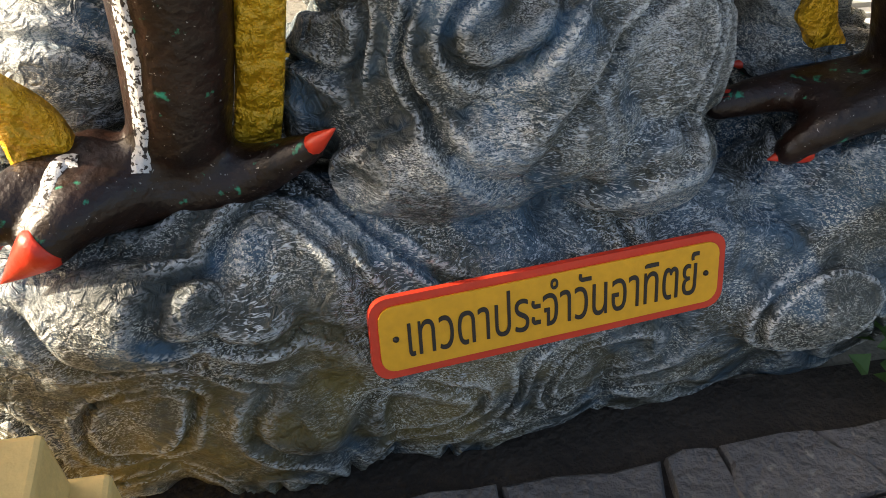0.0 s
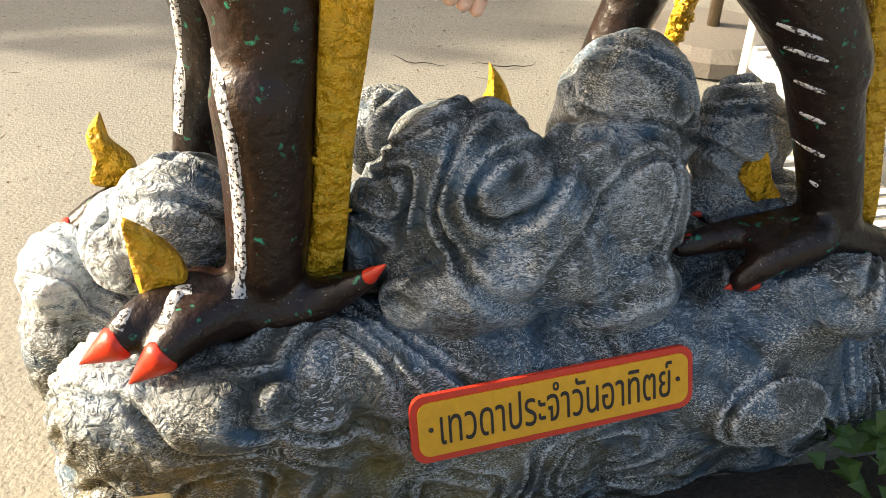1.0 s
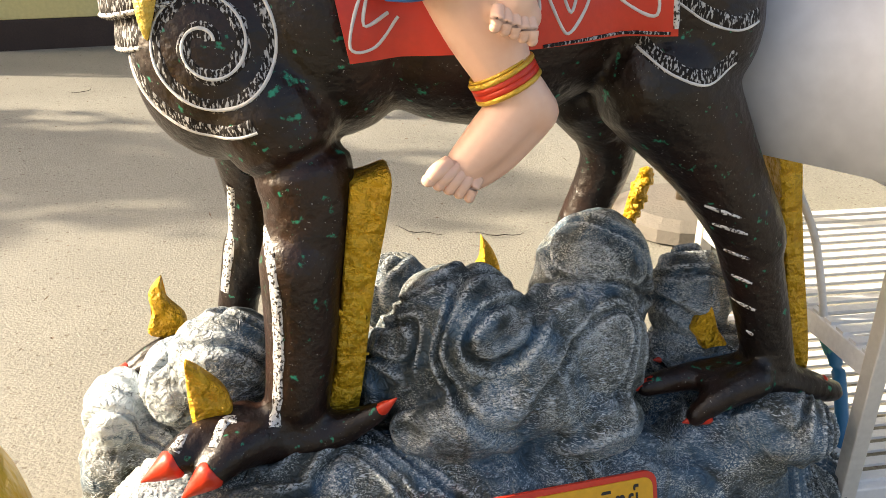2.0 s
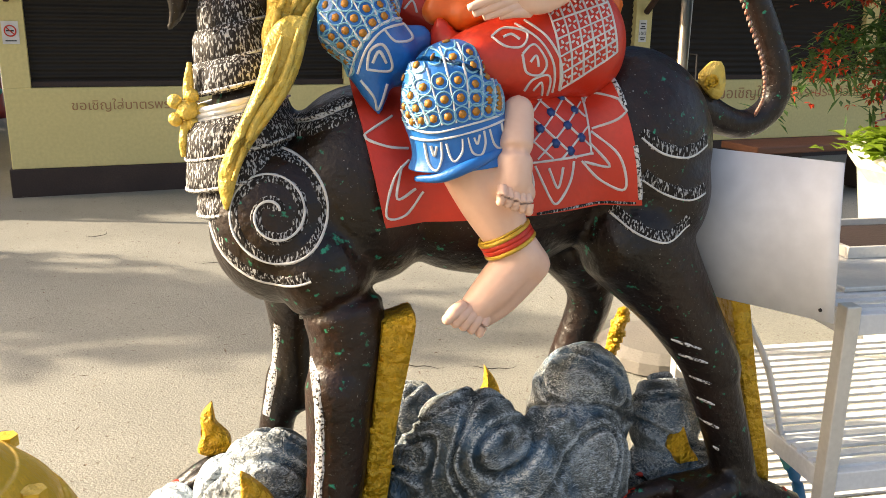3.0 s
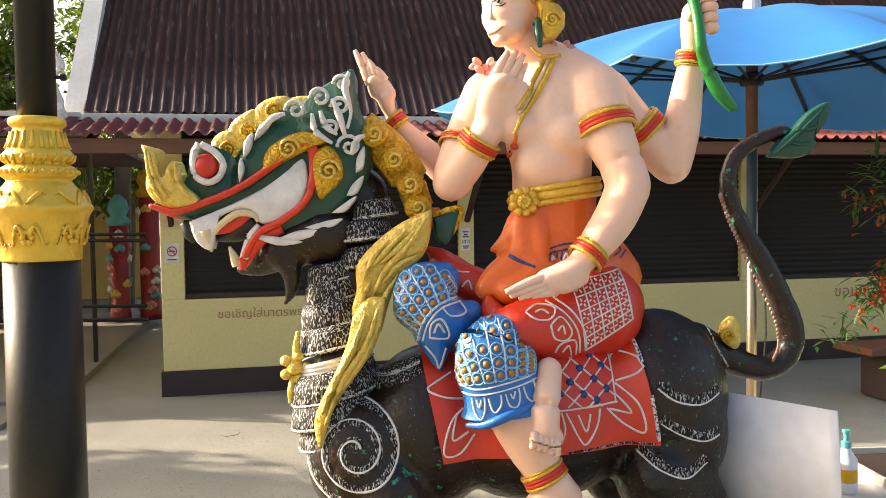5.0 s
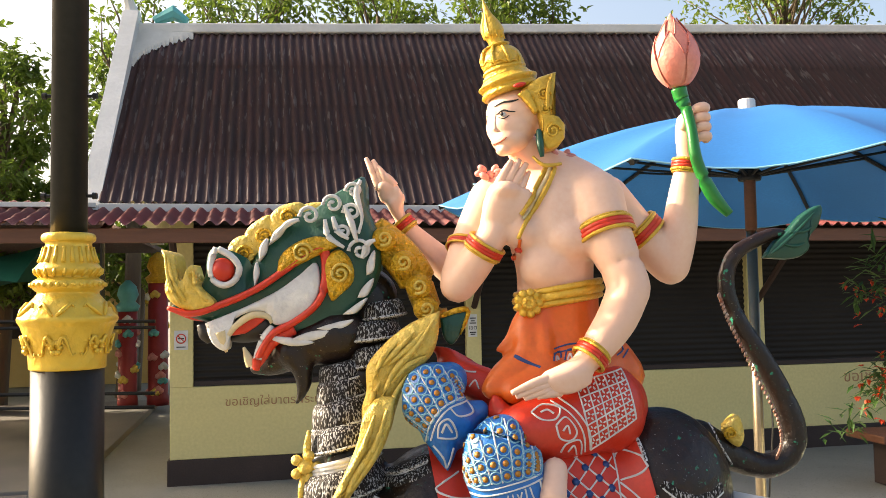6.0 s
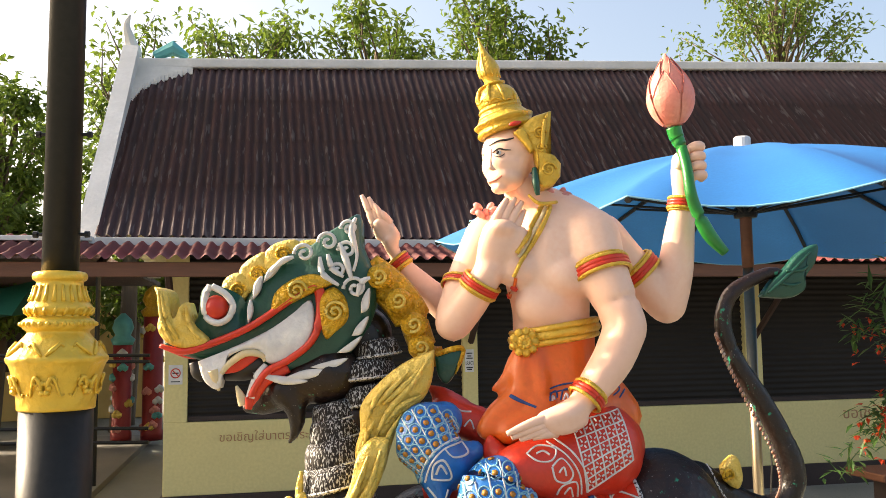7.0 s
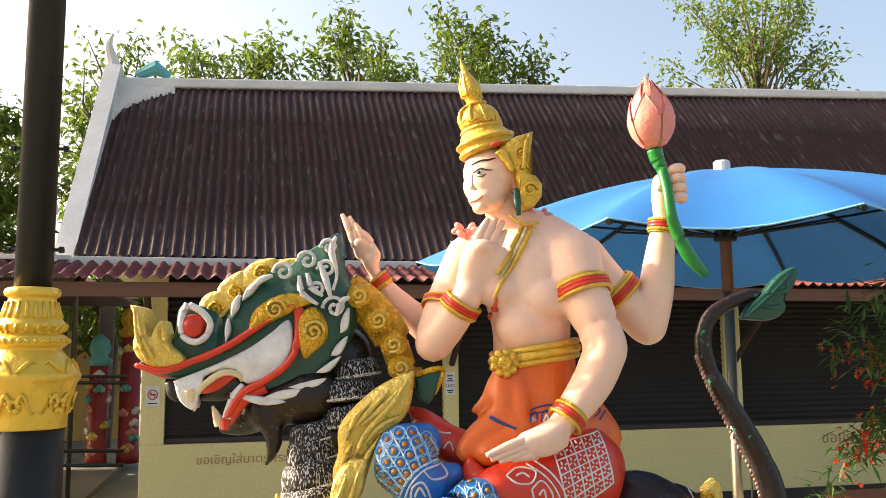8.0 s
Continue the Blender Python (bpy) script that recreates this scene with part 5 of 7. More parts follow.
for line in ([(0.047, 1.421), (0.079, 1.431), (0.117, 1.435)], [(0.046, 1.411), (0.079, 1.418), (0.117, 1.423)],
             [(0.046, 1.394), (0.05, 1.409), (0.063, 1.416), (0.065, 1.401)], [(0.072, 1.396), (0.079, 1.418), (0.094, 1.418), (0.097, 1.398)], [(0.196, 1.402), (0.216, 1.415), (0.209, 1.431)], [(0.212, 1.396), (0.23, 1.415)]):
    clay.paint(waist, line, 0.005, M_DEEPBLUE)
for line in ([(0.052, 1.394), (0.055, 1.405), (0.06, 1.396)], [(0.078, 1.396), (0.085, 1.411), (0.089, 1.398)]):
    clay.paint(waist, line, 0.006, M_WHITE)
torso = clay.fuse(M_SKIN, [
    ([(0.072, 0.08, 1.544), (0.072, 0.08, 1.615), (0.068, 0.08, 1.698), (0.078, 0.085, 1.781)], [0.094, 0.096, 0.110, 0.105]),
    ([(-0.042, 0.13, 1.794), (0.06, 0.1, 1.818), (0.148, 0.05, 1.783)], [0.058, 0.088, 0.078]),
    ([(0.072, 0.08, 1.843), (0.023, 0.07, 1.874), (0.004, 0.06, 1.897)], [0.062, 0.050, 0.046]),
    ((-0.008, 0.02, 1.697), (0.056, 0.045, 0.048)), ((0.095, 0, 1.678), (0.062, 0.045, 0.050)),
    ((0.046, 0.02, 1.614), (0.07, 0.05, 0.06)),
    # near front arm, hand resting on the thigh
    ([(0.162, 0.02, 1.776), (0.179, -0.01, 1.69), (0.204, -0.035, 1.617), (0.221, -0.05, 1.561)], [0.070, 0.062, 0.052, 0.050]),
    ([(0.221, -0.05, 1.558), (0.185, -0.07, 1.489), (0.141, -0.09, 1.435), (0.111, -0.1, 1.402)], [0.050, 0.047, 0.040, 0.031]),
    ([(0.111, -0.1, 1.397), (0.072, -0.115, 1.374), (0.027, -0.125, 1.361)], [0.030, 0.036, 0.030], 0.8),
    ([(0.101, -0.12, 1.362), (0.062, -0.13, 1.346), (0.031, -0.135, 1.344)], [0.018, 0.018, 0.014]),
    # near rear arm, raised with the flower
    ([(0.198, 0.09, 1.78), (0.282, 0.1, 1.697), (0.36, 0.1, 1.615)], [0.064, 0.052, 0.048]),
    ([(0.363, 0.1, 1.612), (0.383, 0.09, 1.695), (0.399, 0.09, 1.792), (0.413, 0.09, 1.877)], [0.048, 0.045, 0.037, 0.028]),
    ([(0.413, 0.09, 1.884), (0.411, 0.085, 1.933), (0.409, 0.085, 1.969)], [0.028, 0.030, 0.026]),
    ((0.434, 0.09, 1.969), (0.034, 0.030, 0.040)),
    # far front arm, palm before the chest
    ([(-0.074, 0.14, 1.792), (-0.126, 0.1, 1.687), (-0.165, 0.06, 1.584)], [0.056, 0.050, 0.046]),
    ([(-0.166, 0.06, 1.575), (-0.123, 0.03, 1.629), (-0.082, 0.01, 1.694)], [0.046, 0.043, 0.036]),
    ([(-0.082, 0.01, 1.694), (-0.066, 0, 1.747), (-0.054, 0, 1.793)], [0.036, 0.045, 0.042], 0.6),
    ([(-0.03, 0, 1.733), (-0.008, -0.01, 1.765), (-0.002, -0.01, 1.791)], [0.020, 0.013, 0.010]),
    # far rear arm, palm raised
    ([(-0.087, 0.2, 1.737), (-0.169, 0.2, 1.607)], [0.05, 0.042]),
    ([(-0.165, 0.2, 1.605), (-0.23, 0.2, 1.663), (-0.293, 0.2, 1.728)], [0.042, 0.036, 0.024]),
    ([(-0.296, 0.2, 1.732), (-0.322, 0.2, 1.791), (-0.34, 0.2, 1.835)], [0.023, 0.033, 0.028], 0.6),
    ([(-0.319, 0.19, 1.768), (-0.301, 0.18, 1.795), (-0.311, 0.18, 1.825)], [0.014, 0.012, 0.008]),
], 0.0075, 5)
for tips, root_a, root_b, r in ((((-0.066, -0.155, 1.338), (-0.056, -0.15, 1.329), (-0.038, -0.145, 1.324), (-0.01, -0.14, 1.326)), (0.032, -0.13, 1.369), (0.044, -0.125, 1.336), 0.0105),
                                (((-0.037, 0, 1.864), (-0.018, -0, 1.866), (-0.002, -0, 1.857), (0.004, 0.01, 1.838)), (-0.078, 0, 1.787), (-0.029, 0, 1.775), 0.0115),
                                (((-0.391, 0.2, 1.907), (-0.373, 0.2, 1.901), (-0.359, 0.19, 1.882), (-0.35, 0.19, 1.867)), (-0.356, 0.2, 1.825), (-0.318, 0.19, 1.832), 0.0098)):
    for i, tip in enumerate(tips):
        root = Vector(root_a).lerp(Vector(root_b), i / 3)
        mid = root.lerp(Vector(tip), 0.5) + Vector((0, -0.006, 0.003))
        clay.tube([root, mid, tip], [r * 1.15, r, r * 0.55], M_SKIN, n=10)
for i in range(4):
    p, q = Vector((0.435, 0.05, 1.994)), Vector((0.438, 0.05, 1.923))
    c = p.lerp(q, i / 3)
    clay.tube([c + Vector((0.016, 0.028, 0.0)), c + Vector((0.012, 0.004, 0.004)), c + Vector((-0.006, -0.004, 0.002)), c + Vector((-0.022, 0.006, -0.006))], [0.010, 0.0125, 0.012, 0.009], M_SKIN, n=10)
clay.tube([(0.392, 0.06, 1.943), (0.401, 0.05, 1.971), (0.413, 0.05, 1.994)], [0.014, 0.012, 0.010], M_SKIN, n=10)
bangle((0.178, -0.01, 1.69), Vector((0.204, -0.035, 1.617)) - Vector((0.162, 0.02, 1.776)), 0.064, 0.014)
bangle((0.293, 0.1, 1.696), Vector((0.36, 0.1, 1.615)) - Vector((0.219, 0.095, 1.76)), 0.053, 0.014)
bangle((0.12, -0.097, 1.411), Vector((0.111, -0.1, 1.402)) - Vector((0.141, -0.09, 1.435)), 0.036)
bangle((0.409, 0.09, 1.86), Vector((0.413, 0.09, 1.877)) - Vector((0.399, 0.09, 1.792)), 0.032)
bangle((-0.103, 0.02, 1.662), Vector((-0.082, 0.01, 1.694)) - Vector((-0.123, 0.03, 1.629)), 0.043)
bangle((-0.138, 0.09, 1.662), Vector((-0.165, 0.06, 1.584)) - Vector((-0.126, 0.1, 1.687)), 0.051, 0.008)
bangle((-0.296, 0.2, 1.731), Vector((-0.319, 0.2, 1.769)) - Vector((-0.23, 0.2, 1.663)), 0.028)
# belt and buckle
mid_belt, belt_r = Vector((0.078, 0.08, 1.547)), 0.102
pts = [mid_belt + Vector((belt_r * math.cos(t), belt_r * math.sin(t), 0.016 * math.cos(t))) for t in (i * math.pi / 16 for i in range(33))]
for dz, r, mat in ((0.0, 0.011, M_CROWN), (0.016, 0.008, M_CROWN), (-0.016, 0.008, M_CROWN)):
    bm = bmesh.new()
    ring_mesh(bm, [p + Vector((0, 0, dz)) for p in pts], r, 8, caps=False)
    clay.take(bm, mat)
buckle = Vector((-0.007, -0.01, 1.528))
clay.ball(buckle, (0.024, 0.020, 0.024), M_CROWN)
for k in range(9):
    a = k * 2 * math.pi / 9
    clay.ball(buckle + Vector((0.024 * math.cos(a), -0.008, 0.024 * math.sin(a))), (0.011, 0.009, 0.011), M_CROWN, sub=2)
    clay.ball(buckle + Vector((0.010 * math.cos(a + 0.3), -0.018, 0.010 * math.sin(a + 0.3))), 0.006, M_CROWN, sub=2)
# chest cords and necklace
clay.paint(torso, [(0.049, 1.85), (0.025, 1.806), (0.001, 1.766), (-0.021, 1.733)], 0.011, M_CROWN, lift=0.009)
clay.paint(torso, [(0.066, 1.846), (0.045, 1.799), (0.017, 1.752), (-0.011, 1.713), (-0.027, 1.68)], 0.013, M_CROWN, lift=0.010)
clay.paint(torso, [(0.057, 1.847), (0.034, 1.802), (0.009, 1.759), (-0.016, 1.722)], 0.013, M_CREAM, lift=0.006)
clay.paint(torso, [(-0.023, 1.677), (-0.028, 1.627), (-0.037, 1.588), (-0.047, 1.546)], 0.011, M_ORANGE, lift=0.007)
for q, r in (((-0.024, 1.656), 0.011), ((-0.027, 1.638), 0.008), ((-0.03, 1.622), 0.012), ((-0.034, 1.601), 0.008), ((-0.04, 1.572), 0.008)):
    clay.dot(torso, q[0], q[1], r, M_RED, 0.006)
clay.tube([(0.012, -0.01, 1.871), (0.036, -0.02, 1.849), (0.08, 0, 1.855)], [0.003, 0.005, 0.004], M_CROWN)
for (x, y, z), n in (((0.089, 0.05, 1.88), 6), ((-0.08, 0.12, 1.855), 5), ((-0.076, 0.11, 1.835), 4)):
    for k in range(n):
        a = 2.4 * k
        clay.ball((x + 0.024 * math.cos(a), y + 0.008 * math.sin(2 * a), z + 0.010 * math.sin(a)), (0.014, 0.010, 0.009), M_PINK, (0, 40 * k, 0), sub=2)

# head: face, hair-band, crown
face = clay.fuse(M_SKIN, [
    ((-0.022, 0.045, 1.984), (0.070, 0.068, 0.062)),
    ((-0.032, 0.038, 1.95), (0.061, 0.060, 0.052)),
    ((-0.036, 0.028, 1.917), (0.046, 0.050, 0.032)),
    ((-0.053, 0.016, 1.891), (0.020, 0.028, 0.014)),
    ([(-0.073, -0.016, 1.98), (-0.077, -0.024, 1.951), (-0.078, -0.03, 1.933)], [0.003, 0.0045, 0.007]),
    ((-0.071, -0.025, 1.929), (0.009, 0.006, 0.0045)),
    ((0.03, 0.02, 1.958), (0.012, 0.012, 0.026)),
], 0.004, 5)
clay.paint(face, [(-0.076, 1.992), (-0.055, 2), (-0.036, 2.001), (-0.02, 2.005)], 0.0065, M_INK, taper=True)
clay.paint(face, [(-0.07, 1.973), (-0.056, 1.981), (-0.042, 1.977), (-0.028, 1.976)], 0.0048, M_INK, taper=True)
clay.paint(face, [(-0.067, 1.965), (-0.054, 1.961), (-0.042, 1.968)], 0.0022, M_INK, taper=True)
clay.dot(face, *(-0.056, 1.971), 0.0075, M_WHITE)
clay.dot(face, *(-0.058, 1.972), 0.0052, M_INK, 0.0030)
clay.dot(face, *(-0.096, 1.968), 0.0050, M_WHITE)
clay.dot(face, *(-0.097, 1.968), 0.0036, M_INK, 0.0025)
clay.paint(face, [(-0.101, 1.976), (-0.094, 1.979), (-0.088, 1.975)], 0.004, M_INK, taper=True)
clay.paint(face, [(-0.102, 1.991), (-0.096, 1.995), (-0.088, 1.993)], 0.004, M_INK, taper=True)
clay.paint(face, [(-0.078, 1.906), (-0.067, 1.907), (-0.058, 1.911), (-0.05, 1.916)], 0.0075, M_LIP, taper=True)
CROWN = [(-0.029, 0.045, 2.032), (-0.034, 0.045, 2.051), (-0.041, 0.045, 2.075), (-0.047, 0.045, 2.099), (-0.054, 0.045, 2.131), (-0.061, 0.045, 2.155)]
clay.spin(CROWN[0], CROWN[2], [(0.0, 0.067), (0.18, 0.072), (0.38, 0.066), (0.5, 0.070), (0.68, 0.074), (0.8, 0.066), (1.0, 0.058)], M_CROWN, 32)
clay.spin(CROWN[2], CROWN[3], [(0.0, 0.058), (0.2, 0.056), (0.45, 0.051), (0.65, 0.054), (1.0, 0.047)], M_CROWN, 32)
clay.spin(CROWN[3], CROWN[5], [(0.0, 0.049), (0.25, 0.050), (0.5, 0.046), (0.72, 0.036), (0.84, 0.026), (0.88, 0.028), (0.95, 0.030), (1.0, 0.024)], M_CROWN, 32)
clay.spin((-0.061, 0.045, 2.155), (-0.095, 0.045, 2.269), [(0.0, 0.020), (0.10, 0.020), (0.25, 0.027), (0.42, 0.023), (0.65, 0.011), (0.85, 0.005), (1.0, 0.001)], M_CROWN, 20)
for k in range(9):
    t = 2 * math.pi * k / 9
    o = Vector((math.cos(t), math.sin(t), 0))
    p0, p1 = Vector(CROWN[3]), Vector(CROWN[5])
    clay.tube([p0 + o * 0.049, p0.lerp(p1, 0.3) + o * 0.050, p0.lerp(p1, 0.6) + o * 0.042, p0.lerp(p1, 0.82) + o * 0.028], [0.004, 0.005, 0.005, 0.003], M_CROWN, n=6)
    clay.tube([p0 + o * 0.050, p0.lerp(p1, 0.12) + Vector((math.cos(t + 0.3), math.sin(t + 0.3), 0)) * 0.051, p0 + Vector((math.cos(t + 0.6), math.sin(t + 0.6), 0)) * 0.050], 0.003, M_CROWN, n=5)
    f0, f1 = Vector((-0.067, 0.045, 2.169)), Vector((-0.09, 0.045, 2.245))
    clay.tube([f0 + o * 0.024, f0.lerp(f1, 0.35) + o * 0.022, f0.lerp(f1, 0.9) + o * 0.005], [0.003, 0.004, 0.001], M_CROWN, n=5)
clay.ball((-0.018, -0.03, 2.037), (0.016, 0.006, 0.006), M_RED, (0, -12, 0), sub=2)
clay.plate([(-0.01, 2.03), (0.028, 2.057), (0.069, 2.07), (0.063, 2.017), (0.054, 1.964), (0.075, 1.962), (0.089, 1.943), (0.087, 1.913), (0.071, 1.892), (0.046, 1.884), (0.032, 1.896), (0.033, 1.936), (0.025, 1.973), (0.004, 1.997)], -0.028, 0.03, M_CROWN, 0.010, smooth=False)
for c, r in (((0.039, 2.015), 0.016), ((0.059, 1.928), 0.018), ((0.042, 1.979), 0.012)):
    clay.tube([(c[0] + r * (1 - i / 20) * math.cos(0.6 * i), -0.030, c[1] + r * (1 - i / 20) * math.sin(0.6 * i)) for i in range(19)], 0.0032, M_CROWN, n=6, steps=2)
clay.tube([(0.06, -0.03, 2.062), (0.048, -0.035, 2.027), (0.044, -0.035, 1.977)], [0.003, 0.005, 0.004], M_CROWN, n=6)
clay.plate([(-0.022, 2.016), (0.001, 2.027), (0.022, 1.981), (0.017, 1.97), (-0.004, 1.995)], -0.034, 0.0, M_CROWN, 0.006)
clay.tube([(0.026, -0.02, 1.932), (0.027, -0.03, 1.898), (0.031, -0.03, 1.867)], [0.006, 0.009, 0.005], M_GREEN)
# lotus bud of overlapping petals on its stem
BUD0, BUD1 = Vector((0.385, 0.06, 2.05)), Vector((0.37, 0.06, 2.234))
BUD = [(0.0, 0.016), (0.06, 0.030), (0.2, 0.047), (0.36, 0.0535), (0.55, 0.047), (0.75, 0.030), (0.9, 0.013), (1.0, 0.002)]
clay.spin(BUD0, BUD1, BUD, M_LOTUS, 32)
bud_turn = (BUD1 - BUD0).to_track_quat("Z", "Y").to_matrix()
outline = smooth_path(BUD, 6)


def bud_radius(t):
    for (t0, r0), (t1, r1) in zip(outline, outline[1:]):
        if t0 <= t <= t1:
            return r0 + (r1 - r0) * (t - t0) / max(t1 - t0, 1e-6)
    return 0.002


for k, (mid, half, top) in enumerate([(2 * math.pi * j / 5 - 1.75, 0.62, 0.72) for j in range(5)] + [(2 * math.pi * j / 5 - 1.1, 0.58, 0.93) for j in range(5)]):
    rows, cols = 14, 8
    verts, faces = [], []
    for i in range(rows + 1):
        q = i / rows
        t = 0.02 + (top - 0.02) * q
        w = half * (1 - q ** 3) ** 0.8 * (0.75 + 0.25 * math.sin(math.pi * min(1, q * 1.2)))
        for j in range(cols + 1):
            s = 2 * j / cols - 1
            r = bud_radius(t) + (0.0045 if k < 5 else 0.002) - 0.0025 * (1 - abs(s)) * 0.5 + 0.002 * q
            a = mid + w * s
            verts.append(BUD0 + bud_turn @ Vector((r * math.cos(a), r * math.sin(a), t * (BUD1 - BUD0).length)))
    for i in range(rows):
        for j in range(cols):
            n0 = i * (cols + 1) + j
            faces.append((n0, n0 + 1, n0 + cols + 2, n0 + cols + 1))
    clay.add(verts, faces, M_LOTUS)
    rim = [verts[i * (cols + 1)] for i in range(rows // 2, rows + 1)] + [verts[i * (cols + 1) + cols] for i in range(rows - 1, rows // 2 - 1, -1)]
    clay.tube(rim, 0.0016, M_LOTUSEDGE, n=5, steps=1)
clay.tube([(0.385, 0.06, 2.047), (0.392, 0.06, 2.02), (0.399, 0.05, 1.994), (0.404, 0.03, 1.937), (0.407, 0.02, 1.88), (0.419, 0.02, 1.836), (0.447, 0.02, 1.777), (0.485, 0.02, 1.732)], [0.019, 0.018, 0.014, 0.013, 0.014, 0.015, 0.017, 0.011], M_STEM, n=14)

statue = clay.finish("guardian_statue")
tagged(statue, "painted statue of a crowned rider on a black beast", "statue")

# ---- the rock base ----
rock = Clay()
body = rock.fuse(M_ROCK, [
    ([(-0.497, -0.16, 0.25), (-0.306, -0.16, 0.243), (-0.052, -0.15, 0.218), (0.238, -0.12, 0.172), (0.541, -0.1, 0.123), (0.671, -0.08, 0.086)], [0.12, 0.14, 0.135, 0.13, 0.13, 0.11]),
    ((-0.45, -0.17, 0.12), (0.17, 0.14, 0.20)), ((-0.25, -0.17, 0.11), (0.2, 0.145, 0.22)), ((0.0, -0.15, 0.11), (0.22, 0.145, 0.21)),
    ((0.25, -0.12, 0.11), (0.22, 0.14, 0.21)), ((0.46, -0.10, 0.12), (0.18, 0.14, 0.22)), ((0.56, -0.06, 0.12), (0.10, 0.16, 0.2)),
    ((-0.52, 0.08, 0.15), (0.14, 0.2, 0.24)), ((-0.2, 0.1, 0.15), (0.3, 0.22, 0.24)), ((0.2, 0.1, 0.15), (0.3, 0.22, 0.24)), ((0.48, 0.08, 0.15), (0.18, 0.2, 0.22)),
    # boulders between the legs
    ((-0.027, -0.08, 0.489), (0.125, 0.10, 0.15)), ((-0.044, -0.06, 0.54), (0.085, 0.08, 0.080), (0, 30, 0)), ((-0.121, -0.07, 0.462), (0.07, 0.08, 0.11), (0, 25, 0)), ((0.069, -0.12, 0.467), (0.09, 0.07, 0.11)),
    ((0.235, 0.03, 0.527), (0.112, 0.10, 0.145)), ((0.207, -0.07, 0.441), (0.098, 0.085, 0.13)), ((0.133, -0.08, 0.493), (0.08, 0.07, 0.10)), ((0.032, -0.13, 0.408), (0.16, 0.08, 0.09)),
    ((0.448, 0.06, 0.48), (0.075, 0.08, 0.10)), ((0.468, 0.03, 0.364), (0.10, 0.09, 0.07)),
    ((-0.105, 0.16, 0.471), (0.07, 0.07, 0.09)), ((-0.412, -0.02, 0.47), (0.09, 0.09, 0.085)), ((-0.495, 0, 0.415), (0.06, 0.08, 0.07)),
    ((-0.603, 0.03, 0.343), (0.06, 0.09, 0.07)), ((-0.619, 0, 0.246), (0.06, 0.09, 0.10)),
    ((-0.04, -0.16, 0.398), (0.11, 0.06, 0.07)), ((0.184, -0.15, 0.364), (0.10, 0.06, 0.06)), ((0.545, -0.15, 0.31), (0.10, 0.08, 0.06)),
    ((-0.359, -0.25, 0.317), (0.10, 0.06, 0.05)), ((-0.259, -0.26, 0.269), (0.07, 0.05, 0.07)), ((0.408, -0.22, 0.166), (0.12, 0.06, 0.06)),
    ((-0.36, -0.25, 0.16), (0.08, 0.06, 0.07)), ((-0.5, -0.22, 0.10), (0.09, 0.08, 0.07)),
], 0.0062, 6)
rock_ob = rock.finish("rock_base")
normals = [v.normal.copy() for v in rock_ob.data.vertices]
for v, up in zip(rock_ob.data.vertices, normals):
    p = v.co.copy()
    warp = Vector((noise.noise(p * 3.1), noise.noise(p * 3.1 + Vector((9, 0, 0))), noise.noise(p * 3.1 + Vector((0, 9, 0)))))
    field = noise.noise(p * 3.9 + warp * 0.8) * 3.1
    wave = abs((field - math.floor(field)) - 0.5) * 2          # 0 on a carved line, 1 between two lines
    cut = math.exp(-(wave / 0.16) ** 2)
    brow = math.exp(-((wave - 0.42) / 0.22) ** 2)
    v.co = p + up * (0.0055 * brow - 0.0105 * cut + 0.010 * noise.noise(p * 6) + 0.0022 * noise.noise(p * 26) + 0.0012 * noise.noise(p * 60))
    v.co.z = max(v.co.z, -0.01)
    # flat seat behind the name board
    if -0.16 < v.co.x < 0.31 and 0.21 < v.co.z < 0.33:
        v.co.y = max(v.co.y, -0.297 + 0.152 * (v.co.x + 0.130) + 0.40 * (v.co.z - 0.272) + 0.014)
tagged(rock_ob, "painted cement rock base in grey, blue and white", "rock")

# ---- name board on the rock ----
SIGN_A, SIGN_B = Vector((-0.130, -0.297, 0.279)), Vector((0.277, -0.235, 0.261))
sx = (SIGN_B - SIGN_A).normalized()
sz = (Vector((0, 0.40, 1.0)) - sx * sx.dot(Vector((0, 0.40, 1.0)))).normalized()
sy = sz.cross(sx)
mid = (SIGN_A + SIGN_B) / 2
PLATE = STATUE @ Matrix(((sx.x, sy.x, sz.x, mid.x), (sx.y, sy.y, sz.y, mid.y), (sx.z, sy.z, sz.z, mid.z), (0, 0, 0, 1)))
board = thing("name_board", PLATE, "yellow name board with red rim and black Thai lettering", "sign")


def rounded(w, h, r, y0, y1):
    bm = bmesh.new()
    ring = []
    for qx, qz, a0 in ((1, 1, 0), (-1, 1, 90), (-1, -1, 180), (1, -1, 270)):
        for k in range(6):
            a = radians(a0 + 18 * k)
            ring.append((qx * (w / 2 - r) + r * math.cos(a), qz * (h / 2 - r) + r * math.sin(a)))
    front = [bm.verts.new((x, y0, z)) for x, z in ring]
    back = [bm.verts.new((x, y1, z)) for x, z in ring]
    bm.faces.new(front)
    bm.faces.new(list(reversed(back)))
    for i in range(len(ring)):
        j = (i + 1) % len(ring)
        bm.faces.new((front[i], back[i], back[j], front[j]))
    return bm


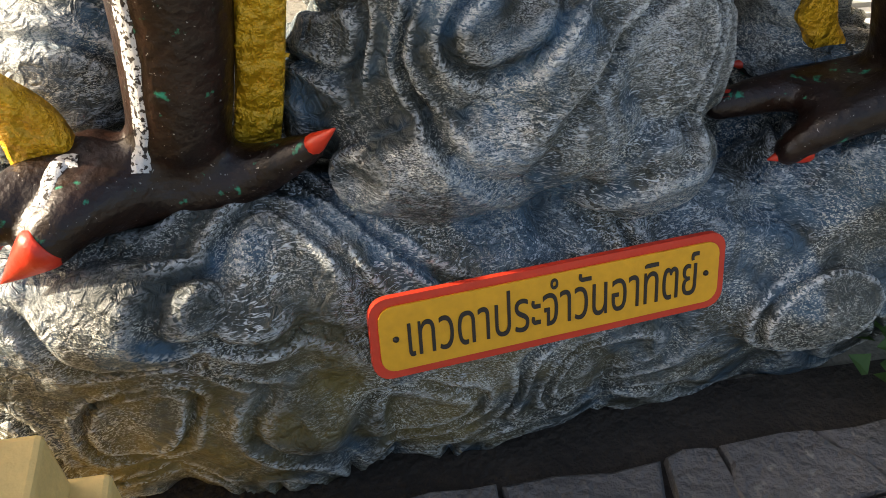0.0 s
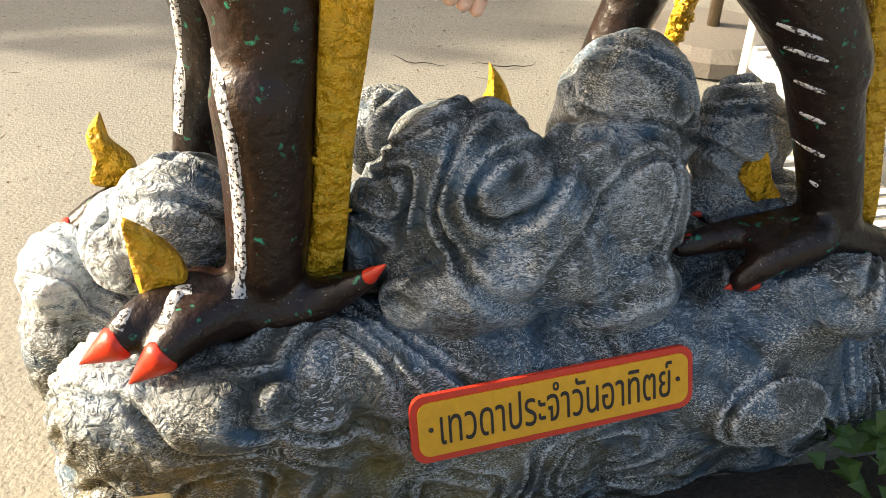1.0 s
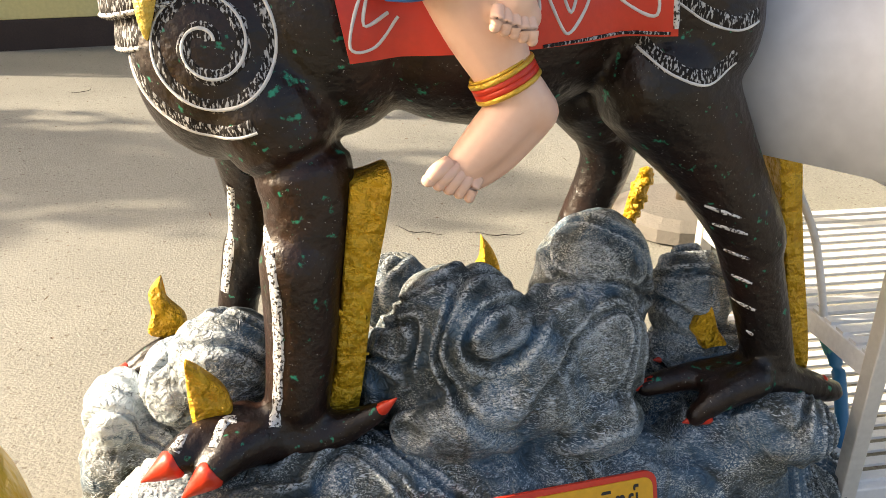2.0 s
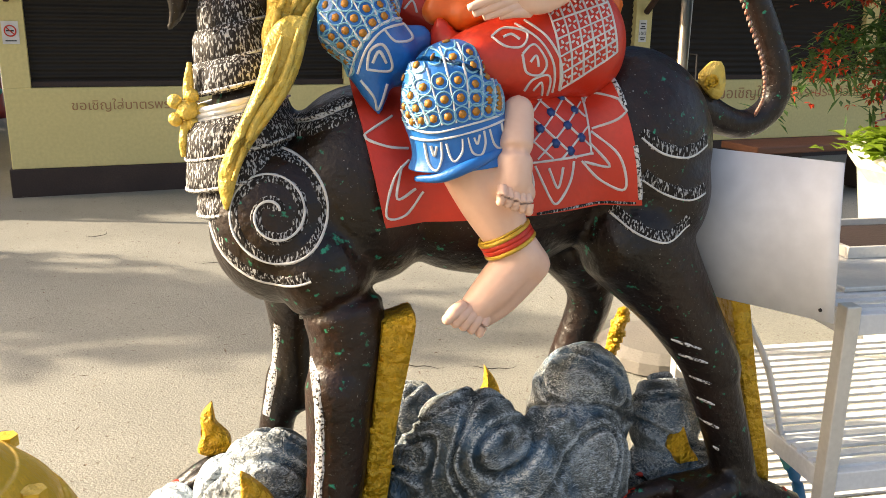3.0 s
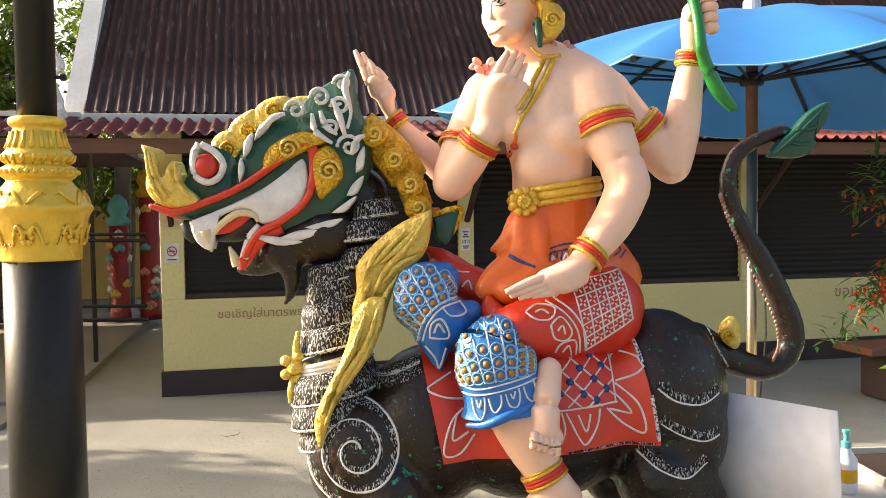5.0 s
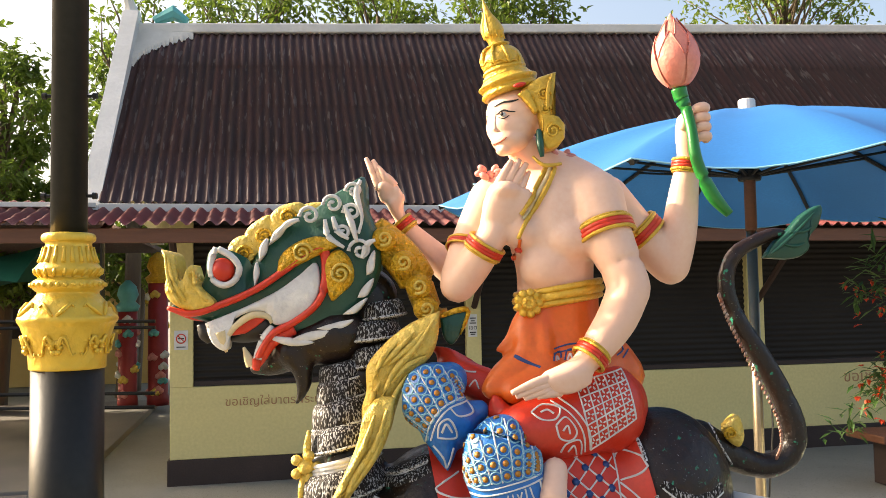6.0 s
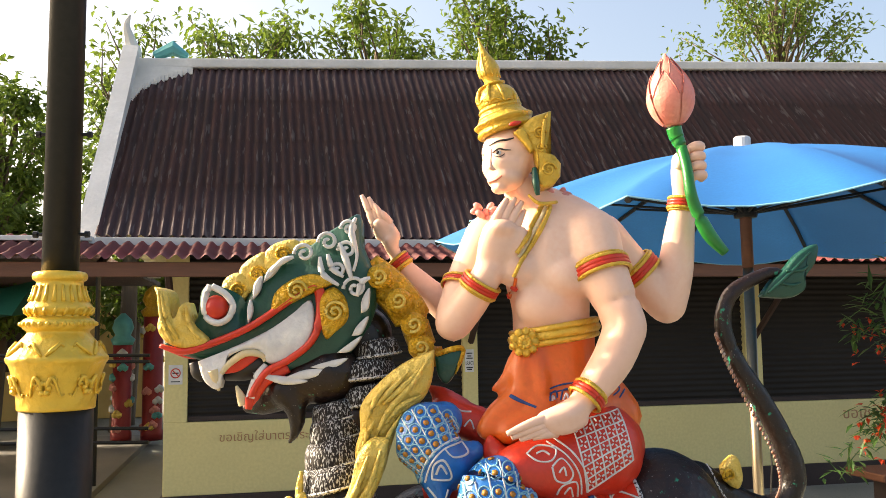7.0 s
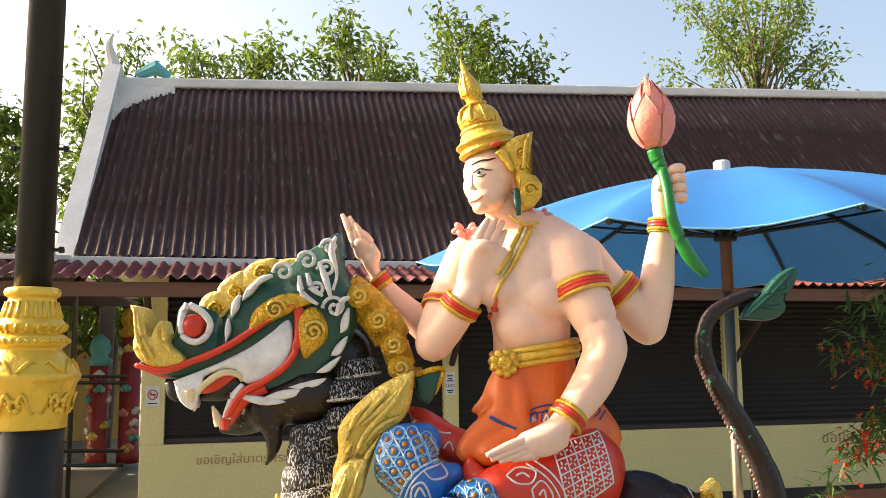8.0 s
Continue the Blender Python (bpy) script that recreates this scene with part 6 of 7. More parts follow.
part("rim", rounded(0.420, 0.094, 0.020, -0.004, 0.004), M_RED, board, "red painted rim")
part("face", rounded(0.402, 0.075, 0.016, -0.0062, 0.0), M_SIGN, board, "yellow painted face")
part("backing", rounded(0.417, 0.091, 0.021, -0.002, 0.006), M_PAPER, board)
lettering("lettering", "เทวดาประจำวันอาทิตย์", 0.070, M_INK, Matrix.Translation((0.0, -0.0068, -0.002)) @ UPRIGHT, board, width=0.345)
for x in (-0.184, 0.184):
    bm = bmesh.new()
    bmesh.ops.create_icosphere(bm, subdivisions=2, radius=0.0035, matrix=Matrix.Translation((x, -0.0065, 0)))
    part("screw", bm, M_INK, board)

# ---- street lamp beside the statue ----
K = 0.71   # collar drawn at full size, then brought to the post's true size


def post_z(z):
    return 1.56 + (z - 1.56) * K


lamp = thing("street_lamp", pose(-0.666, 0.775, 0), "black lamp post with ornate gold collar and bell-shaped gold foot", "street lamp")
bm = bmesh.new()
lathe(bm, [(0.0295, post_z(1.68)), (0.0290, 3.3), (0.02, 3.33)], 28)
part("upper_pole", bm, M_POST, lamp, smooth=True)
bm = bmesh.new()
lathe(bm, [(0.0585, 0.93), (0.0575, post_z(1.40))], 32)
part("lower_pole", bm, M_POST, lamp, smooth=True)
bm = bmesh.new()
lathe(bm, [(r * K * 0.92, post_z(z)) for r, z in smooth_path([(0.085, 1.385), (0.092, 1.388), (0.093, 1.40), (0.098, 1.44), (0.112, 1.485), (0.120, 1.497), (0.121, 1.507), (0.112, 1.516), (0.100, 1.535), (0.080, 1.556), (0.074, 1.566), (0.084, 1.574), (0.088, 1.584), (0.084, 1.594), (0.070, 1.602),
                       (0.078, 1.612), (0.082, 1.622), (0.070, 1.637), (0.060, 1.665), (0.056, 1.682), (0.064, 1.688), (0.066, 1.698), (0.060, 1.706), (0.044, 1.708)], 3)], 44)
collar = part("collar", bm, M_LAMPGOLD, lamp, "embossed gold collar", smooth=True)


def relief(name, path, radii):
    """A raised ornament on the collar: points of (angle, radius, height)."""
    bm = bmesh.new()
    ring_mesh(bm, [(r * K * 0.92 * math.cos(a), r * K * 0.92 * math.sin(a), post_z(z)) for a, r, z in path], radii, 6)
    part(name, bm, M_LAMPGOLD, collar, smooth=True)


for k in range(30):
    a = 2 * math.pi * k / 30
    bm = bmesh.new()
    bmesh.ops.create_icosphere(bm, subdivisions=1, radius=0.0048, matrix=Matrix.Translation((0.088 * K * 0.92 * math.cos(a), 0.088 * K * 0.92 * math.sin(a), post_z(1.584))))
    part("bead", bm, M_LAMPGOLD, collar, smooth=True)
for k in range(20):
    a = 2 * math.pi * k / 20
    relief("flute", [(a, 0.070, 1.636), (a, 0.064, 1.652), (a, 0.060, 1.674)], [0.0042, 0.0034, 0.002])
    relief("leaf_tip", [(a, 0.070, 1.603), (a + 0.05, 0.080, 1.612), (a + 0.1, 0.083, 1.622)], [0.002, 0.0034, 0.002])
for k in range(6):
    a = 2 * math.pi * k / 6
    for hand in (1, -1):
        relief("scroll_relief", [(a + hand * (0.06 + 0.40 * q), 0.098 + 0.30 * max(0.0, 0.018 + 0.022 * math.sin(5.5 * q)), 1.442 + 0.022 * math.sin(5.5 * q)) for q in (i / 15 for i in range(16))],
               [0.0036 * (1 - 0.6 * i / 15) for i in range(16)])
        relief("curl_relief", [(a + hand * (0.20 + 0.075 * (1 - i / 20) * math.cos(0.55 * i)), 0.104, 1.455 + 0.014 * (1 - i / 20) * math.sin(0.55 * i)) for i in range(18)], 0.0022)
        relief("leaf_relief", [(a + hand * 0.04, 0.118, 1.512), (a + hand * 0.18, 0.108, 1.526), (a + hand * 0.34, 0.098, 1.540), (a + hand * 0.42, 0.104, 1.532)], [0.002, 0.004, 0.0035, 0.0015])
    bm = bmesh.new()
    for i in range(6):
        b = i * 1.047
        bmesh.ops.create_icosphere(bm, subdivisions=1, radius=0.0058, matrix=Matrix.Translation((0.100 * K * 0.93 * math.cos(a + 0.10 * math.cos(b)), 0.100 * K * 0.93 * math.sin(a + 0.10 * math.cos(b)), post_z(1.440 + 0.012 * math.sin(b)))))
    part("rosette", bm, M_LAMPGOLD, collar, smooth=True)
bm = bmesh.new()
lathe(bm, smooth_path([(0.27, 0.375), (0.27, 0.50), (0.262, 0.56), (0.245, 0.60), (0.235, 0.605), (0.228, 0.65), (0.205, 0.70), (0.196, 0.705), (0.188, 0.725), (0.150, 0.765), (0.142, 0.77), (0.10, 0.83), (0.078, 0.90), (0.074, 0.94), (0.066, 0.955), (0.058, 0.957)], 3), 44)
foot = part("foot", bm, M_LAMPGOLD, lamp, "stepped gold bell foot", smooth=True)
for k in range(6):
    a = 0.35 + k * math.pi / 3
    bm = bmesh.new()
    bmesh.ops.create_cone(bm, cap_ends=True, segments=6, radius1=0.016, radius2=0.016, depth=0.016, matrix=Matrix.Translation((0.172 * math.cos(a), 0.172 * math.sin(a), 0.748)))
    part("nut", bm, M_LAMPGOLD, foot)
for z in (1.728, 1.90):
    for a in (0.45, 3.6):
        bm = bmesh.new()
        ring_mesh(bm, [(r * math.cos(a), r * math.sin(a), z) for r in (0.026, 0.038, 0.039, 0.046)], [0.003, 0.003, 0.006, 0.0055], 8)
        part("bolt", bm, M_POST, lamp)

# ---- cream stepped plinth under the lamp post ----
kerb = thing("stepped_plinth", STATUE, "cream-yellow painted masonry plinth with two steps under the lamp", "plinth")
boxes("upper_step", M_STEPS, kerb, (-1.30, -0.95, 0.29, -0.405, -0.426, 0.376), bevel=0.006)
boxes("lower_step", M_STEPS, kerb, (-1.36, -1.0, -0.02, -0.372, -0.422, 0.30), bevel=0.006)

# ---- soil strip and flagstones before the rocks ----
soil = boxes("soil_bed", M_DIRT, None, (-0.42, -0.62, -0.03, 1.3, -0.22, 0.004), bevel=0)
soil.matrix_world = STATUE
tagged(soil, "strip of dark soil along the foot of the rocks", "soil", kind="structure")
paving = thing("pavement", STATUE, "dark slate flagstones with narrow joints", "pavement", kind="structure")
rnd = random.Random(5)
NX, NY = 12, 5
node = {}
for i in range(NX + 1):
    for j in range(NY + 1):
        jit = 0.0 if j == NY else 0.05
        node[i, j] = (-0.42 + 0.15 * i + rnd.uniform(-0.05, 0.05), -1.035 + 0.138 * j + rnd.uniform(-jit, jit) + 0.05 * i / NX)
for i in range(NX):
    for j in range(NY):
        q = [Vector(node[k]) for k in ((i, j), (i + 1, j), (i + 1, j + 1), (i, j + 1))]
        c = sum(q, Vector((0, 0))) / 4
        q = [c + (p - c) * 0.955 for p in q]
        ring = []
        for a, b in zip(q, q[1:] + q[:1]):
            ring += [a, a.lerp(b, 0.33) + Vector((rnd.uniform(-0.008, 0.008), rnd.uniform(-0.008, 0.008))), a.lerp(b, 0.66) + Vector((rnd.uniform(-0.008, 0.008), rnd.uniform(-0.008, 0.008)))]
        top = 0.022 + rnd.uniform(-0.004, 0.004)
        bm = bmesh.new()
        lo = [bm.verts.new((p.x, p.y, -0.02)) for p in ring]
        hi = [bm.verts.new((p.x, p.y, top - 0.005)) for p in ring]
        inn = [bm.verts.new((*(c + (p - c) * 0.95), top)) for p in ring]
        n = len(ring)
        for u, w in ((lo, hi), (hi, inn)):
            for k in range(n):
                bm.faces.new((u[k], u[(k + 1) % n], w[(k + 1) % n], w[k]))
        bm.faces.new(inn)
        part("flagstone", bm, M_SLATE, paving)


# ---- foliage ----
def leaf(bm, at, way, up, length, width, bend=0.25):
    """A pointed leaf with a folded midrib."""
    d = Vector(way).normalized()
    s = d.cross(Vector(up))
    s = s.normalized() if s.length > 1e-4 else Vector((1, 0, 0))
    n = s.cross(d)
    a = Vector(at)
    m0 = a + d * length * 0.45 - n * length * 0.03
    tip = a + d * length - n * length * bend
    l = m0 + s * width / 2 + n * width * 0.18
    r = m0 - s * width / 2 + n * width * 0.18
    v = [bm.verts.new(p) for p in (a, l, tip, r, m0)]
    bm.faces.new((v[0], v[4], v[1]))
    bm.faces.new((v[1], v[4], v[2]))
    bm.faces.new((v[0], v[3], v[4]))
    bm.faces.new((v[3], v[2], v[4]))


def tree(at, height, spread, seed, leaves, size, label, clumps=60, low=0.45):
    """Tapered trunk, forking limbs and a ragged crown of leaf sprays."""
    rnd = random.Random(seed)
    t = thing("tree", pose(*at), label, "tree")
    bm = bmesh.new()
    trunk = smooth_path([(0, 0, 0), (0.1, 0.05, height * 0.3), (0.0, 0.1, height * 0.6), (0.1, 0.0, height * 0.9)])
    ring_mesh(bm, trunk, [0.16 * (1 - 0.85 * i / (len(trunk) - 1)) + 0.01 for i in range(len(trunk))], 8)
    tips = []
    for k in range(clumps):
        h = height * rnd.uniform(low, 1.0)
        a = rnd.uniform(0, 6.283)
        reach = spread * rnd.uniform(0.25, 1.0) * (1.05 - 0.30 * abs(h / height - 0.7) / 0.3)
        root = Vector((0.08, 0.05, h * 0.78))
        end = Vector((reach * math.cos(a), reach * math.sin(a), h + rnd.uniform(-0.1, 0.25)))
        mid = root.lerp(end, 0.5) + Vector((rnd.uniform(-0.2, 0.2), rnd.uniform(-0.2, 0.2), 0.15))
        ring_mesh(bm, [root, mid, end], [0.03, 0.018, 0.006], 5)
        tips.append((mid, end))
    part("trunk", bm, M_BARK, t, smooth=True)
    bm = bmesh.new()
    per = max(4, leaves // clumps)
    for mid, end in tips:
        for k in range(per):
            base = mid.lerp(end, rnd.uniform(0.35, 1.1)) + Vector((rnd.gauss(0, 0.15), rnd.gauss(0, 0.15), rnd.gauss(0, 0.13)))
            way = Vector((rnd.gauss(0, 1), rnd.gauss(0, 1), rnd.gauss(-0.35, 0.6)))
            leaf(bm, base, way, (rnd.gauss(0, 0.5), rnd.gauss(0, 0.5), 1), size * rnd.uniform(0.6, 1.2), size * 0.42)
    part("crown", bm, M_LEAF, t, "loose crown of sunlit green leaves")
    return t


def behind(x, d):
    """A place on the ground behind the shop's front: x along it, d metres back."""
    p = FACE @ Vector((x, d, 0))
    return p.x, p.y, 0


LEAFY = "tall tree with a loose sunlit green crown behind the shop"
tree(behind(-1.6, 7.0), 7.2, 0.8, 9, 900, 0.17, LEAFY, clumps=30)
tree(behind(0.2, 7.0), 6.95, 1.5, 1, 4200, 0.17, LEAFY, clumps=80)
tree(behind(2.5, 7.0), 7.2, 1.7, 2, 5600, 0.18, LEAFY, clumps=90)
tree(behind(4.6, 7.2), 8.0, 1.1, 3, 4200, 0.18, LEAFY)
tree(behind(5.6, 7.0), 7.0, 0.8, 10, 1800, 0.18, LEAFY, clumps=40)
tree(behind(10.5, 7.0), 8.9, 2.0, 4, 6800, 0.15, LEAFY, clumps=80)
tree(behind(8.7, 7.0), 6.6, 0.8, 8, 1100, 0.15, LEAFY, clumps=30)
SIDE = "leafy tree with a dense bright green crown beside the shop"
tree(behind(-3.4, 6.5), 5.3, 1.8, 5, 7000, 0.2, SIDE, low=0.3, clumps=80)
tree(behind(-5.6, 8.0), 5.7, 2.1, 6, 7000, 0.22, SIDE, low=0.25, clumps=80)
tree(behind(-1.7, 8.2), 5.8, 1.5, 7, 5000, 0.2, SIDE, low=0.3, clumps=70)
SHADE = "broad yard tree casting shade over the ground"
tree((-9.2, 2.2, 0), 4.0, 0.8, 11, 2600, 0.24, SHADE, clumps=44)
tree((-9.8, 4.6, 0), 3.6, 0.8, 12, 1500, 0.24, SHADE, clumps=30)

# far end of the stall: pale building and hedge
far_wall = thing("far_building", FACE @ pose(-7.5, 9.5, 0), "low pale building seen beyond the stall", "building")
boxes("wall", M_STEPS, far_wall, (-8, 0, 0, 6, 0.3, 2.6))
boxes("roof", M_ROOF, far_wall, (-8.3, -0.6, 2.6, 6.3, 3.0, 2.85))
for x in (-5, -2.5, 0.5, 3.2):
    w = boxes("window", M_BASE, far_wall, (x, -0.02, 0.9, x + 1.2, 0.05, 1.9))


# ---- planter with a flowering bush ----
planter = thing("planter", pose(1.52, 3.35, 0, 0, 0, 12), "large pale green glazed planter with worn white patches", "planter")
bm = bmesh.new()
prof = [(0.40, 0.0), (0.43, 0.02), (0.50, 0.42), (0.56, 0.80), (0.60, 0.85), (0.60, 0.92), (0.53, 0.92), (0.50, 0.83)]
lathe(bm, prof, 10)
part("body", bm, M_POT, planter)
bm = bmesh.new()
lathe(bm, [(0.02, 0.81), (0.5, 0.84)], 20)
part("soil", bm, M_DIRT, planter)
bush = thing("flowering_bush", pose(1.45, 3.40, 0.83), "feathery bush with scarlet flower sprays growing in the planter", "bush")
rnd = random.Random(21)
stems, fol, flo = bmesh.new(), bmesh.new(), bmesh.new()
for k in range(80):
    a = rnd.uniform(1.2, 5.4)
    reach, h = rnd.uniform(0.2, 0.75), rnd.uniform(0.35, 1.0)
    p = smooth_path([(0.05 * math.cos(a), 0.05 * math.sin(a), 0), (reach * 0.4 * math.cos(a), reach * 0.4 * math.sin(a), h * 0.8),
                     (reach * 0.8 * math.cos(a), reach * 0.8 * math.sin(a), h), (reach * 1.1 * math.cos(a), reach * 1.1 * math.sin(a), h - 0.25 * rnd.random())], 6)
    ring_mesh(stems, p, [0.006 * (1 - 0.8 * i / len(p)) for i in range(len(p))], 5)
    for i in range(4, len(p)):
        for c in range(9):
            b = Vector(p[i]) + Vector((rnd.gauss(0, 0.03), rnd.gauss(0, 0.03), rnd.gauss(0, 0.03)))
            d = Vector((rnd.gauss(0, 1), rnd.gauss(0, 1), rnd.gauss(-0.1, 0.5)))
            leaf(fol, b, d, (0, 0, 1), rnd.uniform(0.05, 0.11), 0.017, 0.1)
    for c in range(14):
        if k % 2 == 0:
            b = Vector(p[-1 - c % 5]) + Vector((rnd.gauss(0, 0.045), rnd.gauss(0, 0.045), rnd.gauss(-0.02, 0.05)))
            for j in range(3):
                leaf(flo, b, (rnd.gauss(0, 1), rnd.gauss(0, 1), rnd.gauss(0, 1)), (0, 0, 1), 0.026, 0.018)
part("stem", stems, M_DARKLEAF, bush)
part("foliage", fol, M_DARKLEAF, bush)
tagged(part("blossom", flo, M_FLOWER, bush, "scarlet flower sprays"), kind="stuff")


def low_plant(name, at, label, mat, count, size, width, seed, rise=0.5, frond=0):
    rnd = random.Random(seed)
    t = thing(name, pose(*at), label, "plant")
    bm = bmesh.new()
    for k in range(count):
        a = rnd.uniform(0, 6.283)
        d = Vector((math.cos(a), math.sin(a), rnd.uniform(0.1, 1) * rise * 2))
        b = Vector((rnd.gauss(0, size * 0.8), rnd.gauss(0, size * 0.8), rnd.uniform(0, size)))
        if frond:
            p = smooth_path([b, b + d * frond * 0.5, b + d * frond + Vector((0, 0, -0.3 * frond))], 8)
            for i in range(3, len(p)):
                side = Vector((-d.y, d.x, 0.2)).normalized()
                for h in (1, -1):
                    leaf(bm, p[i], side * h + d * 0.3, (0, 0, 1), size * (1.2 - i / len(p)), width, 0.05)
        else:
            leaf(bm, b, d, (0, 0, 1), size * rnd.uniform(0.6, 1.2), width)
    part("leaves", bm, mat, t)
    return t


low_plant("lime_creeper", (1.03, 3.15, 0.89), "lime-green leafy creeper at the planter's rim", M_LIMELEAF, 150, 0.09, 0.06, 31, 0.4)
low_plant("lime_creeper", (1.25, 2.95, 0.87), "lime-green leafy creeper spilling over the planter", M_LIMELEAF, 120, 0.09, 0.06, 32, 0.3)
low_plant("purple_plant", (1.14, 3.10, 0.99), "dark purple-leaved plant in the planter", M_PURPLE, 60, 0.11, 0.06, 33, 0.6)
low_plant("fern", (1.20, 3.12, 1.07), "green fern with feathery fronds in the planter", M_DARKLEAF, 18, 0.09, 0.02, 34, 0.7, frond=0.35)
w = Vector((0.566, 1.627, 0.05))
low_plant("small_plant", (w.x, w.y, 0.02), "small dark green plant at the foot of the rocks", M_DARKLEAF, 34, 0.06, 0.045, 35, 0.9)
p = behind(-3.0, 3.2)
low_plant("potted_plant", (p[0], p[1], 0.35), "bushy green plant inside the stall", M_LEAF, 500, 0.22, 0.10, 36, 0.9)
p = behind(-4.6, 4.0)
low_plant("potted_plant", (p[0], p[1], 0.35), "bushy green plant inside the stall", M_LEAF, 500, 0.25, 0.10, 37, 0.9)

# ---- blue market umbrella ----
umbrella = thing("market_umbrella", pose(0.32, 3.45, 0), "large blue cloth umbrella, open, on a steel and wood pole", "umbrella")
bm = bmesh.new()
R, TOP, EDGE, RIBS = 1.31, 2.315, 1.94, 12
TWIST = radians(18)
grid = []
for i in range(9):
    q = i / 8
    ring = []
    for k in range(RIBS * 6):
        a = TWIST + 2 * math.pi * k / (RIBS * 6)
        f = (k % 6) / 6
        sag = math.sin(math.pi * f)
        rr = R * q * (1 - 0.065 * sag * q)
        z = TOP - (TOP - EDGE) * (0.45 * q + 0.55 * q * q) - 0.045 * sag * q
        ring.append(bm.verts.new((max(rr, 0.004) * math.cos(a), max(rr, 0.004) * math.sin(a), z)))
    grid.append(ring)
for a, b in zip(grid, grid[1:]):
    for k in range(len(a)):
        bm.faces.new((a[k], a[(k + 1) % len(a)], b[(k + 1) % len(a)], b[k]))
canopy = part("canopy", bm, M_UMBRELLA, umbrella, "sun-bleached blue cloth canopy", smooth=True)
bm = bmesh.new()
edge = []
for k in range(RIBS * 6 + 1):
    a = TWIST + 2 * math.pi * k / (RIBS * 6)
    sag = math.sin(math.pi * ((k % 6) / 6))
    edge.append((R * (1 - 0.065 * sag) * math.cos(a), R * (1 - 0.065 * sag) * math.sin(a), EDGE - 0.045 * sag))
ring_mesh(bm, edge, 0.003, 5, caps=False)
part("hem", bm, M_LIGHTBLUE, canopy, "pale hem")
for k in range(RIBS):
    a = TWIST + 2 * math.pi * k / RIBS
    bm = bmesh.new()
    line = [(R * q * math.cos(a), R * q * math.sin(a), TOP - (TOP - EDGE) * (0.45 * q + 0.55 * q * q) - 0.012) for q in (0.02, 0.25, 0.5, 0.75, 1.0)]
    ring_mesh(bm, line, 0.010, 6)
    rib = part("rib", bm, M_POST, umbrella)
    bm = bmesh.new()
    ring_mesh(bm, [(0.03 * math.cos(a), 0.03 * math.sin(a), 2.03), (R * 0.55 * math.cos(a), R * 0.55 * math.sin(a), TOP - (TOP - EDGE) * (0.45 * 0.55 + 0.55 * 0.3025) - 0.016)], 0.006, 6)
    part("strut", bm, M_POST, rib)
bm = bmesh.new()
lathe(bm, [(0.024, 1.80), (0.024, 2.28)], 14)
part("wooden_pole", bm, M_WOOD, umbrella, "dark wooden upper pole", smooth=True)
bm = bmesh.new()
lathe(bm, [(0.021, 0.04), (0.021, 1.82)], 18)
part("steel_pole", bm, M_BRASS, umbrella, "steel lower pole", smooth=True)
bm = bmesh.new()
lathe(bm, [(0.045, 2.01), (0.048, 2.02), (0.048, 2.05), (0.035, 2.06)], 16)
part("runner", bm, M_POST, umbrella)
bm = bmesh.new()
lathe(bm, [(0.035, 2.28), (0.035, 2.35), (0.03, 2.356), (0.01, 2.358)], 16)
part("cap", bm, M_PAPER, umbrella)
bm = bmesh.new()
lathe(bm, [(0.25, 0.0), (0.25, 0.05), (0.2, 0.08), (0.03, 0.09)], 20)
part("base", bm, M_SLAB, umbrella)
bm = bmesh.new()
ring_mesh(bm, [(0.026, -0.01, 1.22), (0.05, -0.02, 1.215), (0.055, -0.02, 1.0), (0.03, 0.0, 0.7)], 0.004, 5)
part("cord", bm, M_INK, umbrella)

# ---- white slatted rack, sheet and small things beside the beast ----
rack = thing("slatted_rack", STATUE @ pose(0.70, -0.16, 0), "white steel rack with slatted shelves and a metal tray", "rack")
LX, LY = 0.85, 0.66
for x in (0, LX):
    for y in (0, LY):
        boxes("leg", M_STEEL, rack, (x - 0.016, y - 0.016, 0, x + 0.016, y + 0.016, 0.80), bevel=0.003)
for z in (0.76, 0.42, 0.14):
    for y in (0, LY):
        boxes("rail", M_RACK, rack, (0.016, y - 0.012, z - 0.022, LX - 0.016, y + 0.012, z + 0.022), bevel=0.003)
    for x in (0, LX):
        boxes("cross_rail", M_RACK, rack, (x - 0.012, 0.016, z - 0.022, x + 0.012, LY - 0.016, z + 0.022), bevel=0.003)
for z in (0.448, 0.168, 0.788):
    for i in range(17):
        y = 0.02 + (LY - 0.04) * i / 16
        boxes("slat", M_RACK, rack, (-0.01, y - 0.011, z - 0.006, LX + 0.01, y + 0.011, z), bevel=0)
tray = boxes("metal_tray", M_STEEL, None, (0.06, 0.10, 0.789, 0.80, 0.60, 0.80), bevel=0.003)
tray.matrix_world = rack.matrix_world
tagged(tray, "flat brushed metal tray lying on the white rack", "tray")
tray_b = thing("sheet_tray", rack.matrix_world @ pose(0.5, 0.44, 0.80), "dark shallow baking tray on the metal tray", "tray")
boxes("pan", M_BASE, tray_b, (-0.28, -0.13, 0, 0.28, 0.13, 0.012), bevel=0.004)
for x0, y0, x1, y1 in ((-0.29, -0.14, 0.29, -0.13), (-0.29, 0.13, 0.29, 0.14), (-0.29, -0.13, -0.28, 0.13), (0.28, -0.13, 0.29, 0.13)):
    boxes("edge", M_STEEL, tray_b, (x0, y0, 0, x1, y1, 0.028), bevel=0.002)
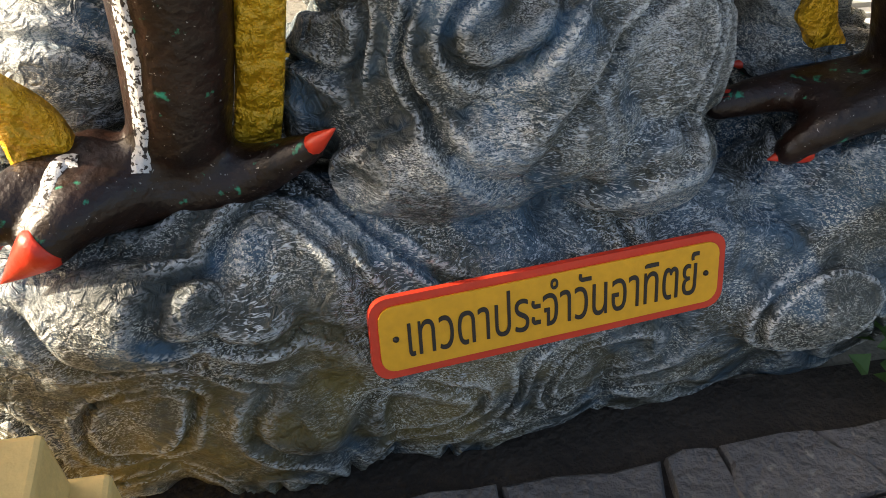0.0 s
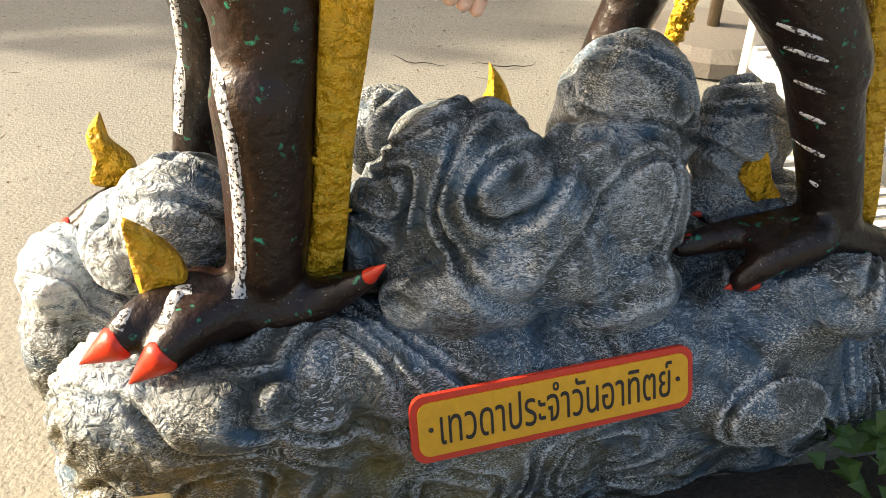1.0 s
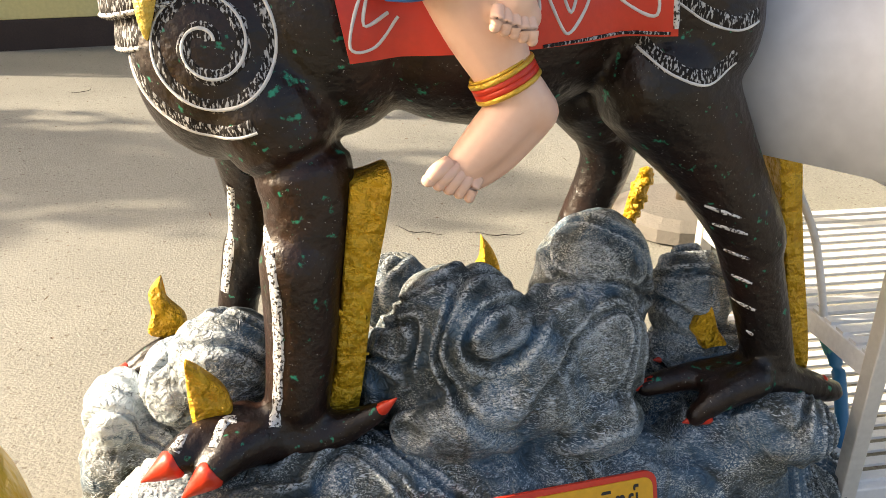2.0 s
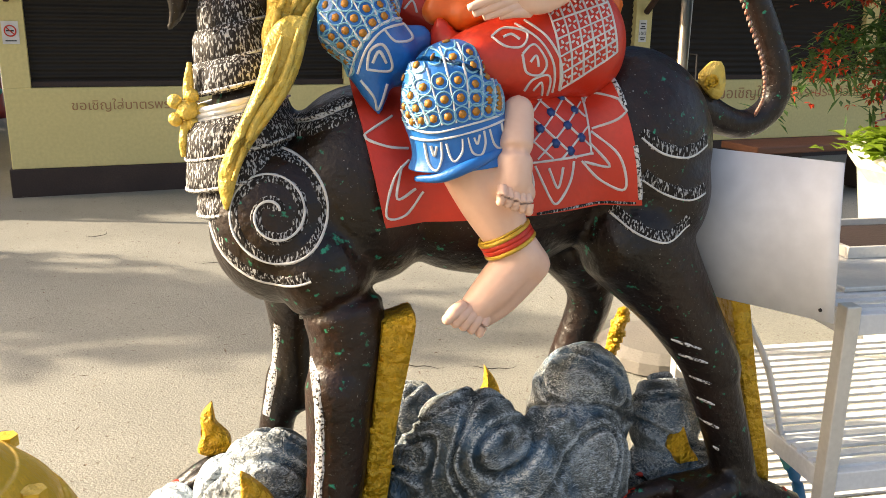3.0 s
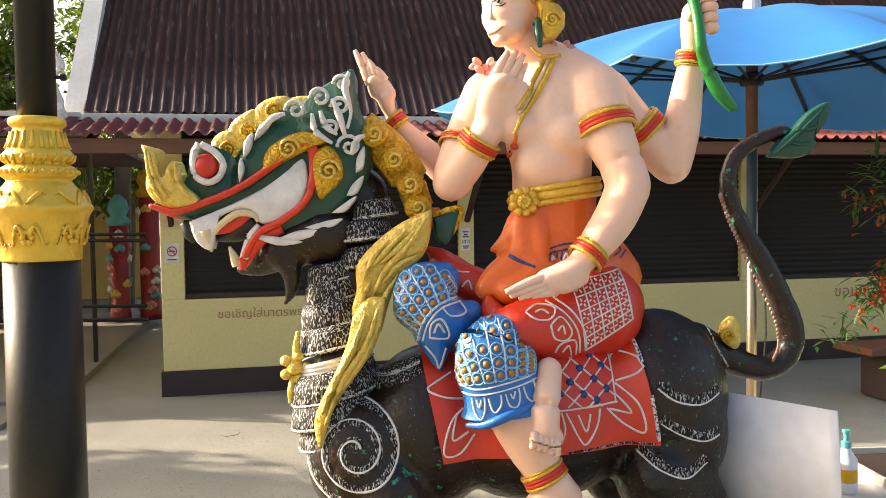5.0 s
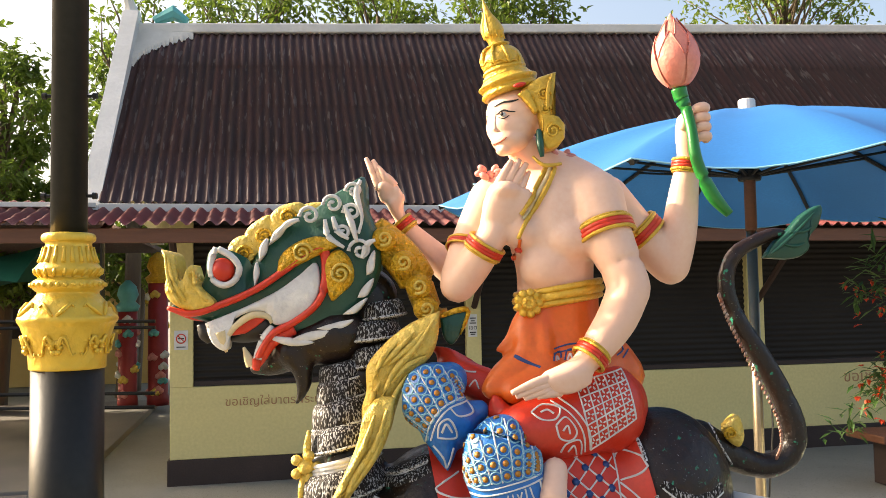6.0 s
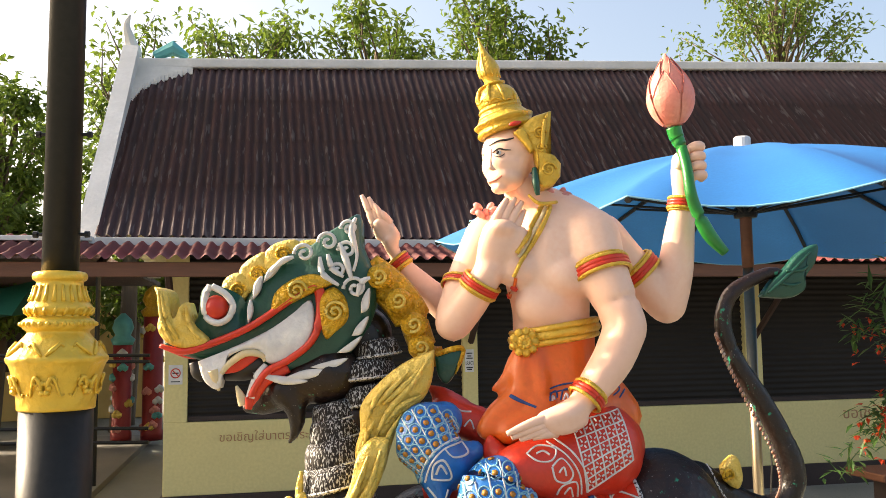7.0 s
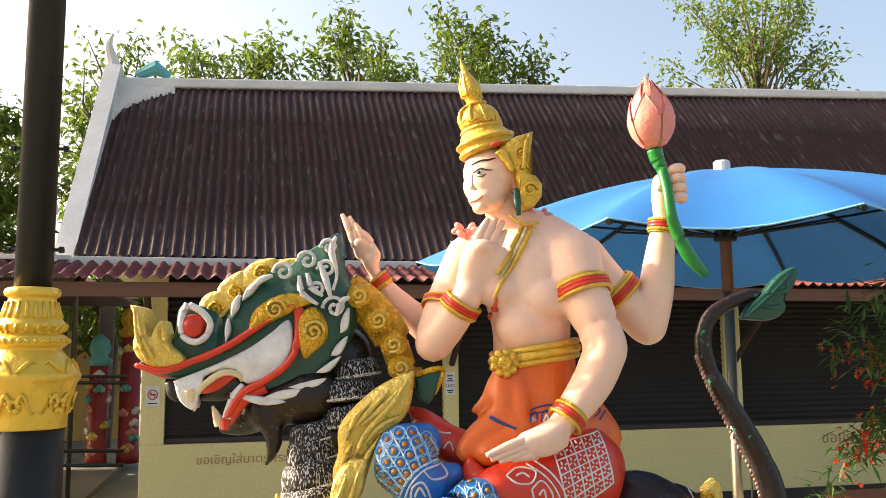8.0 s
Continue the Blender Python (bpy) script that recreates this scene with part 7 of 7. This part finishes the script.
# thin bowed sheet standing on the rack's end, curling away towards the beast
bm = bmesh.new()
cols = []
CURVE = [Vector((x, y, 0)) for x, y in smooth_path([(0.612, -0.235), (0.535, -0.13), (0.455, -0.025), (0.395, 0.07), (0.368, 0.15), (0.372, 0.22), (0.395, 0.28)], 4)]
for base in CURVE:
    for side in (0.0, 0.003):
        cols.append([bm.verts.new((base.x + side, base.y + side * 0.5 + 0.03 * t, 0.792 + 0.292 * t)) for t in (0, 0.5, 1)])
last = len(CURVE) - 1
for i in range(last):
    for s in (0, 1):
        a, b = cols[2 * i + s], cols[2 * i + 2 + s]
        for t in (0, 1):
            bm.faces.new((a[t], b[t], b[t + 1], a[t + 1]))
    for t in (0, 2):
        bm.faces.new((cols[2 * i][t], cols[2 * i + 1][t], cols[2 * i + 3][t], cols[2 * i + 2][t]))
for e in (0, last):
    a, b = cols[2 * e], cols[2 * e + 1]
    for t in (0, 1):
        bm.faces.new((a[t], b[t], b[t + 1], a[t + 1]))
sheet = part("plastic_sheet", bm, M_BOARD, None, smooth=True)
sheet.matrix_world = STATUE
tagged(sheet, "bowed white plastic sheet standing on end against the rack", "sheet")
for k, z in ((1, 0.812), (11, 0.812)):
    bm = bmesh.new()
    bmesh.ops.create_icosphere(bm, subdivisions=1, radius=0.004, matrix=Matrix.Translation((CURVE[k].x - 0.001, CURVE[k].y + 0.002, z)))
    part("hole_rivet", bm, M_INK, sheet)
bm = bmesh.new()
ring_mesh(bm, [(CURVE[k].x - 0.001, CURVE[k].y + 0.003 + 0.03 * (z - 0.792) / 0.292, z) for k, z in ((12, 0.905), (11, 0.893), (10, 0.884))], 0.0014, 4)
ring_mesh(bm, [(CURVE[k].x - 0.001, CURVE[k].y + 0.003 + 0.03 * (z - 0.792) / 0.292, z) for k, z in ((9, 0.868), (8, 0.858))], 0.0014, 4)
part("scratch", bm, M_INK, sheet)
# spray bottle
bx = (0.584, 2.044, 0.8)
bottle = thing("spray_bottle", pose(bx[0], bx[1], 0.80), "white plastic bottle with teal cap and yellow label", "bottle")
bm = bmesh.new()
lathe(bm, [(0.022, 0.0), (0.026, 0.01), (0.026, 0.085), (0.012, 0.105), (0.010, 0.115)], 18)
part("body", bm, M_BOARD, bottle, smooth=True)
bm = bmesh.new()
lathe(bm, [(0.0265, 0.03), (0.0268, 0.031), (0.0268, 0.062), (0.0265, 0.063)], 18)
part("label_band", bm, M_SIGN, bottle)
bm = bmesh.new()
lathe(bm, [(0.012, 0.113), (0.012, 0.128), (0.006, 0.131), (0.006, 0.148), (0.010, 0.150), (0.010, 0.157)], 14)
part("cap", bm, M_TEAL, bottle)
# grey conduit and blue water pipe with its valve
hose = bmesh.new()
ring_mesh(hose, smooth_path([(0.554, 0, 0.796), (0.589, 0, 0.713), (0.64, 0, 0.62), (0.674, 0, 0.525), (0.706, 0, 0.413)]), 0.0075, 8)
hose_ob = part("water_hose", hose, M_RACK, None, smooth=True)
hose_ob.matrix_world = STATUE
tagged(hose_ob, "pale grey water hose hanging behind the beast's leg", "hose")
pipe = thing("water_pipe", STATUE, "blue plastic water pipe with a dark valve", "pipe")
bm = bmesh.new()
ring_mesh(bm, smooth_path([(0.725, 0, 0.377), (0.748, -0.02, 0.307), (0.765, -0.05, 0.16), (0.77, -0.06, 0.0)]), 0.013, 10)
part("tube", bm, M_PIPE, pipe, smooth=True)
bm = bmesh.new()
ring_mesh(bm, [(0.706, 0, 0.413), (0.734, 0, 0.362)], 0.017, 8)
part("valve", bm, M_TEAL, pipe)

# ---- dry leaf litter and cracks on the yard ----
rnd = random.Random(77)
bm = bmesh.new()
for k in range(170):
    at = (rnd.uniform(-4.5, 1.8), rnd.uniform(1.9, 5.6), 0.006)
    leaf(bm, at, (rnd.gauss(0, 1), rnd.gauss(0, 1), 0.08), (0, 0, 1), rnd.uniform(0.012, 0.045), rnd.uniform(0.006, 0.014), 0.02)
litter = part("leaf_litter", bm, M_BARK)
tagged(litter, "scattered dry leaf bits lying on the concrete yard", "leaf litter", kind="stuff")
cracks = bmesh.new()
for k in range(7):
    x, y = (-0.72, 3.12) if k == 0 else (rnd.uniform(-3.2, 1.2), rnd.uniform(2.2, 4.8))
    a = rnd.uniform(-0.5, 0.9)
    pts = []
    for i in range(9):
        pts.append((x, y, 0.0))
        x, y, a = x + 0.03 * math.cos(a), y + 0.03 * math.sin(a), a + rnd.gauss(0, 0.5)
    ring_mesh(cracks, pts, [0.0005 + 0.0016 * math.sin(math.pi * i / 8) for i in range(9)], 5)
tagged(part("yard_cracks", cracks, M_DIRT), "thin dark cracks in the concrete yard", "cracks", kind="stuff")
